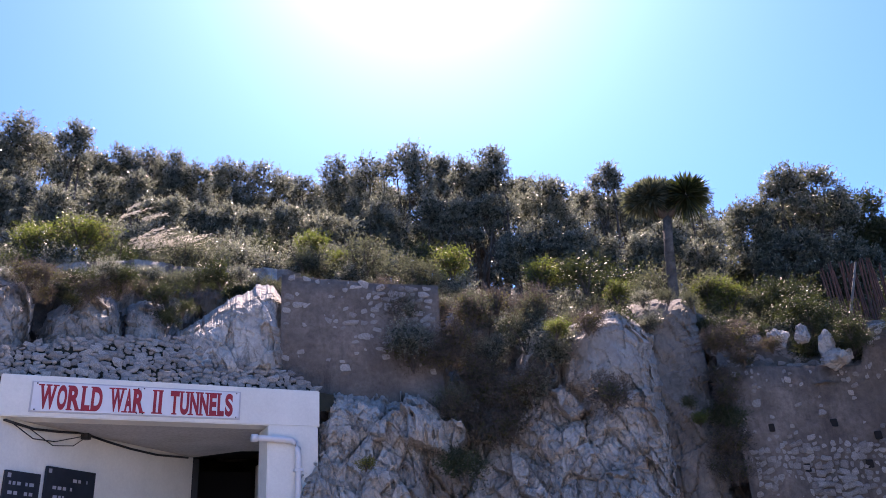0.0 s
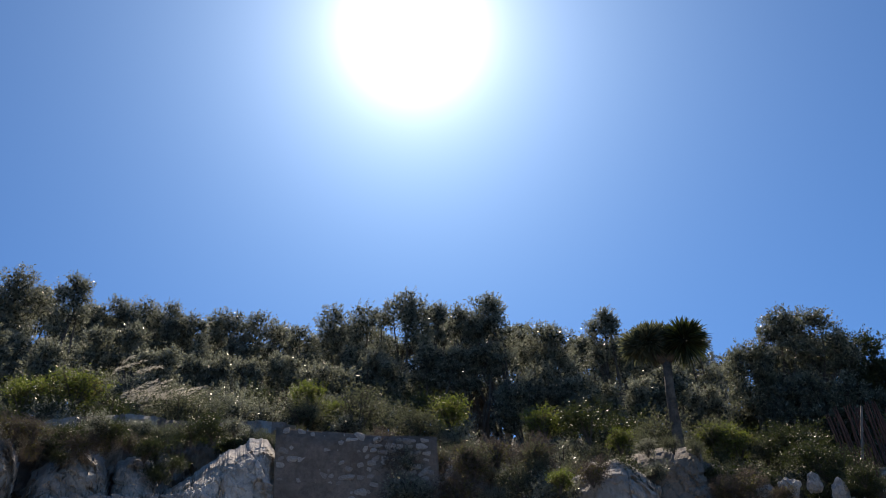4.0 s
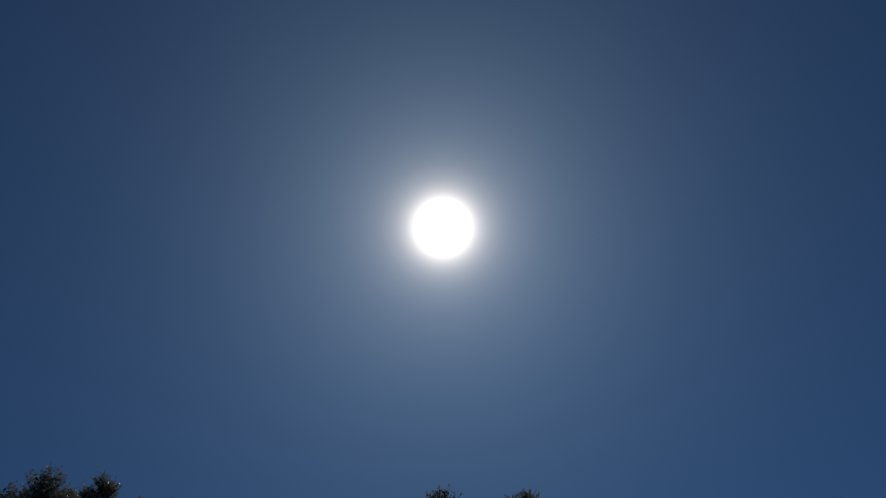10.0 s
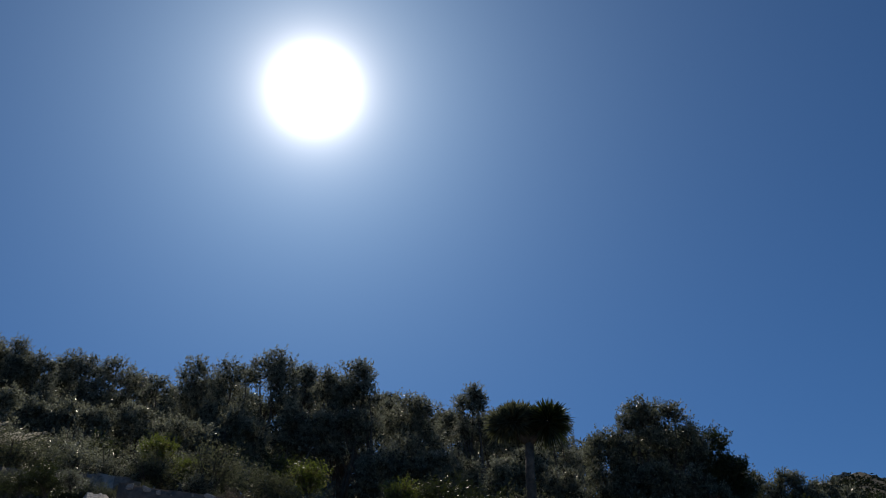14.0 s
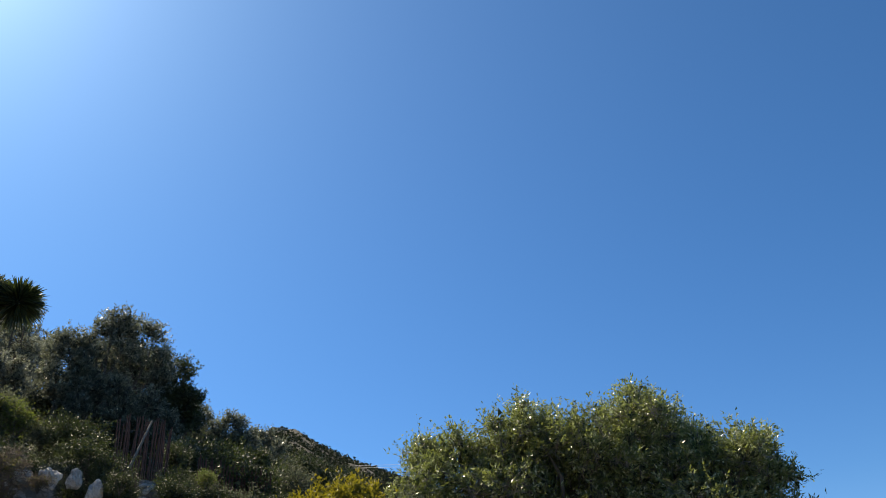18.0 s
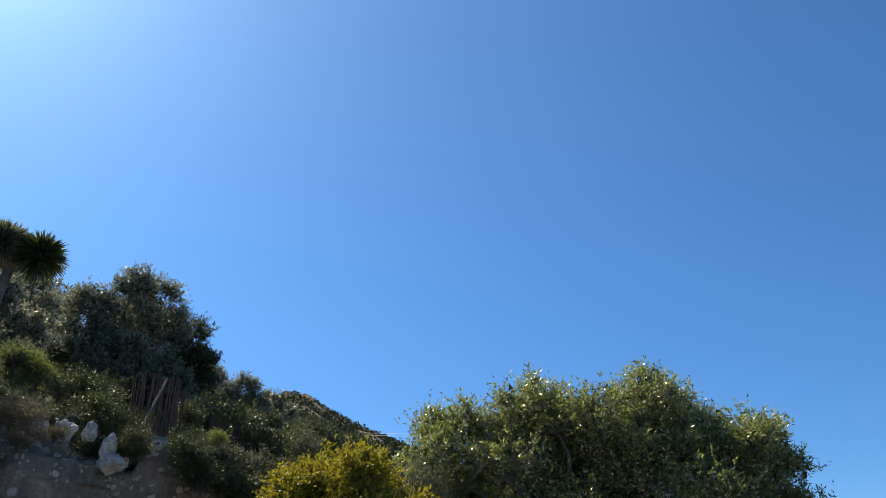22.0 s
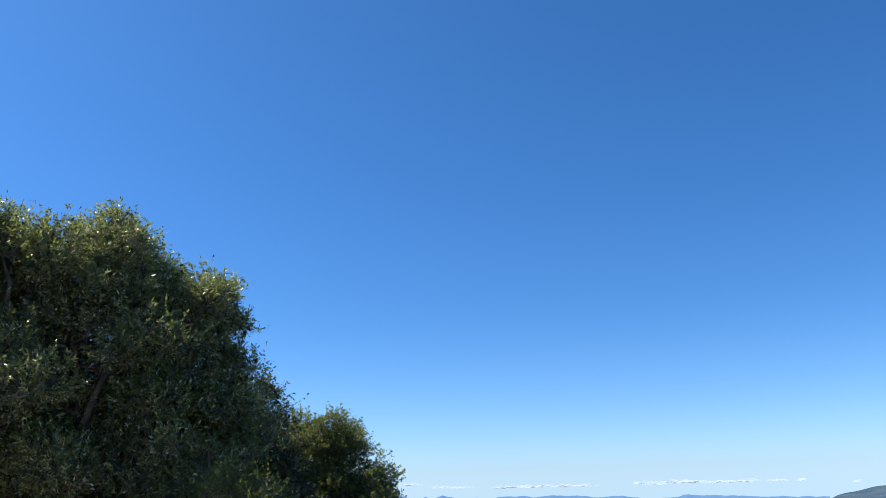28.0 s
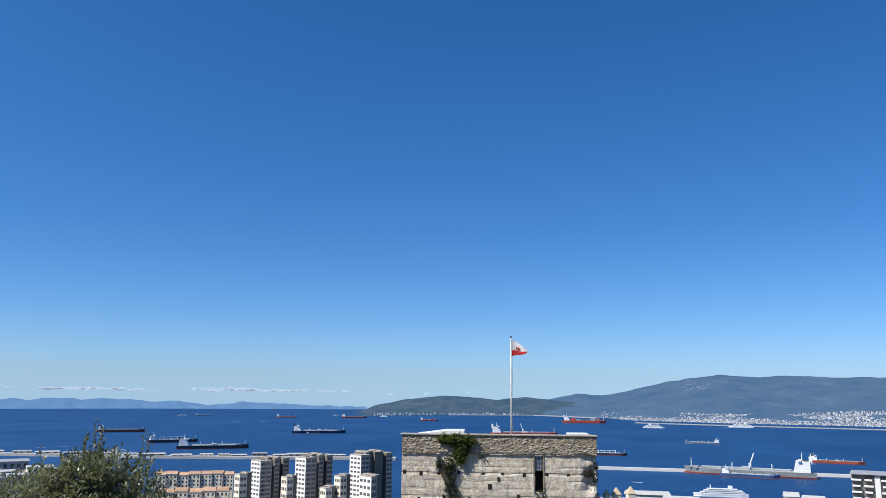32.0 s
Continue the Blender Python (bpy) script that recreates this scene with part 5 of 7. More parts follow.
for k, (h, n, long) in enumerate(((h1 + Vector((-0.08, 0, -0.02)), 900, 0.37), (h2, 620, 0.42), (h1 + Vector((-0.3, 0.05, -0.06)), 420, 0.31), (h1 + Vector((0.14, 0.1, 0.06)), 480, 0.34), (h1 + Vector((-0.1, 0.2, 0.12)), 420, 0.3))):
    bm = bmesh.new()
    tube(bm, [fork, fork.lerp(h, 0.6) + Vector((0, 0, 0.02)), h], [0.085, 0.065, 0.05], 8)
    part("limb", bm, M_BARK, dragon, smooth=True)
    a, b = spiky_head(60 + k, n, long)
    put("leaf_head", quads("leaf_head", np.concatenate([a, b]) + np.array(h[:])), (M_DARK if k == 1 else M_SAGE), dragon, "rosette of stiff dark sword leaves")

# -- paling fence above the wall --
M_PALE = surface("weathered_paling", (0.075, 0.036, 0.027), (0.15, 0.07, 0.05), 8, 0.9, 0.5, 0.005)
rnd = random.Random(4)


def paling_fence(az0, az1, d0, d1, el0, el1, n, tall, label):
    o = spot(az0, el0, d0)
    fence = thing("paling_fence", label, "fence", o, 0, "paling fences above the wall")
    feet = []
    for i in range(n):
        u = i / (n - 1)
        f = spot(az0 + (az1 - az0) * u, el0 + (el1 - el0) * u, d0 + (d1 - d0) * u) - o
        feet.append(f)
        h, lean = tall * rnd.uniform(0.82, 1.08), rnd.uniform(-0.05, 0.1)
        bm = bmesh.new()
        tube(bm, [f - Vector((0, 0, 0.4)), f + Vector((lean * 0.5, 0, h * 0.55)), f + Vector((lean, 0, h))], [0.016, 0.016, 0.011], 5)
        part("paling", bm, M_PALE, fence)
    for z in (0.25, 0.7):
        bm = bmesh.new()
        tube(bm, [f + Vector((0, 0, tall * z)) for f in feet[::3]], 0.005, 4)
        part("wire", bm, M_STEEL, fence)
    return fence


fence = paling_fence(-26.9, -30.3, 14.3, 14.7, 15.7, 15.4, 26, 0.82, "leaning fence of reddish-brown split wooden palings")
bm = bmesh.new()
tube(bm, [spot(-27.9, 15.3, 14.0) - fence.location, spot(-29.05, 18.4, 14.3) - fence.location], [0.022, 0.018], 6)
part("prop", bm, M_PROP, fence, "pale leaning wooden prop")
paling_fence(-32.4, -37.3, 15.5, 15.9, 14.7, 13.8, 30, 0.42, "low fence of brown wooden palings along the slope")


# -- the large olive by the road --
def big_tree(name, label, d, blobs, mat, twigs, per, leaf, seed, trunk_r, foot_az, foot_z, deep=1.0, inner=1600, twig=0.34, up=0.35, boughs=5, wide=0.32, layers=False, gap=-0.25, far=False, clump=None, shell=0.6, sprig=0.0):
    ls = lobes(d, blobs)
    o = spot(foot_az, 0, d)
    o.z = foot_z
    t = thing(name, label, "tree" if trunk_r > 0.05 else "shrub", o)
    loc = [(c - o, m) for c, m in ls]
    rng = np.random.default_rng(seed)
    shape = []
    for v, m in loc:
        a = radians(foot_az)
        back = Vector((-math.sin(a), math.cos(a), 0)) * float(rng.uniform(-0.4, 0.5)) * deep
        shape.append((v.x + back.x, v.y + back.y, v.z, m, m, m))
        if layers:
            w = Vector((-math.sin(a), math.cos(a), 0)) * m * 1.1
            shape.append((v.x + w.x, v.y + w.y, v.z - 0.25 * m, m, m, m))
    co = crown(seed, clumped(seed, shape, 15, 0.29, 0.86, 0.55) if (trunk_r > 0.1 if clump is None else clump) else shape, twigs, per, leaf, leaf * wide, inner, twig, up, gap, shell)
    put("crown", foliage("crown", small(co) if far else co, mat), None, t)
    if sprig:
        put("twigwork", sprig_mesh("twigwork", sprig, 2), M_TWIG, t, "fine bare grey twigs")
    h = sum(v.z for v, _ in loc) / len(loc)
    tr, bo = bough_mesh(seed, (0, 0, -0.4), (0.1, 0, h * 0.45), [Vector(s[:3]) for s in shape[::2 if layers else 1]], trunk_r, boughs, min(0.5, 0.06 + trunk_r * 1.8))
    part("trunk", tr, M_BARK, t, smooth=True)
    part("branchwork", bo, M_BARK, t, smooth=True)
    return t


big_tree("olive_tree", "large spreading wild olive tree beside the road", 12,
         [(-47.9, 15.7, 1.6), (-50.0, 15.8, 1.6), (-52.3, 15.0, 1.6), (-54.2, 15.9, 1.7), (-56.2, 17.6, 1.5), (-56.0, 15.4, 2.2), (-58.4, 15.8, 1.9), (-60.6, 15.3, 1.9), (-62.2, 16.4, 1.6), (-64.0, 17.6, 1.5), (-64.2, 15.4, 2.2), (-65.9, 15.9, 1.7), (-68.2, 14.4, 1.9), (-70.3, 12.9, 1.6), (-71.6, 13.7, 1.1), (-72.2, 11.6, 1.4), (-48.6, 12.6, 2.6), (-69.3, 11.6, 2.4),
          (-60.5, 11.2, 4.5), (-66.8, 9.4, 4.5), (-54.6, 11.1, 4.5), (-67.2, 6.5, 4.2), (-70.6, 6.8, 3.3), (-66.3, 1.4, 5.5), (-72.3, 4.7, 3.0), (-58, 5, 6), (-50, 7, 5), (-61, -1, 6), (-72.4, 8.6, 1.5), (-64.6, 13.2, 2.6), (-67.6, 11.8, 2.6), (-61.5, 13.8, 2.4), (-57.5, 14.0, 2.4)],
         M_OLIVE_NEAR, 38000, 12, 0.066, 21, 0.12, -62, 0.0, wide=0.36, inner=14000, twig=0.25, up=0.5, layers=True, gap=-0.35, far=True, shell=0.3, sprig=0.012, boughs=7)
big_tree("holm_oak", "dense rounded dark green tree below the road edge", 17, [(-79.4, 1.9, 2.9), (-80.6, -0.1, 3.1), (-78.0, 2.8, 2.3), (-81.8, -1.6, 2.3), (-81.3, -3.8, 2.5), (-76.5, 1.0, 3.0), (-78, -3, 3.5), (-79.5, -7, 4)], M_OAK, 20000, 12, 0.05, 22, 0.1, -79.5, -4.0, inner=7000, twig=0.2, wide=0.5, far=True, sprig=0.01)
big_tree("holm_oak", "dark leafy tree in the shade of the olive", 13.5, [(-74.7, 5.9, 1.8), (-74.2, 4, 2.3), (-73, 2, 3), (-76, 2.5, 1.6), (-75.5, 0, 2.2), (-73.5, -3, 3.5), (-76, -4, 2.6), (-70, -3, 4), (-66, -3, 5), (-61, -4, 5), (-61, 1, 5), (-66, 2, 4.5)], M_DARK, 13000, 12, 0.062, 23, 0.15, -74, -1.5, inner=6000, twig=0.24, up=0.5, wide=0.4, far=True, shell=0.45, sprig=0.012)
big_tree("shrub", "green leafy shrub in the shade at the road edge", 10.5, [(-74.1, -1.6, 2.4), (-76.0, -3.2, 2.0), (-72.2, -0.9, 1.8), (-74.9, -5, 2.6), (-75.6, -7, 2.6)], M_BRIGHT, 3600, 12, 0.045, 24, 0.03, -74, 0.0, inner=400, clump=True, sprig=0.008)
shoot = big_tree("olive_shoot", "young olive with upright silvery shoots below the lookout", 6.5, [(-94.2, -6.6, 2.0), (-92.3, -7.4, 2.0), (-96.2, -7.0, 2.0), (-91.1, -8.2, 1.8), (-97.6, -8.1, 1.5), (-94.4, -10, 3.5), (-90.2, -7.9, 1.8), (-88.9, -9.0, 1.8), (-98.6, -9.2, 1.4), (-94.2, -6.0, 1.6)], M_SILVER, 2300, 9, 0.04, 25, 0.03, -94.5, -1.6, inner=900, twig=0.13, up=1.1, wide=0.36)
# upright leafy shoots that stand above the crown
rnd, rng = random.Random(55), np.random.default_rng(55)
TIPS = [(-89.6, -8.2), (-90.4, -6.9), (-91.2, -4.4), (-91.8, -6.0), (-92.5, -4.9), (-93.2, -4.6), (-93.8, -3.6), (-94.3, -2.8), (-94.8, -3.9), (-95.6, -4.5), (-96.4, -4.9), (-97.4, -3.6), (-97.9, -5.4), (-98.5, -6.6), (-99.0, -8.0)]
for k in range(70):
    az, el = rnd.choice(TIPS) if k >= len(TIPS) else TIPS[k]
    el += 0.6
    if k >= len(TIPS):
        az, el = az + rnd.gauss(0, 0.7), el - rnd.uniform(0.4, 2.6)
    tip = spot(az, el, 6.5 + rnd.uniform(-0.35, 0.35)) - shoot.location
    foot = Vector((tip.x * 0.75, tip.y * 0.75, tip.z - rnd.uniform(0.35, 0.55)))
    mid = foot.lerp(tip, 0.5) + Vector((rnd.uniform(-0.03, 0.03), rnd.uniform(-0.03, 0.03), 0))
    bm = bmesh.new()
    tube(bm, [foot, mid, tip], [0.006, 0.004, 0.0015], 4)
    u = np.linspace(0, 1, 34)[:, None]
    f, m, e = np.array(foot), np.array(mid), np.array(tip)
    p = (1 - u) ** 2 * f + 2 * u * (1 - u) * m + u ** 2 * e
    w = unit(np.array([0, 0, 0.9]) + unit(rng.normal(size=p.shape)) * 0.75)
    s_ = part("stem", bm, M_BARK, shoot)
    put("leaf_spray", quads("leaf_spray", leaves(rng, p, w, 0.045, 0.014)), M_SILVER, s_)
big_tree("shrub", "yellow-green flowering shrub beside the road", 10, [(-40.5, 11.1, 1.7), (-38.2, 10.3, 1.6), (-42.9, 11.3, 1.7), (-41.4, 12.6, 1.3), (-44.6, 10.6, 1.7), (-39.2, 11.6, 1.1), (-46.4, 9.6, 1.5), (-43.4, 12.0, 1.0), (-40, 8, 3.3), (-44, 7, 3.3)], M_YELLOW, 6500, 13, 0.06, 26, 0.03, -41, 0.6, inner=900, twig=0.24, up=0.6, wide=0.5, clump=True, far=True, shell=0.5)

# -- maquis on the far ridge --
rng = np.random.default_rng(12)
n = 14000
az = rng.uniform(-58, -29, n)
rad = 60 + 380 * rng.random(n) ** 0.7
bare = (az > -39.9) & (az < -36.5) & (rad > 385) & (rng.random(n) < 0.85)
az, rad = az[~bare], rad[~bare]
n = len(az)
zz = height(az, rad)
base = np.stack([-rad * np.sin(np.radians(az)), rad * np.cos(np.radians(az)), zz + 0.4], 1)
size = rng.uniform(0.9, 2.2, n) * np.clip(rad / 260, 0.55, 1.25)
per = 14
q = np.repeat(base, per, 0) + unit(rng.normal(size=(n * per, 3))) * (np.repeat(size, per) * rng.random(n * per) ** 0.4)[:, None] * np.array([1, 1, 0.8])
co = leaves(rng, q, unit(rng.normal(size=q.shape)), 1.0, 0.62)
co = q[:, None] + (co - q[:, None]) * np.repeat(size * 0.6, per)[:, None, None]
tagged(put("maquis", quads("maquis", small(co)), M_RIDGE, None), "dark green scrub covering the far ridge", "scrub", kind="stuff")
for az_, el_, d_, w_, h_, s_ in ((-38.1, 17.75, 410, 5, 2.6, 1), (-38.7, 17.7, 412, 3.5, 2.2, 2), (-37.6, 17.85, 408, 4, 2.6, 3), (-39.4, 17.3, 410, 4, 2, 4), (-37.0, 17.55, 409, 3.5, 2.2, 5)):
    me = rock_mesh("crag", 500 + s_, (w_, w_, h_), 4, 14, 0.07)
    tagged(put("crag", me, M_ROCK, None, "", Matrix.Translation(spot(az_, el_, d_))), "grey limestone crag on the ridge crest", "crag", "crags on the ridge")
# wires between the ridge and the olive, and the head of their pole
M_WIRE = plain("bright_wire", (0.3, 0.31, 0.33), 0.6)
for dz in (0.0, 0.16):
    bm = bmesh.new()
    tube(bm, [spot(-43.2, 15.3 - dz, 330), spot(-46.5, 15.2 - dz, 190), spot(-50.1, 15.9 - dz, 50)], [0.05, 0.035, 0.012], 5)
    solid("overhead_wire", bm, M_WIRE, "thin overhead wire crossing before the ridge", "wire")
p = spot(-50.13, 17.05, 50)
pole_ = thing("utility_pole", "dark wooden utility pole standing behind the large olive", "pole", (p.x, p.y, ground_z(p.x, p.y)))
bm = bmesh.new()
tube(bm, [(0, 0, -1), (0, 0, p.z - pole_.location.z - 1), (0, 0, p.z - pole_.location.z)], [0.13, 0.08, 0.07], 8)
part("shaft", bm, M_STEEL, pole_)

# sloping road-edge wall
bm = bmesh.new()
a, b = spot(-76.5, -1.2, 11.5), spot(-86, -7.4, 11.0)
w = Vector((0.35, 0.1, 0))
vs = [bm.verts.new(v) for v in (a, b, b + w, a + w)]
vl = [bm.verts.new((v.co.x, v.co.y, v.co.z - 2.5)) for v in vs]
bm.faces.new(vs)
for i in range(4):
    bm.faces.new((vs[i], vl[i], vl[(i + 1) % 4], vs[(i + 1) % 4]))
bmesh.ops.recalc_face_normals(bm, faces=bm.faces)
bmesh.ops.bevel(bm, geom=bm.edges[:], offset=0.03, segments=2, affect="EDGES")
solid("wall_sloping", bm, surface("old_concrete", (0.2, 0.185, 0.165), (0.38, 0.355, 0.32), 1.5, 0.92, 0.7, 0.02, 20), "sloping grey concrete wall at the road edge", "wall", "structure")

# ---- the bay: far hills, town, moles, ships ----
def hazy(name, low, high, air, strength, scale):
    """Far land seen through miles of sea air: the haze is painted on as a faint blue glow."""
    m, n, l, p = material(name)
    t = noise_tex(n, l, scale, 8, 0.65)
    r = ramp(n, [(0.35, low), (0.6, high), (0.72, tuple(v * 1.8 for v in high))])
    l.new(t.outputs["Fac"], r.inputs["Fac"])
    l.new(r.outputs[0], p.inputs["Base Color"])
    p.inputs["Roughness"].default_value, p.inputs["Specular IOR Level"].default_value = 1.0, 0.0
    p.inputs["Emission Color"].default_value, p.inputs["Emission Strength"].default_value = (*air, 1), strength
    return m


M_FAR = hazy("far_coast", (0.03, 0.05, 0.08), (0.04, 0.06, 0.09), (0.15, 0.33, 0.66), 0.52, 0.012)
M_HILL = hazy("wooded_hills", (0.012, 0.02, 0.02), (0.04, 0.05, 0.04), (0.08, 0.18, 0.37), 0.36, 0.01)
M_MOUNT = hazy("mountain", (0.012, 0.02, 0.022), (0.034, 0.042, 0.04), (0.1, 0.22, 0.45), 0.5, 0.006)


def range_of_hills(name, label, mat, crest, d0, d1, foot, seed, rough=1.0):
    """A ridge from shore to crest and down behind, by bearing."""
    az = np.arange(crest[0][0], crest[-1][0] - 0.01, -0.12)
    el = np.interp(-az, [-c[0] for c in crest], [c[1] for c in crest])
    us = np.linspace(0, 1, 26)
    co = np.zeros((len(us) + 1, len(az), 3))
    for j, (a, e) in enumerate(zip(az, el)):
        f = d0 if not isinstance(d0, list) else float(np.interp(-a, [-c[0] for c in d0], [c[1] for c in d0]))
        top = EYE[2] + d1 * math.tan(radians(e))
        for i, u in enumerate(us):
            d = f + (d1 - f) * u
            z = SEA - 1 + foot * min(1, u * 6) + max(0, top - SEA - foot) * (u ** 1.5)
            p = spot(a, 0, d)
            z += noise.fractal(Vector((p.x * 0.004, p.y * 0.004, seed)), 0.9, 2.1, 5) * 22 * rough * u * (1 - u) * 2.5 + noise.fractal(Vector((p.x * 0.012, p.y * 0.012, seed)), 0.9, 2.1, 4) * 2.5 * rough * u
            co[i, j] = (p.x, p.y, z)
        p = spot(a, 0, d1 + 60)
        co[-1, j] = (p.x, p.y, SEA - 4)
    return tagged(put(name, grid_mesh(name, co), mat, None), label, "hills", kind="structure")


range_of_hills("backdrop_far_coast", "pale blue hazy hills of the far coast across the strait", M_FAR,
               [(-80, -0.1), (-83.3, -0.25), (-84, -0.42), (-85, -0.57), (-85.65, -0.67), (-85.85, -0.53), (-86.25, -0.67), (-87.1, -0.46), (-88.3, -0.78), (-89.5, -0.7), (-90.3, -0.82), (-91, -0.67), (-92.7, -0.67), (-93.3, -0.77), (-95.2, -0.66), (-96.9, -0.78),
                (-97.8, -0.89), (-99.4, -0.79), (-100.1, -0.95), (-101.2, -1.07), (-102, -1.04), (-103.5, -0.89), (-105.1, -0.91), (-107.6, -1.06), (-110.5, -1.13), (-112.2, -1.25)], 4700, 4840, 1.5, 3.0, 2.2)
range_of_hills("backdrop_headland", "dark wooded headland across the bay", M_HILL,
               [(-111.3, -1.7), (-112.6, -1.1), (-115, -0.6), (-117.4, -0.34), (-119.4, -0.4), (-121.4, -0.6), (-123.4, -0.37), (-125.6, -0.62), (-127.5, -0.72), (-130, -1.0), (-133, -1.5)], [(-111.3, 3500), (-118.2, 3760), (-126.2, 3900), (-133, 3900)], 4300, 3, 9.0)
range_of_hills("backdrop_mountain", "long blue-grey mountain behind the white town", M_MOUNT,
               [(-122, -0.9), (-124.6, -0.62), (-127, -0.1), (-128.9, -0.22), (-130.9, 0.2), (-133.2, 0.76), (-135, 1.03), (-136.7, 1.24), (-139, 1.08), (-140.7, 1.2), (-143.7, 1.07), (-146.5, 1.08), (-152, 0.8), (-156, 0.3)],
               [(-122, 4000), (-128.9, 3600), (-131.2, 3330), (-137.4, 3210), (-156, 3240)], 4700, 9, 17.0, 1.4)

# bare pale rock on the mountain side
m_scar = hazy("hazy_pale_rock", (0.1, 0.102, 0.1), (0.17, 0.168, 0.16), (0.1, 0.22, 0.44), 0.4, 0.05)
rnd = random.Random(23)
for k in range(150):
    u = rnd.random()
    az, el = -134.3 - 2.6 * u + rnd.gauss(0, 0.15), 0.2 + 0.55 * math.sin(math.pi * min(1, 0.25 + 0.6 * u)) * rnd.random()
    if k > 136:
        az, el = rnd.uniform(-138.5, -137.6), rnd.uniform(0.25, 0.5)
    w = 0.5
    for _ in range(20):
        d_ = 3230 + (4700 - 3230) * w
        top = EYE[2] + 4700 * math.tan(radians(1.05))
        z = SEA - 1 + 9 + (top - SEA - 9) * w ** 1.5
        w = min(1, max(0.05, w + (math.tan(radians(el)) * d_ + EYE[2] - z) / 400))
    me = rock_mesh("scree", 800 + k, (rnd.uniform(3, 10), 4, rnd.uniform(0.9, 2.6)), 2, 8, 0.05)
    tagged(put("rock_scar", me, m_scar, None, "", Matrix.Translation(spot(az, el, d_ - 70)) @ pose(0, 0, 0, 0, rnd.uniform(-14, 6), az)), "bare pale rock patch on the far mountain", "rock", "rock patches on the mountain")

# white town on the far shore
M_TOWN, n, l, p = material("hazed_house_walls")
g = n.new("ShaderNodeNewGeometry")
r = ramp(n, [(0.0, (0.16, 0.17, 0.15)), (0.35, (0.3, 0.25, 0.21)), (0.55, (0.38, 0.35, 0.32)), (0.8, (0.44, 0.42, 0.39)), (1.0, (0.56, 0.55, 0.53))])
l.new(g.outputs["Random Per Island"], r.inputs["Fac"])
l.new(r.outputs[0], p.inputs["Base Color"])
p.inputs["Roughness"].default_value = 0.9
# a weak bluish glow paints the sea haze over the walls
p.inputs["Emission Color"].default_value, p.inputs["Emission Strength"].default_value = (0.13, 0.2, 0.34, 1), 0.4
rnd = random.Random(31)
town = bmesh.new()
for _ in range(5200):
    az = rnd.uniform(-127.8, -149)
    if az > -130 and rnd.random() < 0.55:
        continue
    f = float(np.interp(-az, [127, 128.9, 131.2, 137.4, 156], [3800, 3600, 3330, 3210, 3240]))
    d = f + 15 + rnd.random() ** 1.8 * (300 + 200 * max(0, math.sin((az + 128) * 0.25)))
    u = (d - f) / (4700 - f)
    top = EYE[2] + 4700 * math.tan(radians(float(np.interp(-az, [122, 127, 128.9, 133.2, 136.7, 140.7, 156], [-0.9, -0.2, -0.27, 0.66, 1.14, 1.14, 0.8]))))
    z = SEA - 1 + 9 * min(1, u * 6) + max(0, top - SEA - 9) * u ** 1.5
    p = spot(az, 0, d)
    w, h = rnd.choice((3, 4, 5, 6, 8, 12)) * rnd.uniform(0.7, 1.2), rnd.choice((2, 3, 3, 3, 4, 4, 6)) * rnd.uniform(0.4, 0.65)
    box(town, (p.x - w / 2, p.y - w / 2, z - 6), (p.x + w / 2, p.y + w / 2, z + h))
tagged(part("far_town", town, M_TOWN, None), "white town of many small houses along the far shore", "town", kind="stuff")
hamlet = bmesh.new()
for k in range(110):
    if k < 80:
        az = rnd.uniform(-112.6, -123.5)
        d, z, w, h = float(np.interp(-az, [111.3, 118.2, 126.2], [3500, 3760, 3900])) + rnd.uniform(-4, 40), SEA + 2, rnd.uniform(3, 8), rnd.uniform(1.5, 4)
        z += rnd.uniform(0, 7)
    else:
        az = rnd.uniform(-128.8, -133.5)
        d, w, h = rnd.uniform(3560, 3900), rnd.uniform(3, 7), rnd.uniform(0.8, 1.8)
        u = (d - 3400) / 1300
        z = SEA + 9 + (float(np.interp(-az, [128.8, 133.5], [70, 150]))) * u ** 1.5
    p = spot(az, 0, d)
    box(hamlet, (p.x - w / 2, p.y - w / 2, z - 4), (p.x + w / 2, p.y + w / 2, z + h))
tagged(part("hamlet", hamlet, M_TOWN, None), "scattered pale houses at the foot of the far hills", "houses", kind="stuff")
M_PIER = plain("pale_concrete", (0.4, 0.38, 0.35), 0.9, scale=0.05)


def pier(name, label, ends, wide, z1, mat=None):
    bm = bmesh.new()
    for a, b in zip(ends, ends[1:]):
        a, b = Vector(a), Vector(b)
        n = Vector((-(b - a).y, (b - a).x)).normalized() * wide / 2
        prism(bm, [a - n, b - n, b + n, a + n], SEA - 3, z1)
    return solid(name, bm, mat or M_PIER, label, "breakwater", "structure")


def plan_spot(az, d):
    return tuple(spot(az, 0, d)[:2])


pier("far_breakwater", "long low breakwater before the white town", [plan_spot(-131, 3060), plan_spot(-138, 2960), plan_spot(-152, 2950)], 9, SEA + 3)
pier("far_beach", "thin pale beach at the foot of the hills", [plan_spot(-118, 3745), plan_spot(-124, 3830), plan_spot(-128.4, 3560)], 26, SEA + 3, M_TOWN)
mole_bm_ends = [plan_spot(-82.5, 1680), plan_spot(-89.3, 1530), plan_spot(-98, 1400), plan_spot(-114.3, 1330)]
pier("mole", "long stone mole of the harbour", mole_bm_ends, 19, SEA + 4)
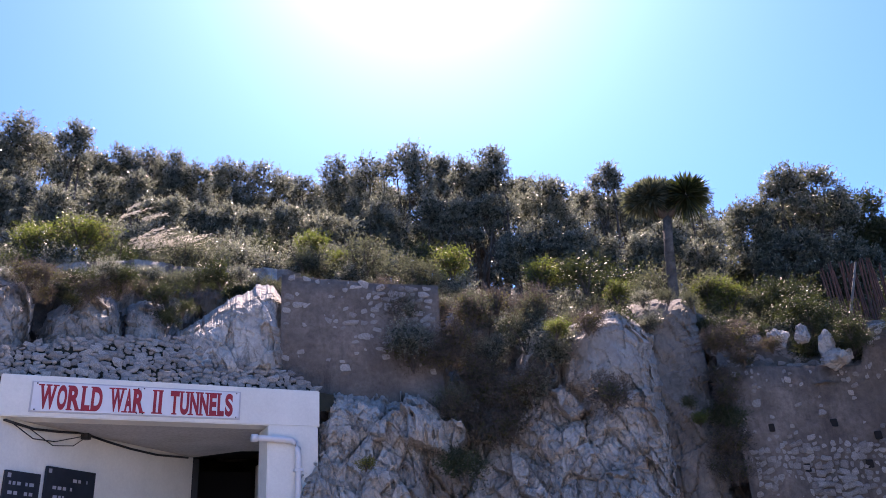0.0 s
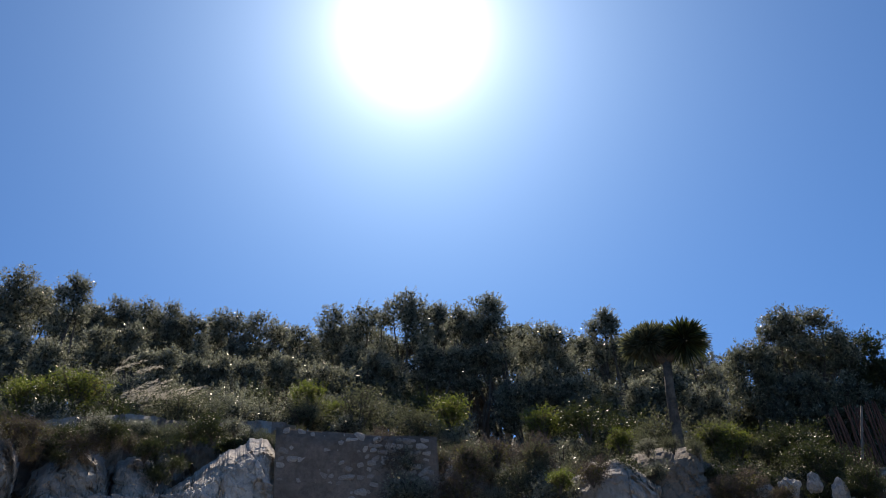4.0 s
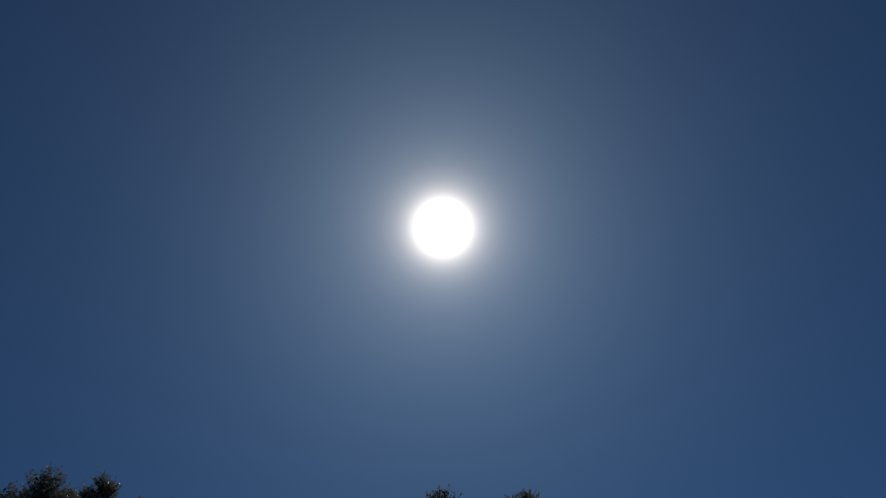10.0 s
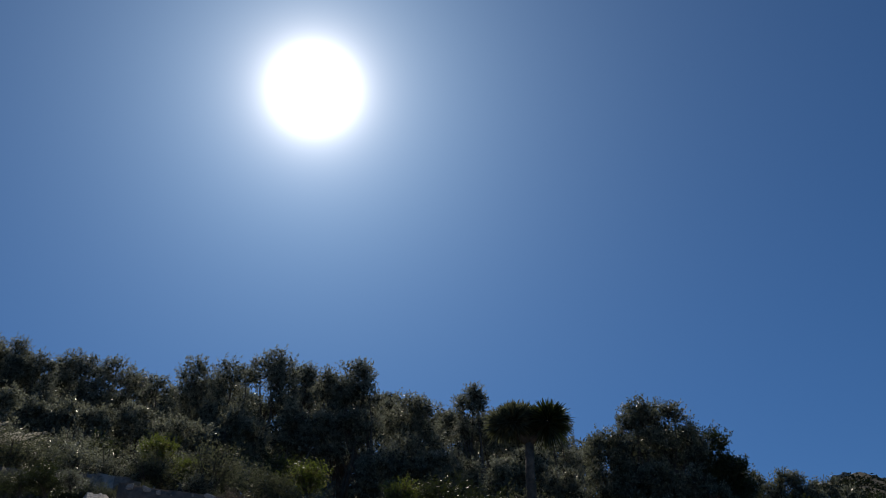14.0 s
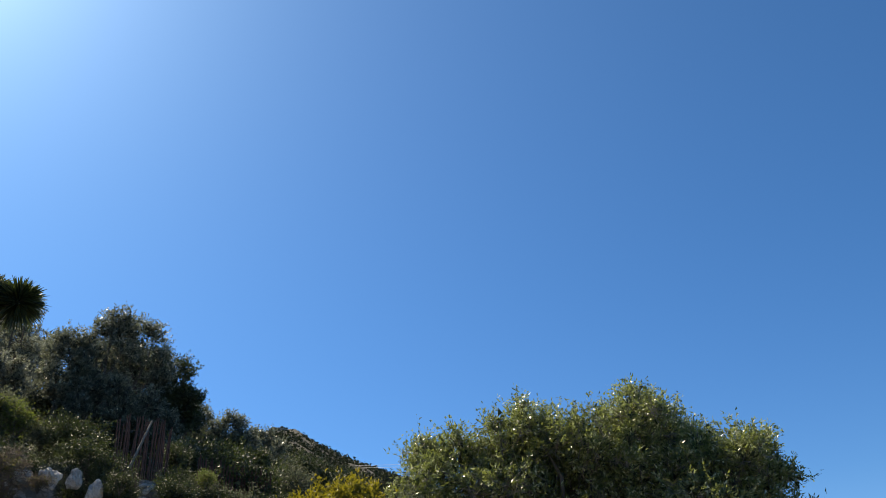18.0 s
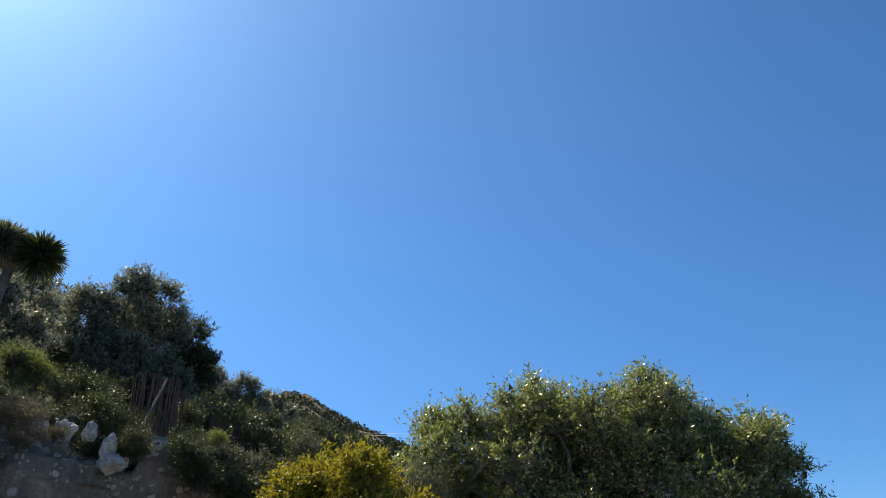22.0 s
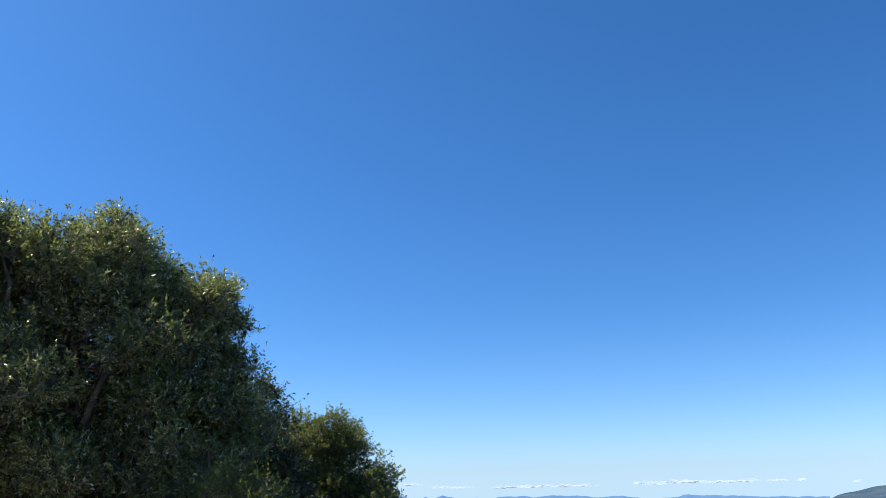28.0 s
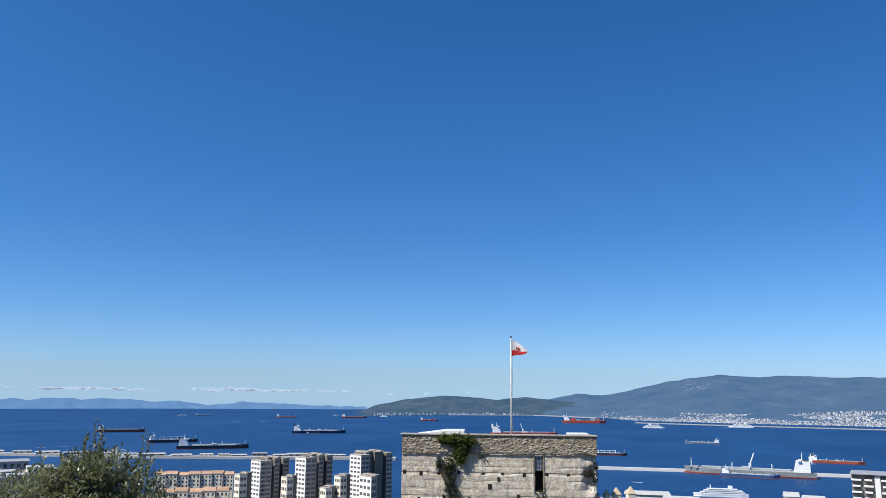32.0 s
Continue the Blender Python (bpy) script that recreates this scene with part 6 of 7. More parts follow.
# lighter concrete tone here, with the sunlight put into the colour
pier("mole", "long pale detached mole of the harbour", [plan_spot(-128.0, 1222), plan_spot(-137, 1228), plan_spot(-147.5, 1262)], 8, SEA + 4, plain("sunlit_concrete", (0.62, 0.6, 0.55), 0.9, scale=0.05))
# sheds and stores along the mole
rnd = random.Random(6)
M_SHED = plain("shed_white", (0.46, 0.46, 0.44), 0.6, scale=0.2)
M_SHED2 = plain("shed_grey", (0.3, 0.31, 0.33), 0.7, scale=0.2)
M_CREAM = plain("cream_wall", (0.84, 0.76, 0.62), 0.85, scale=0.1)
M_GLASS = plain("dark_window", (0.03, 0.035, 0.045), 0.15, spec=0.8)
M_TILE = surface("terracotta_roof", (0.4, 0.235, 0.14), (0.56, 0.37, 0.245), 0.3, 0.85, 0.4, 0.05, 4)


def gabled(name, label, at, turn, w, dp, h, wall, roof, cat="shed", rise=0.25, group="", doors=3):
    t = thing(name, label, cat, at, turn, group)
    part("wall", boxes(((-w / 2, -dp / 2, -4), (w / 2, dp / 2, h))), wall, t)
    bm = bmesh.new()
    e = 0.04 * w
    lo = [bm.verts.new(v) for v in ((-w / 2 - e, -dp / 2 - e, h), (w / 2 + e, -dp / 2 - e, h), (w / 2 + e, dp / 2 + e, h), (-w / 2 - e, dp / 2 + e, h))]
    hi = [bm.verts.new((-w / 2 + dp * 0.3 * (rise > 0.3), 0, h + dp * rise)), bm.verts.new((w / 2 - dp * 0.3 * (rise > 0.3), 0, h + dp * rise))]
    for f in ((0, 1, 5, 4), (2, 3, 4, 5)):
        bm.faces.new([(lo + hi)[i] for i in f])
    bm.faces.new((lo[1], lo[2], hi[1]))
    bm.faces.new((lo[3], lo[0], hi[0]))
    bm.faces.new(lo[::-1])
    bmesh.ops.recalc_face_normals(bm, faces=bm.faces)
    part("roof", bm, roof, t)
    for k in range(doors):
        x = -w / 2 + w * (k + 0.5) / doors
        part("opening", boxes(((x - w * 0.12 / doors * 2, dp / 2, h * 0.25), (x + w * 0.12 / doors * 2, dp / 2 + 0.15, h * 0.7))), M_GLASS, t)
        part("opening", boxes(((x - w * 0.12 / doors * 2, -dp / 2 - 0.15, h * 0.25), (x + w * 0.12 / doors * 2, -dp / 2, h * 0.7))), M_GLASS, t)
    return t


az = -88.5
while az > -113.5:
    d = float(np.interp(-az, [82.5, 89.3, 98, 114.3], [1680, 1530, 1400, 1330]))
    w = rnd.uniform(12, 44)
    p = spot(az, 0, d + rnd.uniform(-6, 6))
    gabled("harbour_shed", "low pale storage shed on the harbour mole", (p.x, p.y, SEA + 4), az + rnd.uniform(-8, 8), w, 11, rnd.uniform(1.6, 3.6), rnd.choice((M_SHED, M_CREAM, M_CREAM, M_SHED2)), rnd.choice((M_SHED, M_SHED2, M_SHED)), "shed", 0.12, "sheds on the mole", 3)
    az -= math.degrees(w / d) + rnd.uniform(0.05, 0.5)

# -- ships --
HULL = {"brown": (0.2, 0.07, 0.05), "dark": (0.035, 0.038, 0.045), "navy": (0.02, 0.04, 0.09), "red": (0.45, 0.07, 0.04), "maroon": (0.22, 0.035, 0.04), "grey": (0.3, 0.3, 0.3), "white": (0.75, 0.75, 0.75),
        "steel": (0.14, 0.2, 0.27), "orange": (0.4, 0.09, 0.04), "pale": (0.3, 0.31, 0.29), "blue": (0.03, 0.1, 0.22)}
WORD = {"brown": "brown-hulled", "dark": "black-hulled", "navy": "navy-hulled", "red": "red-hulled", "maroon": "dark red-hulled", "grey": "grey-hulled", "white": "white", "steel": "steel-blue", "orange": "orange-and-black", "pale": "pale grey", "blue": "blue-hulled"}
NAMES = {"tanker": ("tanker_ship", "tanker"), "bulk": ("cargo_ship", "cargo ship"), "crane": ("bulk_carrier", "bulk carrier with deck cranes"), "box": ("container_ship", "container ship"), "ferry": ("ferry", "ferry")}
M_HULL = {k: plain("hull_" + k, v, 0.45, contrast=0.15, scale=0.06) for k, v in HULL.items()}
M_BOOT = plain("antifouling", (0.26, 0.05, 0.035), 0.7, scale=0.1)
M_SHIP = plain("ship_white", (0.78, 0.78, 0.76), 0.4, contrast=0.06, scale=0.2)
M_DECK = plain("deck_paint", (0.22, 0.12, 0.09), 0.7, scale=0.1)
M_DECKG = plain("deck_grey", (0.36, 0.38, 0.38), 0.7, scale=0.1)
M_BUFF = plain("buff_paint", (0.55, 0.45, 0.28), 0.5)


def hull_loft(L, B, z0, z1, flare=1.0):
    bm = bmesh.new()
    rings = []
    for k in range(15):
        u = k / 14
        x = -L / 2 + L * u
        half = B / 2 * min(1.0, 0.78 + 1.6 * u) * (1 if u < 0.8 else max(0.03, 1 - ((u - 0.8) / 0.2) ** 2))
        sheer = 0.25 * (z1 - z0) * max(0, (u - 0.72) / 0.28) ** 1.5 * (1 if flare else 0)
        xb = x - (0.02 * L * (u > 0.9)) * flare
        rings.append([bm.verts.new((xb, -half * 0.9, z0)), bm.verts.new((x, -half, z1 + sheer)), bm.verts.new((x, half, z1 + sheer)), bm.verts.new((xb, half * 0.9, z0))])
    for a, b in zip(rings, rings[1:]):
        for i in range(4):
            bm.faces.new((a[i], a[(i + 1) % 4], b[(i + 1) % 4], b[i]))
    bm.faces.new(rings[0][::-1])
    bm.faces.new(rings[-1])
    bmesh.ops.recalc_face_normals(bm, faces=bm.faces)
    return bm


ship_rnd = random.Random(17)


def ship(az, d, L, kind, colour, flip=0, turn=None):
    c = spot(az, 0, d)
    # local +x is the bow; seen from the lookout the bow points to the right unless flipped
    heading = az + (180 if flip else 0) + (ship_rnd.uniform(-16, 16) if turn is None else turn)
    name, word_ = NAMES[kind]
    t = thing(name, "%s %s lying in the blue bay" % (WORD[colour], word_), "ship", (c.x, c.y, SEA), heading, "ships in the bay")
    B, H = L * 0.15, L * (0.047 if kind == "tanker" else 0.055)
    part("hull", hull_loft(L, B, L * 0.012, H), M_HULL[colour], t)
    part("waterline_band", hull_loft(L * 0.995, B * 0.96, -2, L * 0.012, 0), M_BOOT if colour in ("pale", "dark", "brown", "blue", "orange") else M_HULL[colour], t)
    if kind == "ferry":
        for k, (a, b, z) in enumerate(((-0.44, 0.36, 0.035), (-0.4, 0.3, 0.03), (-0.3, 0.24, 0.03))):
            z0 = H + k * L * 0.032
            part("deck_tier", boxes(((L * a, -B * 0.45, z0), (L * b, B * 0.45, z0 + L * 0.03)), bevel=L * 0.004), M_SHIP, t)
            part("window_strip", boxes(((L * a * 0.97, -B * 0.455, z0 + L * 0.012), (L * b * 0.97, -B * 0.452, z0 + L * 0.021))), M_GLASS, t)
            part("window_strip", boxes(((L * a * 0.97, B * 0.452, z0 + L * 0.012), (L * b * 0.97, B * 0.455, z0 + L * 0.021))), M_GLASS, t)
        part("funnel", boxes(((-L * 0.22, -B * 0.12, H + L * 0.09), (-L * 0.14, B * 0.12, H + L * 0.15)), bevel=L * 0.006), M_SHIP, t)
        part("mast", boxes(((L * 0.17, -B * 0.03, H + L * 0.09), (L * 0.185, B * 0.03, H + L * 0.16))), M_SHIP, t)
        return t
    part("deck", boxes(((-L * 0.47, -B * 0.44, H - 0.3), (L * 0.4, B * 0.44, H + 0.25))), M_DECK if colour in ("red", "maroon", "brown", "orange") else M_DECKG, t)
    # deckhouse aft, in tiers
    for k in range(4):
        s = 1 - 0.03 * k
        part("deckhouse_tier", boxes(((-L * 0.46, -B * 0.42 * s, H + k * L * 0.021), (-L * (0.34 + 0.005 * k), B * 0.42 * s, H + (k + 1) * L * 0.021)), bevel=L * 0.002), M_SHIP, t)
    for side in (-1, 1):
        part("window_strip", boxes(((-L * 0.45, side * B * 0.295, H + L * 0.082), (-L * 0.385, side * B * 0.3, H + L * 0.09))), M_GLASS, t)
    part("bridge_wing", boxes(((-L * 0.395, -B * 0.5, H + L * 0.084), (-L * 0.37, B * 0.5, H + L * 0.092))), M_SHIP, t)
    part("funnel", boxes(((-L * 0.475, -B * 0.12, H + L * 0.06), (-L * 0.45, B * 0.12, H + L * 0.12)), bevel=L * 0.004), M_BUFF if colour == "orange" else M_SHIP if colour == "pale" else (M_SHIP if colour == "red" else M_HULL[colour]), t)
    bm = bmesh.new()
    tube(bm, [(-L * 0.4, 0, H + L * 0.09), (-L * 0.4, 0, H + L * 0.15)], [L * 0.004, L * 0.002], 5)
    part("radar_mast", bm, M_SHIP, t)
    bm = bmesh.new()
    tube(bm, [(L * 0.44, 0, H), (L * 0.44, 0, H + L * 0.08)], [L * 0.004, L * 0.002], 5)
    part("foremast", bm, M_SHIP, t)
    part("forecastle", boxes(((L * 0.38, -B * 0.3, H), (L * 0.45, B * 0.3, H + L * 0.012)), bevel=L * 0.002), M_HULL[colour], t)
    if kind == "tanker":
        for k in range(3):
            bm = bmesh.new()
            tube(bm, [(-L * 0.32, B * (k - 1) * 0.12, H + L * 0.012), (L * 0.36, B * (k - 1) * 0.12, H + L * 0.012)], L * 0.0035, 5)
            part("deck_pipe", bm, M_DECKG, t)
        part("manifold", boxes(((-L * 0.02, -B * 0.42, H), (L * 0.05, B * 0.42, H + L * 0.022)), bevel=L * 0.002), M_DECKG, t)
        for x in (-0.01, 0.12, -0.18):
            bm = bmesh.new()
            tube(bm, [(L * x, 0, H), (L * x, 0, H + L * 0.05)], L * 0.004, 5)
            part("post", bm, M_SHIP, t)
        if L > 160:
            bm = bmesh.new()
            tube(bm, [(-L * 0.02, 0, H), (-L * 0.02, 0, H + L * 0.05), (-L * 0.05, 0, H + L * 0.13)], L * 0.006, 5)
            part("crane_jib", bm, M_SHIP, t)
    elif kind == "box":
        for k in range(6):
            x = -0.3 + k * 0.11
            part("container_stack", boxes(((L * x, -B * 0.42, H), (L * (x + 0.1), B * 0.42, H + L * ship_rnd.choice((0.02, 0.035, 0.05))))), ship_rnd.choice((M_SHIP, M_DECK, M_HULL["steel"], M_HULL["red"], M_SHED2)), t)
    else:
        for k in range(5):
            x = -0.3 + k * 0.135
            part("hatch", boxes(((L * x, -B * 0.3, H), (L * (x + 0.1), B * 0.3, H + L * 0.013)), bevel=L * 0.002), M_DECKG, t)
            if kind == "crane" and k < 4:
                xx = L * (x + 0.118)
                part("crane_post", boxes(((xx - L * 0.007, -B * 0.06, H), (xx + L * 0.007, B * 0.06, H + L * 0.07))), M_SHIP, t)
                part("crane_jib", boxes(((xx - L * 0.1, -B * 0.03, H + L * 0.05), (xx, B * 0.03, H + L * 0.06))), M_SHIP, t)
    return t


ship(-95.9, 2229, 116, "bulk", "brown")
ship(-99.2, 1795, 102, "crane", "dark")
ship(-101.8, 1599, 133, "tanker", "dark", 0, 3)
ship(-108.9, 2128, 140, "tanker", "navy", 0, 4)
ship(-108.5, 2085, 36, "bulk", "steel", 0, 5)
ship(-106.6, 3314, 80, "tanker", "red", 0, 0)
ship(-111.3, 3280, 103, "bulk", "maroon", 0, 0)
ship(-110.1, 3500, 32, "ferry", "white")
ship(-113.4, 3440, 36, "ferry", "white")
ship(-116.6, 3031, 67, "box", "red")
ship(-99.7, 3441, 39, "ferry", "white")
ship(-101.0, 3510, 60, "bulk", "grey")
ship(-123.3, 2069, 173, "tanker", "red", 0, 2)
ship(-127.5, 2995, 158, "box", "red", 0, 0)
ship(-132.2, 2669, 68, "ferry", "white", 0, 0)
ship(-137.8, 2860, 78, "ferry", "white", 1, 0)
ship(-135.3, 1899, 76, "tanker", "steel", 1, 0)
ship(-143.4, 1480, 84, "tanker", "orange", 0, -4)
ship(-138.1, 1205, 172, "tanker", "pale", 1, -5)
ship(-138.2, 1180, 77, "bulk", "blue", 0, -6)
ship(-128.95, 1492, 74, "crane", "dark", 0, 0)
ship(-87.45, 2306, 75, "crane", "pale", 0, 0)
ship(-95.8, 1500, 44, "ferry", "white", 0, 0)
# low clouds over the far coast: soft broken banks
# hazy() also gives the puffs a faint glow, painted in for scattered light
m_cloud = hazy("cloud_white", (0.7, 0.7, 0.7), (0.78, 0.78, 0.78), (0.62, 0.74, 0.9), 0.22, 0.01)
n, l = m_cloud.node_tree.nodes, m_cloud.node_tree.links
thin = n.new("ShaderNodeBsdfTransparent")
veil = n.new("ShaderNodeMixShader")
wisp = noise_tex(n, l, 0.03, 6, 0.7)
r = ramp(n, [(0.35, (0.97, 0.97, 0.97)), (0.75, (0.78, 0.78, 0.78))])
l.new(wisp.outputs["Fac"], r.inputs["Fac"])
l.new(r.outputs[0], veil.inputs[0])
l.new(n["Principled BSDF"].outputs[0], veil.inputs[1])
l.new(thin.outputs[0], veil.inputs[2])
l.new(veil.outputs[0], n["Material Output"].inputs["Surface"])
rnd = random.Random(2)
banks = [(-83.2, 0.3, 0.9, 26), (-84.8, 0.25, 0.6, 24), (-86.9, 0.02, 0.9, 20), (-88.6, 0.0, 0.7, 14), (-109.4, -0.12, 0.45, 18), (-110.7, -0.12, 0.3, 10), (-113.9, -0.3, 0.2, 7), (-116.4, -0.26, 0.2, 7), (-119.5, -0.1, 0.2, 5)]
for az0, az1, n_ in ((-90.2, -97.3, 9), (-100.4, -107.8, 10)):
    banks += [(az0 + (az1 - az0) * (k + rnd.uniform(0.1, 0.9)) / n_, -0.1 + rnd.gauss(0, 0.04), rnd.uniform(0.3, 0.8), rnd.randrange(12, 28)) for k in range(n_)]
for az, el, wide, n_ in banks:
    cloud = bmesh.new()
    for _ in range(n_):
        c = spot(az + rnd.gauss(0, 0.55) * wide, el - 0.05 + abs(rnd.gauss(0, 0.07)), 4880 + rnd.uniform(-40, 15))
        r_ = rnd.uniform(6, 15) * (0.6 + 0.4 * wide)
        q = bmesh.ops.create_icosphere(cloud, subdivisions=2, radius=1)
        for v in q["verts"]:
            m = v.co.copy()
            v.co = c + Vector((m.x * r_ * 1.7, m.y * r_ * 1.7, max(m.z, -0.3) * r_ * 0.5)) * (1 + 0.25 * noise.noise(m * 2 + c * 0.01))
    tagged(part("cloud_bank", cloud, m_cloud, None, smooth=True), "small broken white cloud low over the far coast", "clouds", kind="stuff")
# white wakes and small craft
m_foam = plain("white_foam", (0.55, 0.6, 0.64), 0.7, contrast=0.3, scale=0.3)
for az, d, L in ((-103.2, 2900, 22), (-105.0, 2850, 20), (-94.6, 1980, 14), (-92.4, 1700, 22), (-91.2, 1690, 14), (-130.9, 1060, 12), (-137.1, 2850, 46), (-112.4, 2450, 6), (-111.5, 2700, 6), (-108.0, 2250, 20)):
    c = spot(az, 0, d)
    bm = bmesh.new()
    for k in range(7):
        u = k / 6
        a, b = L * (u - 0.5), L * (u - 0.5 + 0.19)
        box(bm, (a, -0.9 + 0.5 * math.sin(9 * u), 0.05), (b, 0.9 + 0.5 * math.sin(7 * u), 0.45), 0.1)
    ob = solid("boat_wake", bm, m_foam, "white foaming wake of a small boat on the bay", "wake", "stuff")
    ob.matrix_basis = pose(c.x, c.y, SEA, 0, 0, az + 4)

# ---- the old tower, the town and the port ----
TA, TB = spot(-114.71, -3.02, 80), spot(-128.29, -3.0, 80.3)
TW = (Vector((TB.x, TB.y)) - Vector((TA.x, TA.y))).length
t_turn = math.degrees(math.atan2(TB.y - TA.y, TB.x - TA.x))
tower = thing("stone_tower", "square medieval stone tower with worn pale plaster and ivy", "tower", TA, t_turn)
# local x runs along the front to the right, y away, z up from the parapet's foot
M_TOWER = surface("worn_lime_plaster", (0.62, 0.52, 0.39), (0.95, 0.88, 0.73), 1.6, 0.95, 0.6, 0.05, 9, stain=(0.5, 0.42, 0.31), spread=0.0)
M_TOWER = streaked(streaked(M_TOWER, 1.1, (0.3, 0.235, 0.165), 0.6), 3.2, (0.2, 0.165, 0.125), 0.5)
M_TSTONE = surface("tower_rubble", (0.22, 0.17, 0.115), (0.5, 0.42, 0.31), 1.5, 0.95, 0.9, 0.08, 5, spread=0.0)
M_TLIGHT = surface("tower_stone", (0.36, 0.32, 0.25), (0.56, 0.51, 0.42), 2, 0.92, 0.5, 0.03, 8, spread=0.25)
nx, nz = 160, 120
hole = [(TW * 0.683, TW * 0.727, -5.3, -1.85)]   # the window slit


def face_depth(x, z):
    """How far the weathered face stands back."""
    p = Vector((x, 0.0, z))
    d = noise.fractal(p * 0.6, 0.8, 2.1, 6) * 0.035
    if -1.9 < z:
        d -= 0.1 + 0.05 * noise.noise(p * 3)
    for zz in (-2.55, -3.1, -3.7, -4.4, -5.15, -5.9, -6.6, -7.4):
        d += (0.06 if zz in (-3.7, -5.9) else 0.05 * max(0.0, noise.noise(Vector((x * 0.5, 9, zz * 3))) + 0.35)) * math.exp(-((z - zz - 0.12 * noise.noise(Vector((x * 0.7, 0, zz)))) / 0.09) ** 2)
    # the broken corner
    d += 0.9 * max(0, 1 - (TW - x) / 1.6) * max(0.0, noise.noise(p * 0.8) + 0.45) * (1 if z < -1.7 else 0)
    return d


sheet = np.zeros((nz, nx, 3))
for i in range(nz):
    for j in range(nx):
        x, z = TW * j / (nx - 1), -20 + 20 * (i / (nz - 1)) ** 0.6
        sheet[i, j] = (x, face_depth(x, z), z)
me = grid_mesh("front_wall", sheet)
bm = bmesh.new()
bm.from_mesh(me)
bmesh.ops.delete(bm, geom=[f for f in bm.faces if any(a < f.calc_center_median().x < b and c < f.calc_center_median().z < d for a, b, c, d in hole)], context="FACES")
part("front_wall", bm, M_TOWER, tower)
part("inner_core", boxes(((0.1, 1.2, -22), (TW * 0.66, 16, -1.3)), ((TW * 0.75, 1.2, -22), (TW - 1.2, 16, -1.3)), ((TW * 0.66, 2.2, -22), (TW * 0.75, 16, -1.3))), M_TOWER, tower)
part("side_wall", boxes(((-0.02, 0.2, -22), (0.1, 16, -1.2))), M_TOWER, tower)
part("side_wall", boxes(((TW - 1.2, 0.9, -22), (TW - 0.25, 16, -1.7))), M_TSTONE, tower)
# rubble parapet with its coping
par = np.zeros((14, 100, 3))
for i in range(14):
    for j in range(100):
        x, z = TW * j / 99, -1.75 + 1.7 * i / 13
        lower = 0.25 * noise.noise(Vector((x * 0.6, 3, 1)))
        par[i, j] = (x, -0.16 + 0.05 * noise.noise(Vector((x * 4, 0, z * 4))), z + (lower if i == 0 else 0))
bm = bmesh.new()
bm.from_mesh(grid_mesh("parapet", par))
part("parapet", bm, M_TSTONE, tower)
part("coping", boxes(((-0.15, -0.28, -0.06), (TW + 0.1, 0.7, 0.07)), bevel=0.03), surface("coping_stone", (0.34, 0.31, 0.26), (0.5, 0.47, 0.4), 1, 0.9, 0.5, 0.03, 8), tower)
part("parapet_return", boxes(((TW - 0.35, -0.1, -1.75), (TW + 0.02, 5, -0.07))), M_TSTONE, tower)
rnd = random.Random(3)
small = [rock_mesh("parapet_stone", 700 + i, (1, 0.6, 0.62), 2, 9, 0.0, False, 0.5) for i in range(5)]
for me in small:
    me.materials.append(M_TLIGHT)
for k in range(290):
    ob = new("parapet_stone", rnd.choice(small))
    ob.parent = tower
    s = rnd.uniform(0.09, 0.17)
    ob.matrix_basis = Matrix.Translation((rnd.uniform(0.2, TW - 0.2), -0.17, rnd.uniform(-1.65, -0.12))) @ pose(0, 0, 0, 0, rnd.uniform(-15, 15), 0) @ Matrix.Diagonal((s * rnd.uniform(0.9, 1.5), s * 0.6, s, 1))
# put-log holes: near-black blocks that paint the shade of their depth
M_DEEP = plain("hole_shade", (0.025, 0.022, 0.018), 1.0)
for x, z, s in [(0.1, -3.75, 1), (0.19, -3.7, 0.9), (0.42, -3.7, 1.1), (0.52, -3.72, 1.1), (0.63, -3.75, 1), (0.745, -3.75, 1.1), (0.855, -3.75, 1.1), (0.015, -3.6, 1), (0.22, -6.0, 1), (0.35, -6.1, 0.9), (0.09, -6.15, 0.9), (0.295, -3.6, 0.9), (0.5, -4.2, 0.9), (0.455, -4.9, 1.2), (0.6, -5.8, 1)]:
    bm = bmesh.new()
    d = face_depth(TW * x, z)
    box(bm, (TW * x - 0.16 * s, d - 0.04, z - 0.22 * s), (TW * x + 0.16 * s, d + 0.3, z + 0.22 * s), 0.05)
    part("hole", bm, M_DEEP, tower)
part("hole", boxes(((TW * 0.93, face_depth(TW * 0.93, -3.4) - 0.08, -3.8), (TW * 0.968, 1.0, -3.2)), bevel=0.1), M_DEEP, tower)
# arched window slit with a grille
part("window_jamb", boxes(((TW * 0.677, -0.05, -5.4), (TW * 0.683, 1.0, -1.8)), ((TW * 0.727, -0.05, -5.4), (TW * 0.733, 1.0, -1.8))), M_TSTONE, tower)
# slit back in the same near-black, painting its inner shade
part("window_back", boxes(((TW * 0.683, 0.9, -5.3), (TW * 0.727, 1.0, -3.4))), M_DEEP, tower)
part("window_light", boxes(((TW * 0.684, 0.12, -3.35), (TW * 0.726, 0.16, -1.95))), plain("pale_pane", (0.8, 0.82, 0.85), 0.4), tower)
M_IRON = plain("iron_bar", (0.06, 0.06, 0.065), 0.6, 0.7)
for k in range(3):
    x = TW * (0.69 + 0.014 * k)
    part("window_bar", boxes(((x, 0.03, -3.35), (x + 0.05, 0.08, -1.9))), M_IRON, tower)
for k in range(4):
    part("window_bar", boxes(((TW * 0.683, 0.02, -3.3 + 0.36 * k), (TW * 0.727, 0.07, -3.25 + 0.36 * k))), M_IRON, tower)
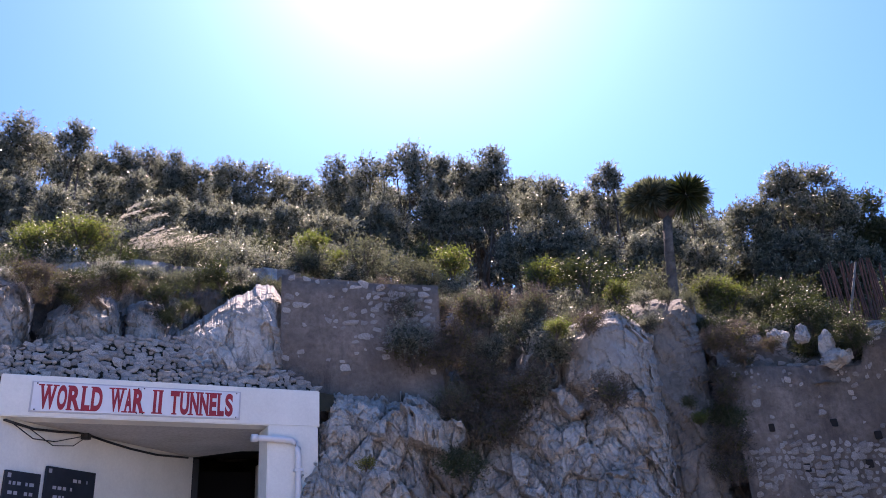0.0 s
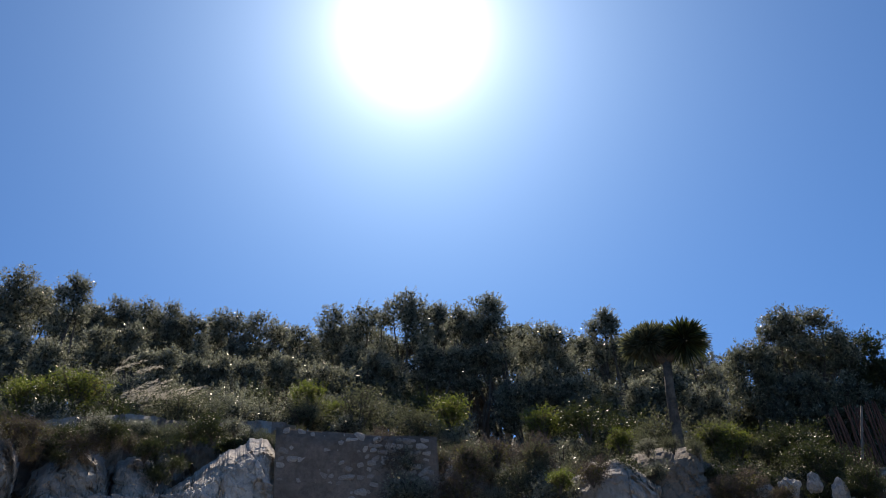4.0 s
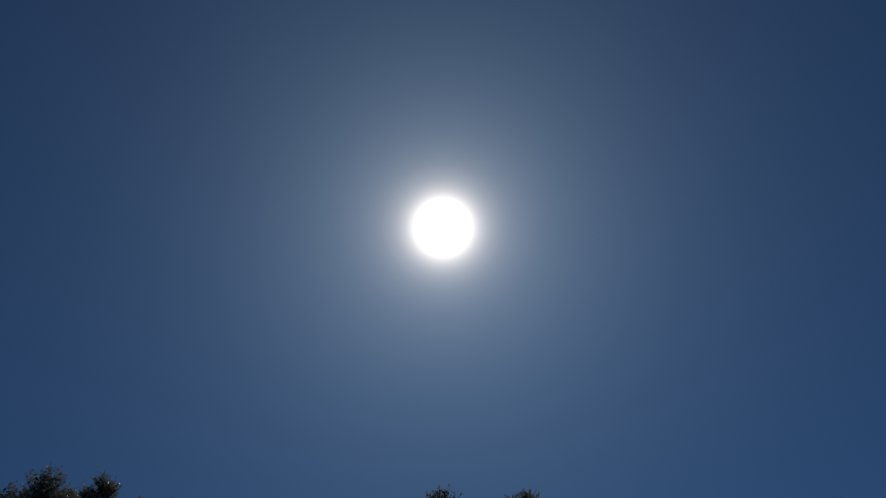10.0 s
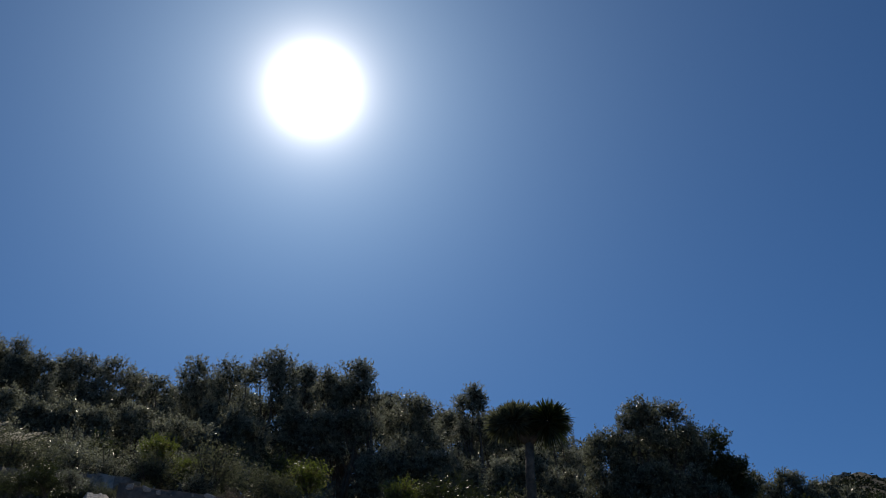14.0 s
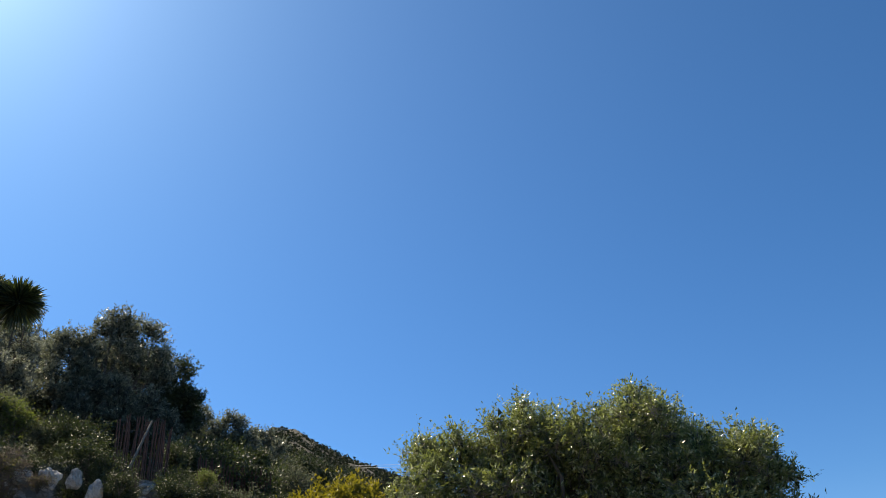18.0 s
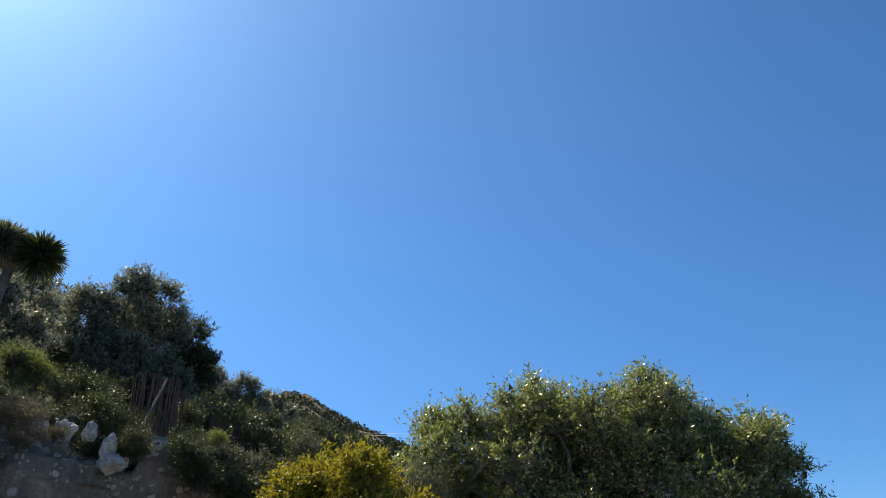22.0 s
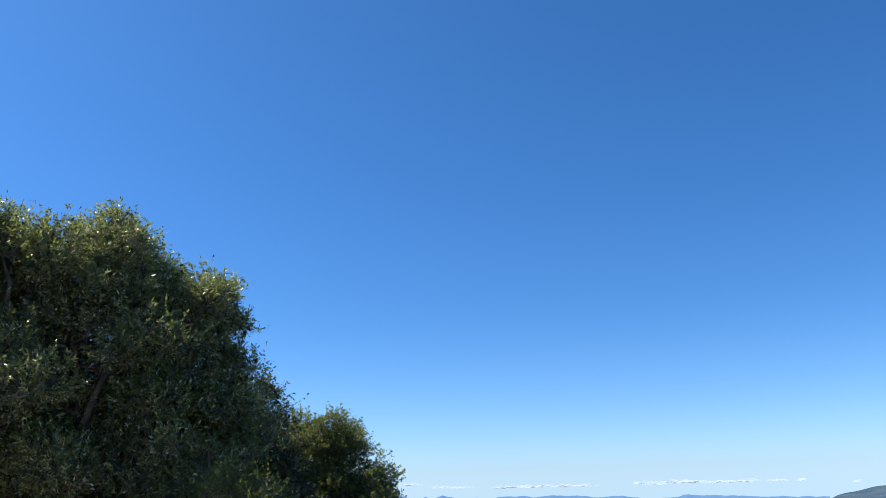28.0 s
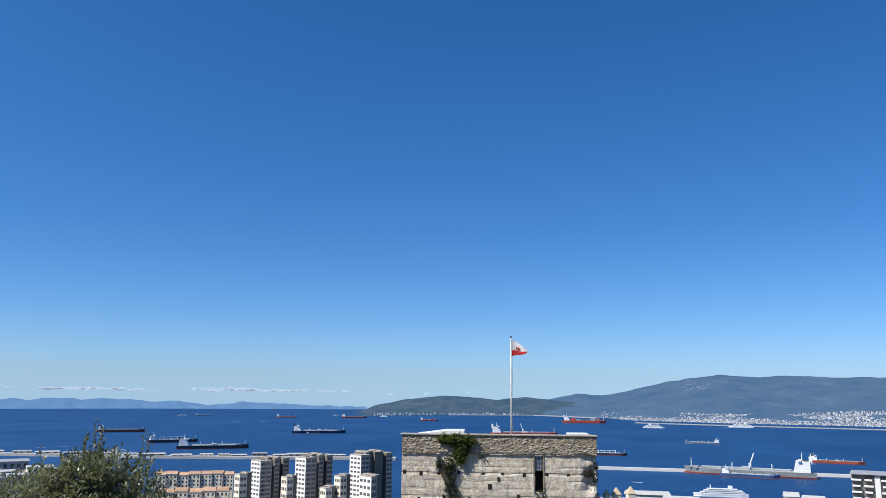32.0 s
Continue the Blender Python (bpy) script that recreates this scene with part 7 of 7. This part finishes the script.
# ivy spilling over the parapet, and the dark growth below it
ivy = crown(71, [(TW * 0.285, -0.25, -0.45, 1.1, 0.2, 0.4), (TW * 0.23, -0.25, -0.3, 0.7, 0.2, 0.3), (TW * 0.315, -0.2, -1.1, 0.6, 0.2, 0.7), (TW * 0.30, -0.2, -1.9, 0.45, 0.2, 0.7), (TW * 0.35, -0.22, -0.5, 0.6, 0.18, 0.35)], 900, 8, 0.16, 0.12, 150, 0.3, -0.6)
put("ivy", quads("ivy", ivy), M_BRIGHT, tower, "green ivy hanging over the parapet")
dark = crown(72, [(TW * 0.245, -0.1, -2.9, 0.55, 0.3, 0.9), (TW * 0.25, -0.05, -4.2, 0.55, 0.25, 1.3), (TW * 0.255, -0.05, -5.8, 0.6, 0.25, 1.5), (TW * 0.28, -0.05, -7.2, 0.75, 0.25, 1.5), (TW * 0.2, 0, -2.6, 0.3, 0.15, 0.7), (TW * 0.72, 0.2, -6.0, 0.5, 0.3, 0.9), (TW * 0.985, 0.5, -3.4, 0.4, 0.3, 1.2), (TW * 0.41, 0.0, -1.95, 0.3, 0.15, 0.25), (TW * 0.985, 0.5, -6.4, 0.4, 0.3, 1.5)], 1100, 8, 0.15, 0.1, 250, 0.25, -0.6)
put("creeper", quads("creeper", dark), M_DARK, tower, "dark withered creeper on the tower face")
bm = bmesh.new()
for k in range(7):
    tube(bm, [(TW * 0.17 + k * 0.25, -0.05, -2.4 - 0.2 * k), (TW * 0.2 + k * 0.15, -0.1, -3.6), (TW * 0.25, -0.1, -5.5 - 0.3 * k)], [0.03, 0.05, 0.07], 5)
part("creeper_stem", bm, M_BARK, tower)
# roof huts and a white edge
hut = thing("roof_hut", "low white sloping roof hut on the tower top", "hut", tower.matrix_basis @ Vector((TW * 0.235, 3.0, -1.3)), t_turn)
bm = bmesh.new()
prism(bm, [(-3.4, 0), (-0.3, 0), (1.55, 0), (1.55, 4), (-0.3, 4), (-3.4, 4)], 0, 1.5)
for v in bm.verts:
    if v.co.z > 0.2 and v.co.x < -2:
        v.co.z -= 0.4
part("body", bm, M_SHIP, hut)
hut2 = thing("roof_hatch", "flat white roof hatch on the tower top", "hatch", tower.matrix_basis @ Vector((TW * 0.94, 2.0, -1.3)), t_turn)
part("cover", boxes(((-1.3, 0, 0), (0.7, 2.5, 1.4)), bevel=0.03), M_SHIP, hut2)
# flagpole and flag
pole = thing("flagpole", "tall white flagpole with a white and red flag", "flagpole", tower.matrix_basis @ Vector((TW * 0.569, 1.2, -1.3)), t_turn)
bm = bmesh.new()
tube(bm, [(0, 0, 0), (0, 0, 5), (0, 0, 10.9)], [0.11, 0.085, 0.05], 10)
part("pole", bm, M_SHIP, pole, smooth=True)
bm = bmesh.new()
bmesh.ops.create_uvsphere(bm, u_segments=10, v_segments=6, radius=0.1, matrix=Matrix.Translation((0, 0, 10.95)))
part("finial", bm, M_IRON, pole, smooth=True)
bm = bmesh.new()
tube(bm, [(0.1, 0, 0.5), (0.16, 0, 4.5), (0.08, 0, 10.7)], 0.012, 4)
part("halyard", bm, M_CABLE, pole)


def flag_point(u, v):
    """The waving cloth: u along the fly, v up the hoist."""
    return Vector((0.06 + 1.55 * u, 0.24 * math.sin(5 * u + 1.5 * v) * u, 9.0 + 0.3 * u + 1.72 * (1 - 0.72 * u) * v + 0.04 * math.sin(7 * u)))


def cloth(v0, v1):
    bm = bmesh.new()
    grid = [[bm.verts.new(flag_point(i / 14, v0 + (v1 - v0) * j / 6)) for j in range(7)] for i in range(15)]
    for i in range(14):
        for j in range(6):
            bm.faces.new((grid[i][j], grid[i + 1][j], grid[i + 1][j + 1], grid[i][j + 1]))
    return bm


part("white_field", cloth(0.36, 1.0), plain("white_cloth", (0.8, 0.8, 0.8), 0.8), pole, smooth=True)
part("red_band", cloth(0.0, 0.36), plain("red_cloth", (0.62, 0.03, 0.03), 0.8), pole, smooth=True)
bm = bmesh.new()
for u0, u1, v0, v1 in ((0.3, 0.56, 0.42, 0.54), (0.3, 0.37, 0.54, 0.63), (0.4, 0.47, 0.54, 0.68), (0.49, 0.56, 0.54, 0.63)):
    q = [flag_point(u, v) + Vector((0, -0.02, 0)) for u, v in ((u0, v0), (u1, v0), (u1, v1), (u0, v1))]
    bm.faces.new([bm.verts.new(p) for p in q])
    bm.faces.new([bm.verts.new(p + Vector((0, 0.04, 0))) for p in q])
part("emblem", bm, M_HULL["red"], pole, "plain red castle-like shape")
# ochre turret roofs beside the tower
for az, el, d, s in ((-128.9, -6.55, 88, 0.6), (-129.55, -6.5, 90, 0.8), (-130.5, -6.42, 92, 0.85)):
    p = spot(az, el, d)
    t = thing("turret", "small ochre turret with a pointed tiled cap", "turret", p, t_turn + 10, "turrets beside the tower")
    part("drum", boxes(((-s / 2, -s / 2, -8), (s / 2, s / 2, -0.5)), bevel=0.04), M_CREAM, t)
    bm = bmesh.new()
    bmesh.ops.create_cone(bm, cap_ends=True, segments=4, radius1=s * 0.78, radius2=0.03, depth=s * 0.9, matrix=Matrix.Translation((0, 0, s * 0.45 - 0.5)) @ pose(0, 0, 0, 0, 0, 45))
    part("cap", bm, plain("ochre_cap", (0.62, 0.5, 0.34), 0.9), t)


# -- apartment towers --
def windows_on(bm, x0, x1, y, z0, z1, floors, cols, axis, ww=0.42, hh=0.34, out=0.12):
    for f in range(floors):
        zc = z0 + (z1 - z0) * (f + 0.5) / floors
        h = (z1 - z0) / floors * hh / 2
        for c in range(cols):
            xc = x0 + (x1 - x0) * (c + 0.5) / cols
            w = abs(x1 - x0) / cols * ww / 2
            if axis == "x":
                box(bm, (xc - w, y, zc - h), (xc + w, y + out, zc + h))
            else:
                box(bm, (y, xc - w, zc - h), (y + out, xc + w, zc + h))


M_PANE = plain("grey_window", (0.12, 0.12, 0.125), 0.25, spec=0.6)
M_APT = surface("white_concrete", (0.78, 0.75, 0.7), (0.86, 0.84, 0.79), 0.15, 0.85, 0.2, 0.03, 1.2, spread=0.0, grain=0.94)
M_APT3 = surface("shade_beige_concrete", (0.36, 0.32, 0.27), (0.48, 0.43, 0.365), 0.15, 0.85, 0.2, 0.03, 1.2, spread=0.0, grain=0.9)
M_APT2 = surface("shade_grey_concrete", (0.17, 0.15, 0.125), (0.25, 0.22, 0.185), 0.15, 0.85, 0.2, 0.03, 1.2, spread=0.0)


def apartment(az0, az1, el, d, floors, slabs, label, turn=106, white=None, deep=13):
    """A stepped tower of slabs; local +y faces the lookout, +x is to its left. Fronts and recesses are toned darker for
    shade.
    """
    c = spot((az0 + az1) / 2 - 0.25, el, d)
    W = d * math.radians(abs(az1 - az0)) * 0.94
    base = ground_z(c.x, c.y)
    H = c.z - base
    t = thing("apartment_tower", label, "apartment building", (c.x, c.y, base), turn, "apartment towers by the harbour")
    for k, (u0, u1, y0, dz, grey) in enumerate(slabs):
        x0, x1 = W / 2 - W * u1, W / 2 - W * u0
        top = H + dz
        white = white or M_APT
        bm = boxes(((x0, y0 - deep, -3), (x1, y0, top)))
        # light painted by facing: white sunlit side, beige fronts, dark recessed slabs
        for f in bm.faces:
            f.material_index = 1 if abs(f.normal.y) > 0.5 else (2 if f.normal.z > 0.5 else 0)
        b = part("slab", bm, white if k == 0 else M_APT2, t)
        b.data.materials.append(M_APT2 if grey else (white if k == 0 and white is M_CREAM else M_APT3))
        b.data.materials.append(M_SHED2)
        part("parapet", boxes(((x0 - 0.15, y0 - deep - 0.15, top), (x1 + 0.15, y0 + 0.15, top + 0.5)), bevel=0.05), M_APT3, b)
        part("plant_room", boxes(((x0 + (x1 - x0) * 0.25, y0 - deep * 0.7, top), (x0 + (x1 - x0) * 0.6, y0 - deep * 0.4, top + 0.9))), M_APT2, b)
        n = max(1, int((x1 - x0) / 3.2))
        bm = bmesh.new()
        if grey:
            bm.free()
            continue
        windows_on(bm, x0 + 0.4, x1 - 0.4, y0, 1, top - 0.6, floors, max(2, n), "x", 0.74, 0.46)
        if k == 0:
            windows_on(bm, y0 - deep + 0.6, y0 - 0.6, x1, 1, top - 0.6, floors, 3, "y", 0.66, 0.42)
        tagged(part("window", bm, M_PANE, b), kind="stuff")
        bm = bmesh.new()
        for f in range(floors):
            z = 1 + (top - 1.6) * f / floors
            box(bm, (x0 + 0.1, y0, z - 0.12), (x1 - 0.1, y0 + 0.3, z + 0.12))
        tagged(part("floor_ledge", bm, M_APT, b), kind="stuff")
    return t


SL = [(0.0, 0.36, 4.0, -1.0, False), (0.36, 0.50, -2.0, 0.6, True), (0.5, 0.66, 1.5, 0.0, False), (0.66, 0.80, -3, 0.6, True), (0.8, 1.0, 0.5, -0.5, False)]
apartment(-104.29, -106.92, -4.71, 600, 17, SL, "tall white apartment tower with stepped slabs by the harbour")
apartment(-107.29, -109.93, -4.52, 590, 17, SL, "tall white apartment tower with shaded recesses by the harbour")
apartment(-110.98, -114.26, -4.37, 580, 18, [(0.0, 0.24, 3.5, -0.6, False), (0.24, 0.34, -1, 0.8, False), (0.34, 0.5, -3, 1.0, True), (0.5, 0.74, -1.0, 0.6, True), (0.74, 0.82, -4, 1.0, True), (0.82, 1.0, 0.0, -0.4, False)], "broad tall apartment tower of white and shade-grey slabs")
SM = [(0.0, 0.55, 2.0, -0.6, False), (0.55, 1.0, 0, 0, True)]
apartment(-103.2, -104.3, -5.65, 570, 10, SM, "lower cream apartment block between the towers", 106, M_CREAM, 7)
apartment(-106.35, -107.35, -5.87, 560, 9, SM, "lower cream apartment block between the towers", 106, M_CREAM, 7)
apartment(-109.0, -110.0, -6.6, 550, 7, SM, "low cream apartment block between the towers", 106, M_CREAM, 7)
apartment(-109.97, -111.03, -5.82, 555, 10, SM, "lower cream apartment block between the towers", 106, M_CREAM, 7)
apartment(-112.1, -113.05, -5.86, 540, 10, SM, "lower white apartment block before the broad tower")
# modern block with white balconies
c = spot(-146.6, -4.83, 420)
base = ground_z(c.x, c.y)
H = c.z - base
modern = thing("balcony_block", "modern white apartment block with stacked balconies over shade-toned recesses", "apartment building", (c.x, c.y, base), -146.6)
# dark body colour paints the shade in the balcony recesses
part("body", boxes(((-18, 0, -3), (18, 16, H - 0.8))), plain("recess_shade_grey", (0.16, 0.165, 0.17), 0.8, scale=0.2), modern)
part("roof_slab", boxes(((-18.6, -2.2, H - 0.5), (18.6, 16.4, H)), bevel=0.1), M_SHED2, modern)
part("stair_core", boxes(((-8.6, -1.2, -3), (-6.4, 0.02, H - 0.8))), M_APT, modern)
for f in range(12):
    z = H - 3.2 - f * 2.7
    for x0, x1 in ((-18.2, -14.0), (-13.2, -9.2), (-6.0, -1.2), (-0.4, 4.2), (5.0, 10.5), (11.2, 18.2)):
        k = 0.5 if (f + int(x0)) % 2 else 0.0
        part("balcony", boxes(((x0 + k, -2.0, z), (x1 - k, -0.004, z + 0.7)), bevel=0.05), M_APT, modern)
        part("opening", boxes(((x0 + 0.6, -0.06, z + 0.75), (x1 - 0.6, -0.003, z + 2.4))), M_PANE, modern)

# -- cream houses under terracotta roofs --
rnd = random.Random(14)
for d, el, a0, a1 in ((670, -5.62, -98.6, -103.6), (560, -6.7, -99.0, -102.9), (540, -7.6, -98.5, -103.2)):
    az = a0
    while az > a1:
        w = rnd.uniform(7.5, 9.5)
        p = spot(az, el + rnd.uniform(-0.06, 0.06), d)
        base = ground_z(p.x, p.y)
        h = p.z - base
        t = gabled("terraced_house", "cream rendered house with a terracotta hipped roof", (p.x, p.y, base), az + 172, w, 10, h, M_CREAM, M_TILE, "house", 0.2, "terracotta-roofed houses", 0)
        for k in range(3):
            for f in range(4):
                z = h - 2.2 - f * 2.9
                part("window", boxes(((-w / 2 + w * (k + 0.5) / 3 - 0.5, 5.0, z - 0.75), (-w / 2 + w * (k + 0.5) / 3 + 0.5, 5.08, z + 0.75))), M_GLASS, t)
        az -= math.degrees(w * 1.02 / d)

# -- low town below: flat white and grey roofs --
for k in range(34):
    az = rnd.uniform(-127, -146) if k < 20 else rnd.uniform(-114.5, -96)
    d = rnd.uniform(300, 560) if k < 20 else rnd.uniform(420, 520)
    el = rnd.uniform(-6.9, -7.6) if k < 20 else rnd.uniform(-7.5, -8.2)
    p = spot(az, el, d)
    base = ground_z(p.x, p.y)
    if p.z - base < 3:
        continue
    w = rnd.uniform(10, 20)
    gabled("town_house", "flat-roofed pale town building below the lookout", (p.x, p.y, base), az + 180 + rnd.uniform(-15, 15), w, rnd.uniform(8, 14), p.z - base, rnd.choice((M_APT, M_CREAM, M_SHED)), rnd.choice((M_SHED, M_SHED2, M_TILE)), "house", 0.05, "town buildings", 4)
# white liner at the quay and marquee roofs
ship(-136.3, 950, 58, "ferry", "white", 1, 6)
for az, el, d, w in ((-131.6, -6.5, 520, 26), (-133.8, -6.75, 500, 20), (-140.6, -6.15, 430, 7), (-141.9, -6.3, 430, 10), (-143.2, -6.5, 440, 9)):
    p = spot(az, el, d)
    base = ground_z(p.x, p.y)
    gabled("white_hall", "white-roofed hall near the waterfront", (p.x, p.y, base), az + 180, w, 9, p.z - base - 2, M_SHED, M_SHED, "hall", 0.2, "white halls by the waterfront", 4)

# -- the port on the far side --
qbm = bmesh.new()
prism(qbm, [plan_spot(-82.0, 880), plan_spot(-82.0, 1640), plan_spot(-84.6, 1610), plan_spot(-84.9, 1400), plan_spot(-90.4, 1310), plan_spot(-92.5, 1250), plan_spot(-93.0, 880)], SEA - 3, -108)
solid("quay", qbm, plain("grey_quay", (0.17, 0.165, 0.155), 0.9, scale=0.03, contrast=0.4), "flat concrete quay of the port", "quay", "structure")
for az, d, w, dp, h, wall, roof in ((-86.9, 1270, 82, 66, 9, M_SHED2, M_SHED), (-89.7, 1255, 40, 34, 11, M_SHED2, M_SHED2), (-86.4, 1120, 50, 26, 9, M_HULL["blue"], M_TILE), (-89.2, 1150, 30, 24, 7, M_SHED, M_SHED), (-90.2, 1090, 26, 20, 8, M_SHED, M_SHED), (-84.4, 1330, 36, 20, 7, M_SHED, M_SHED), (-84.0, 1480, 50, 18, 6, M_SHED, M_SHED), (-88.0, 1040, 16, 12, 9, M_SHED2, M_SHED), (-89.4, 1020, 14, 10, 12, M_SHED2, M_SHED2), (-86.2, 1010, 12, 10, 10, M_SHED, M_SHED2), (-91.3, 1190, 30, 22, 8, M_CREAM, M_SHED), (-85.0, 1180, 18, 14, 8, M_SHED, M_SHED2)):
    p = spot(az, 0, d)
    gabled("port_warehouse", "long pale port warehouse on the quay", (p.x, p.y, -108), az + 180 + rnd.uniform(-6, 6), w, dp, h, wall, roof, "warehouse", 0.06, "warehouses of the port", 5)
for k in range(90):
    az, d = rnd.uniform(-85, -91), rnd.uniform(960, 1230)
    p = spot(az, 0, d)
    w = rnd.uniform(2.5, 9)
    ob = solid("container", boxes(((-w, -1.2, 0), (w, 1.2, rnd.choice((2.6, 5.2)))), bevel=0.05), rnd.choice((M_SHED, M_SHED2, M_SHED2, M_HULL["blue"], M_CREAM, M_TILE)), "stacked steel container on the port quay", "container", "", "containers on the quay")
    ob.matrix_basis = pose(p.x, p.y, -108, 0, 0, rnd.uniform(0, 180))
for az, d, h, jib in ((-86.85, 1395, 28, 10), (-85.0, 1590, 38, 20), (-84.3, 1600, 26, 12)):
    p = spot(az, 0, d)
    t = thing("harbour_crane", "tall dark harbour crane on the quay", "crane", (p.x, p.y, -108), az, "harbour cranes")
    bm = bmesh.new()
    tube(bm, [(0, 0, 0), (0, 0, h * 0.8)], [1.0, 0.7], 6)
    part("tower", bm, M_HULL["steel"], t)
    bm = bmesh.new()
    tube(bm, [(-2, 0, h * 0.75), (jib, 0, h)], [0.8, 0.35], 5) if jib < 15 else tube(bm, [(3, 0, h * 0.35), (-jib * 0.4, 0, h)], [0.9, 0.4], 5)
    part("jib", bm, M_HULL["steel"], t)
    part("cab", boxes(((-2, -1.5, h * 0.6), (2, 1.5, h * 0.75)), bevel=0.2), M_SHIP, t)
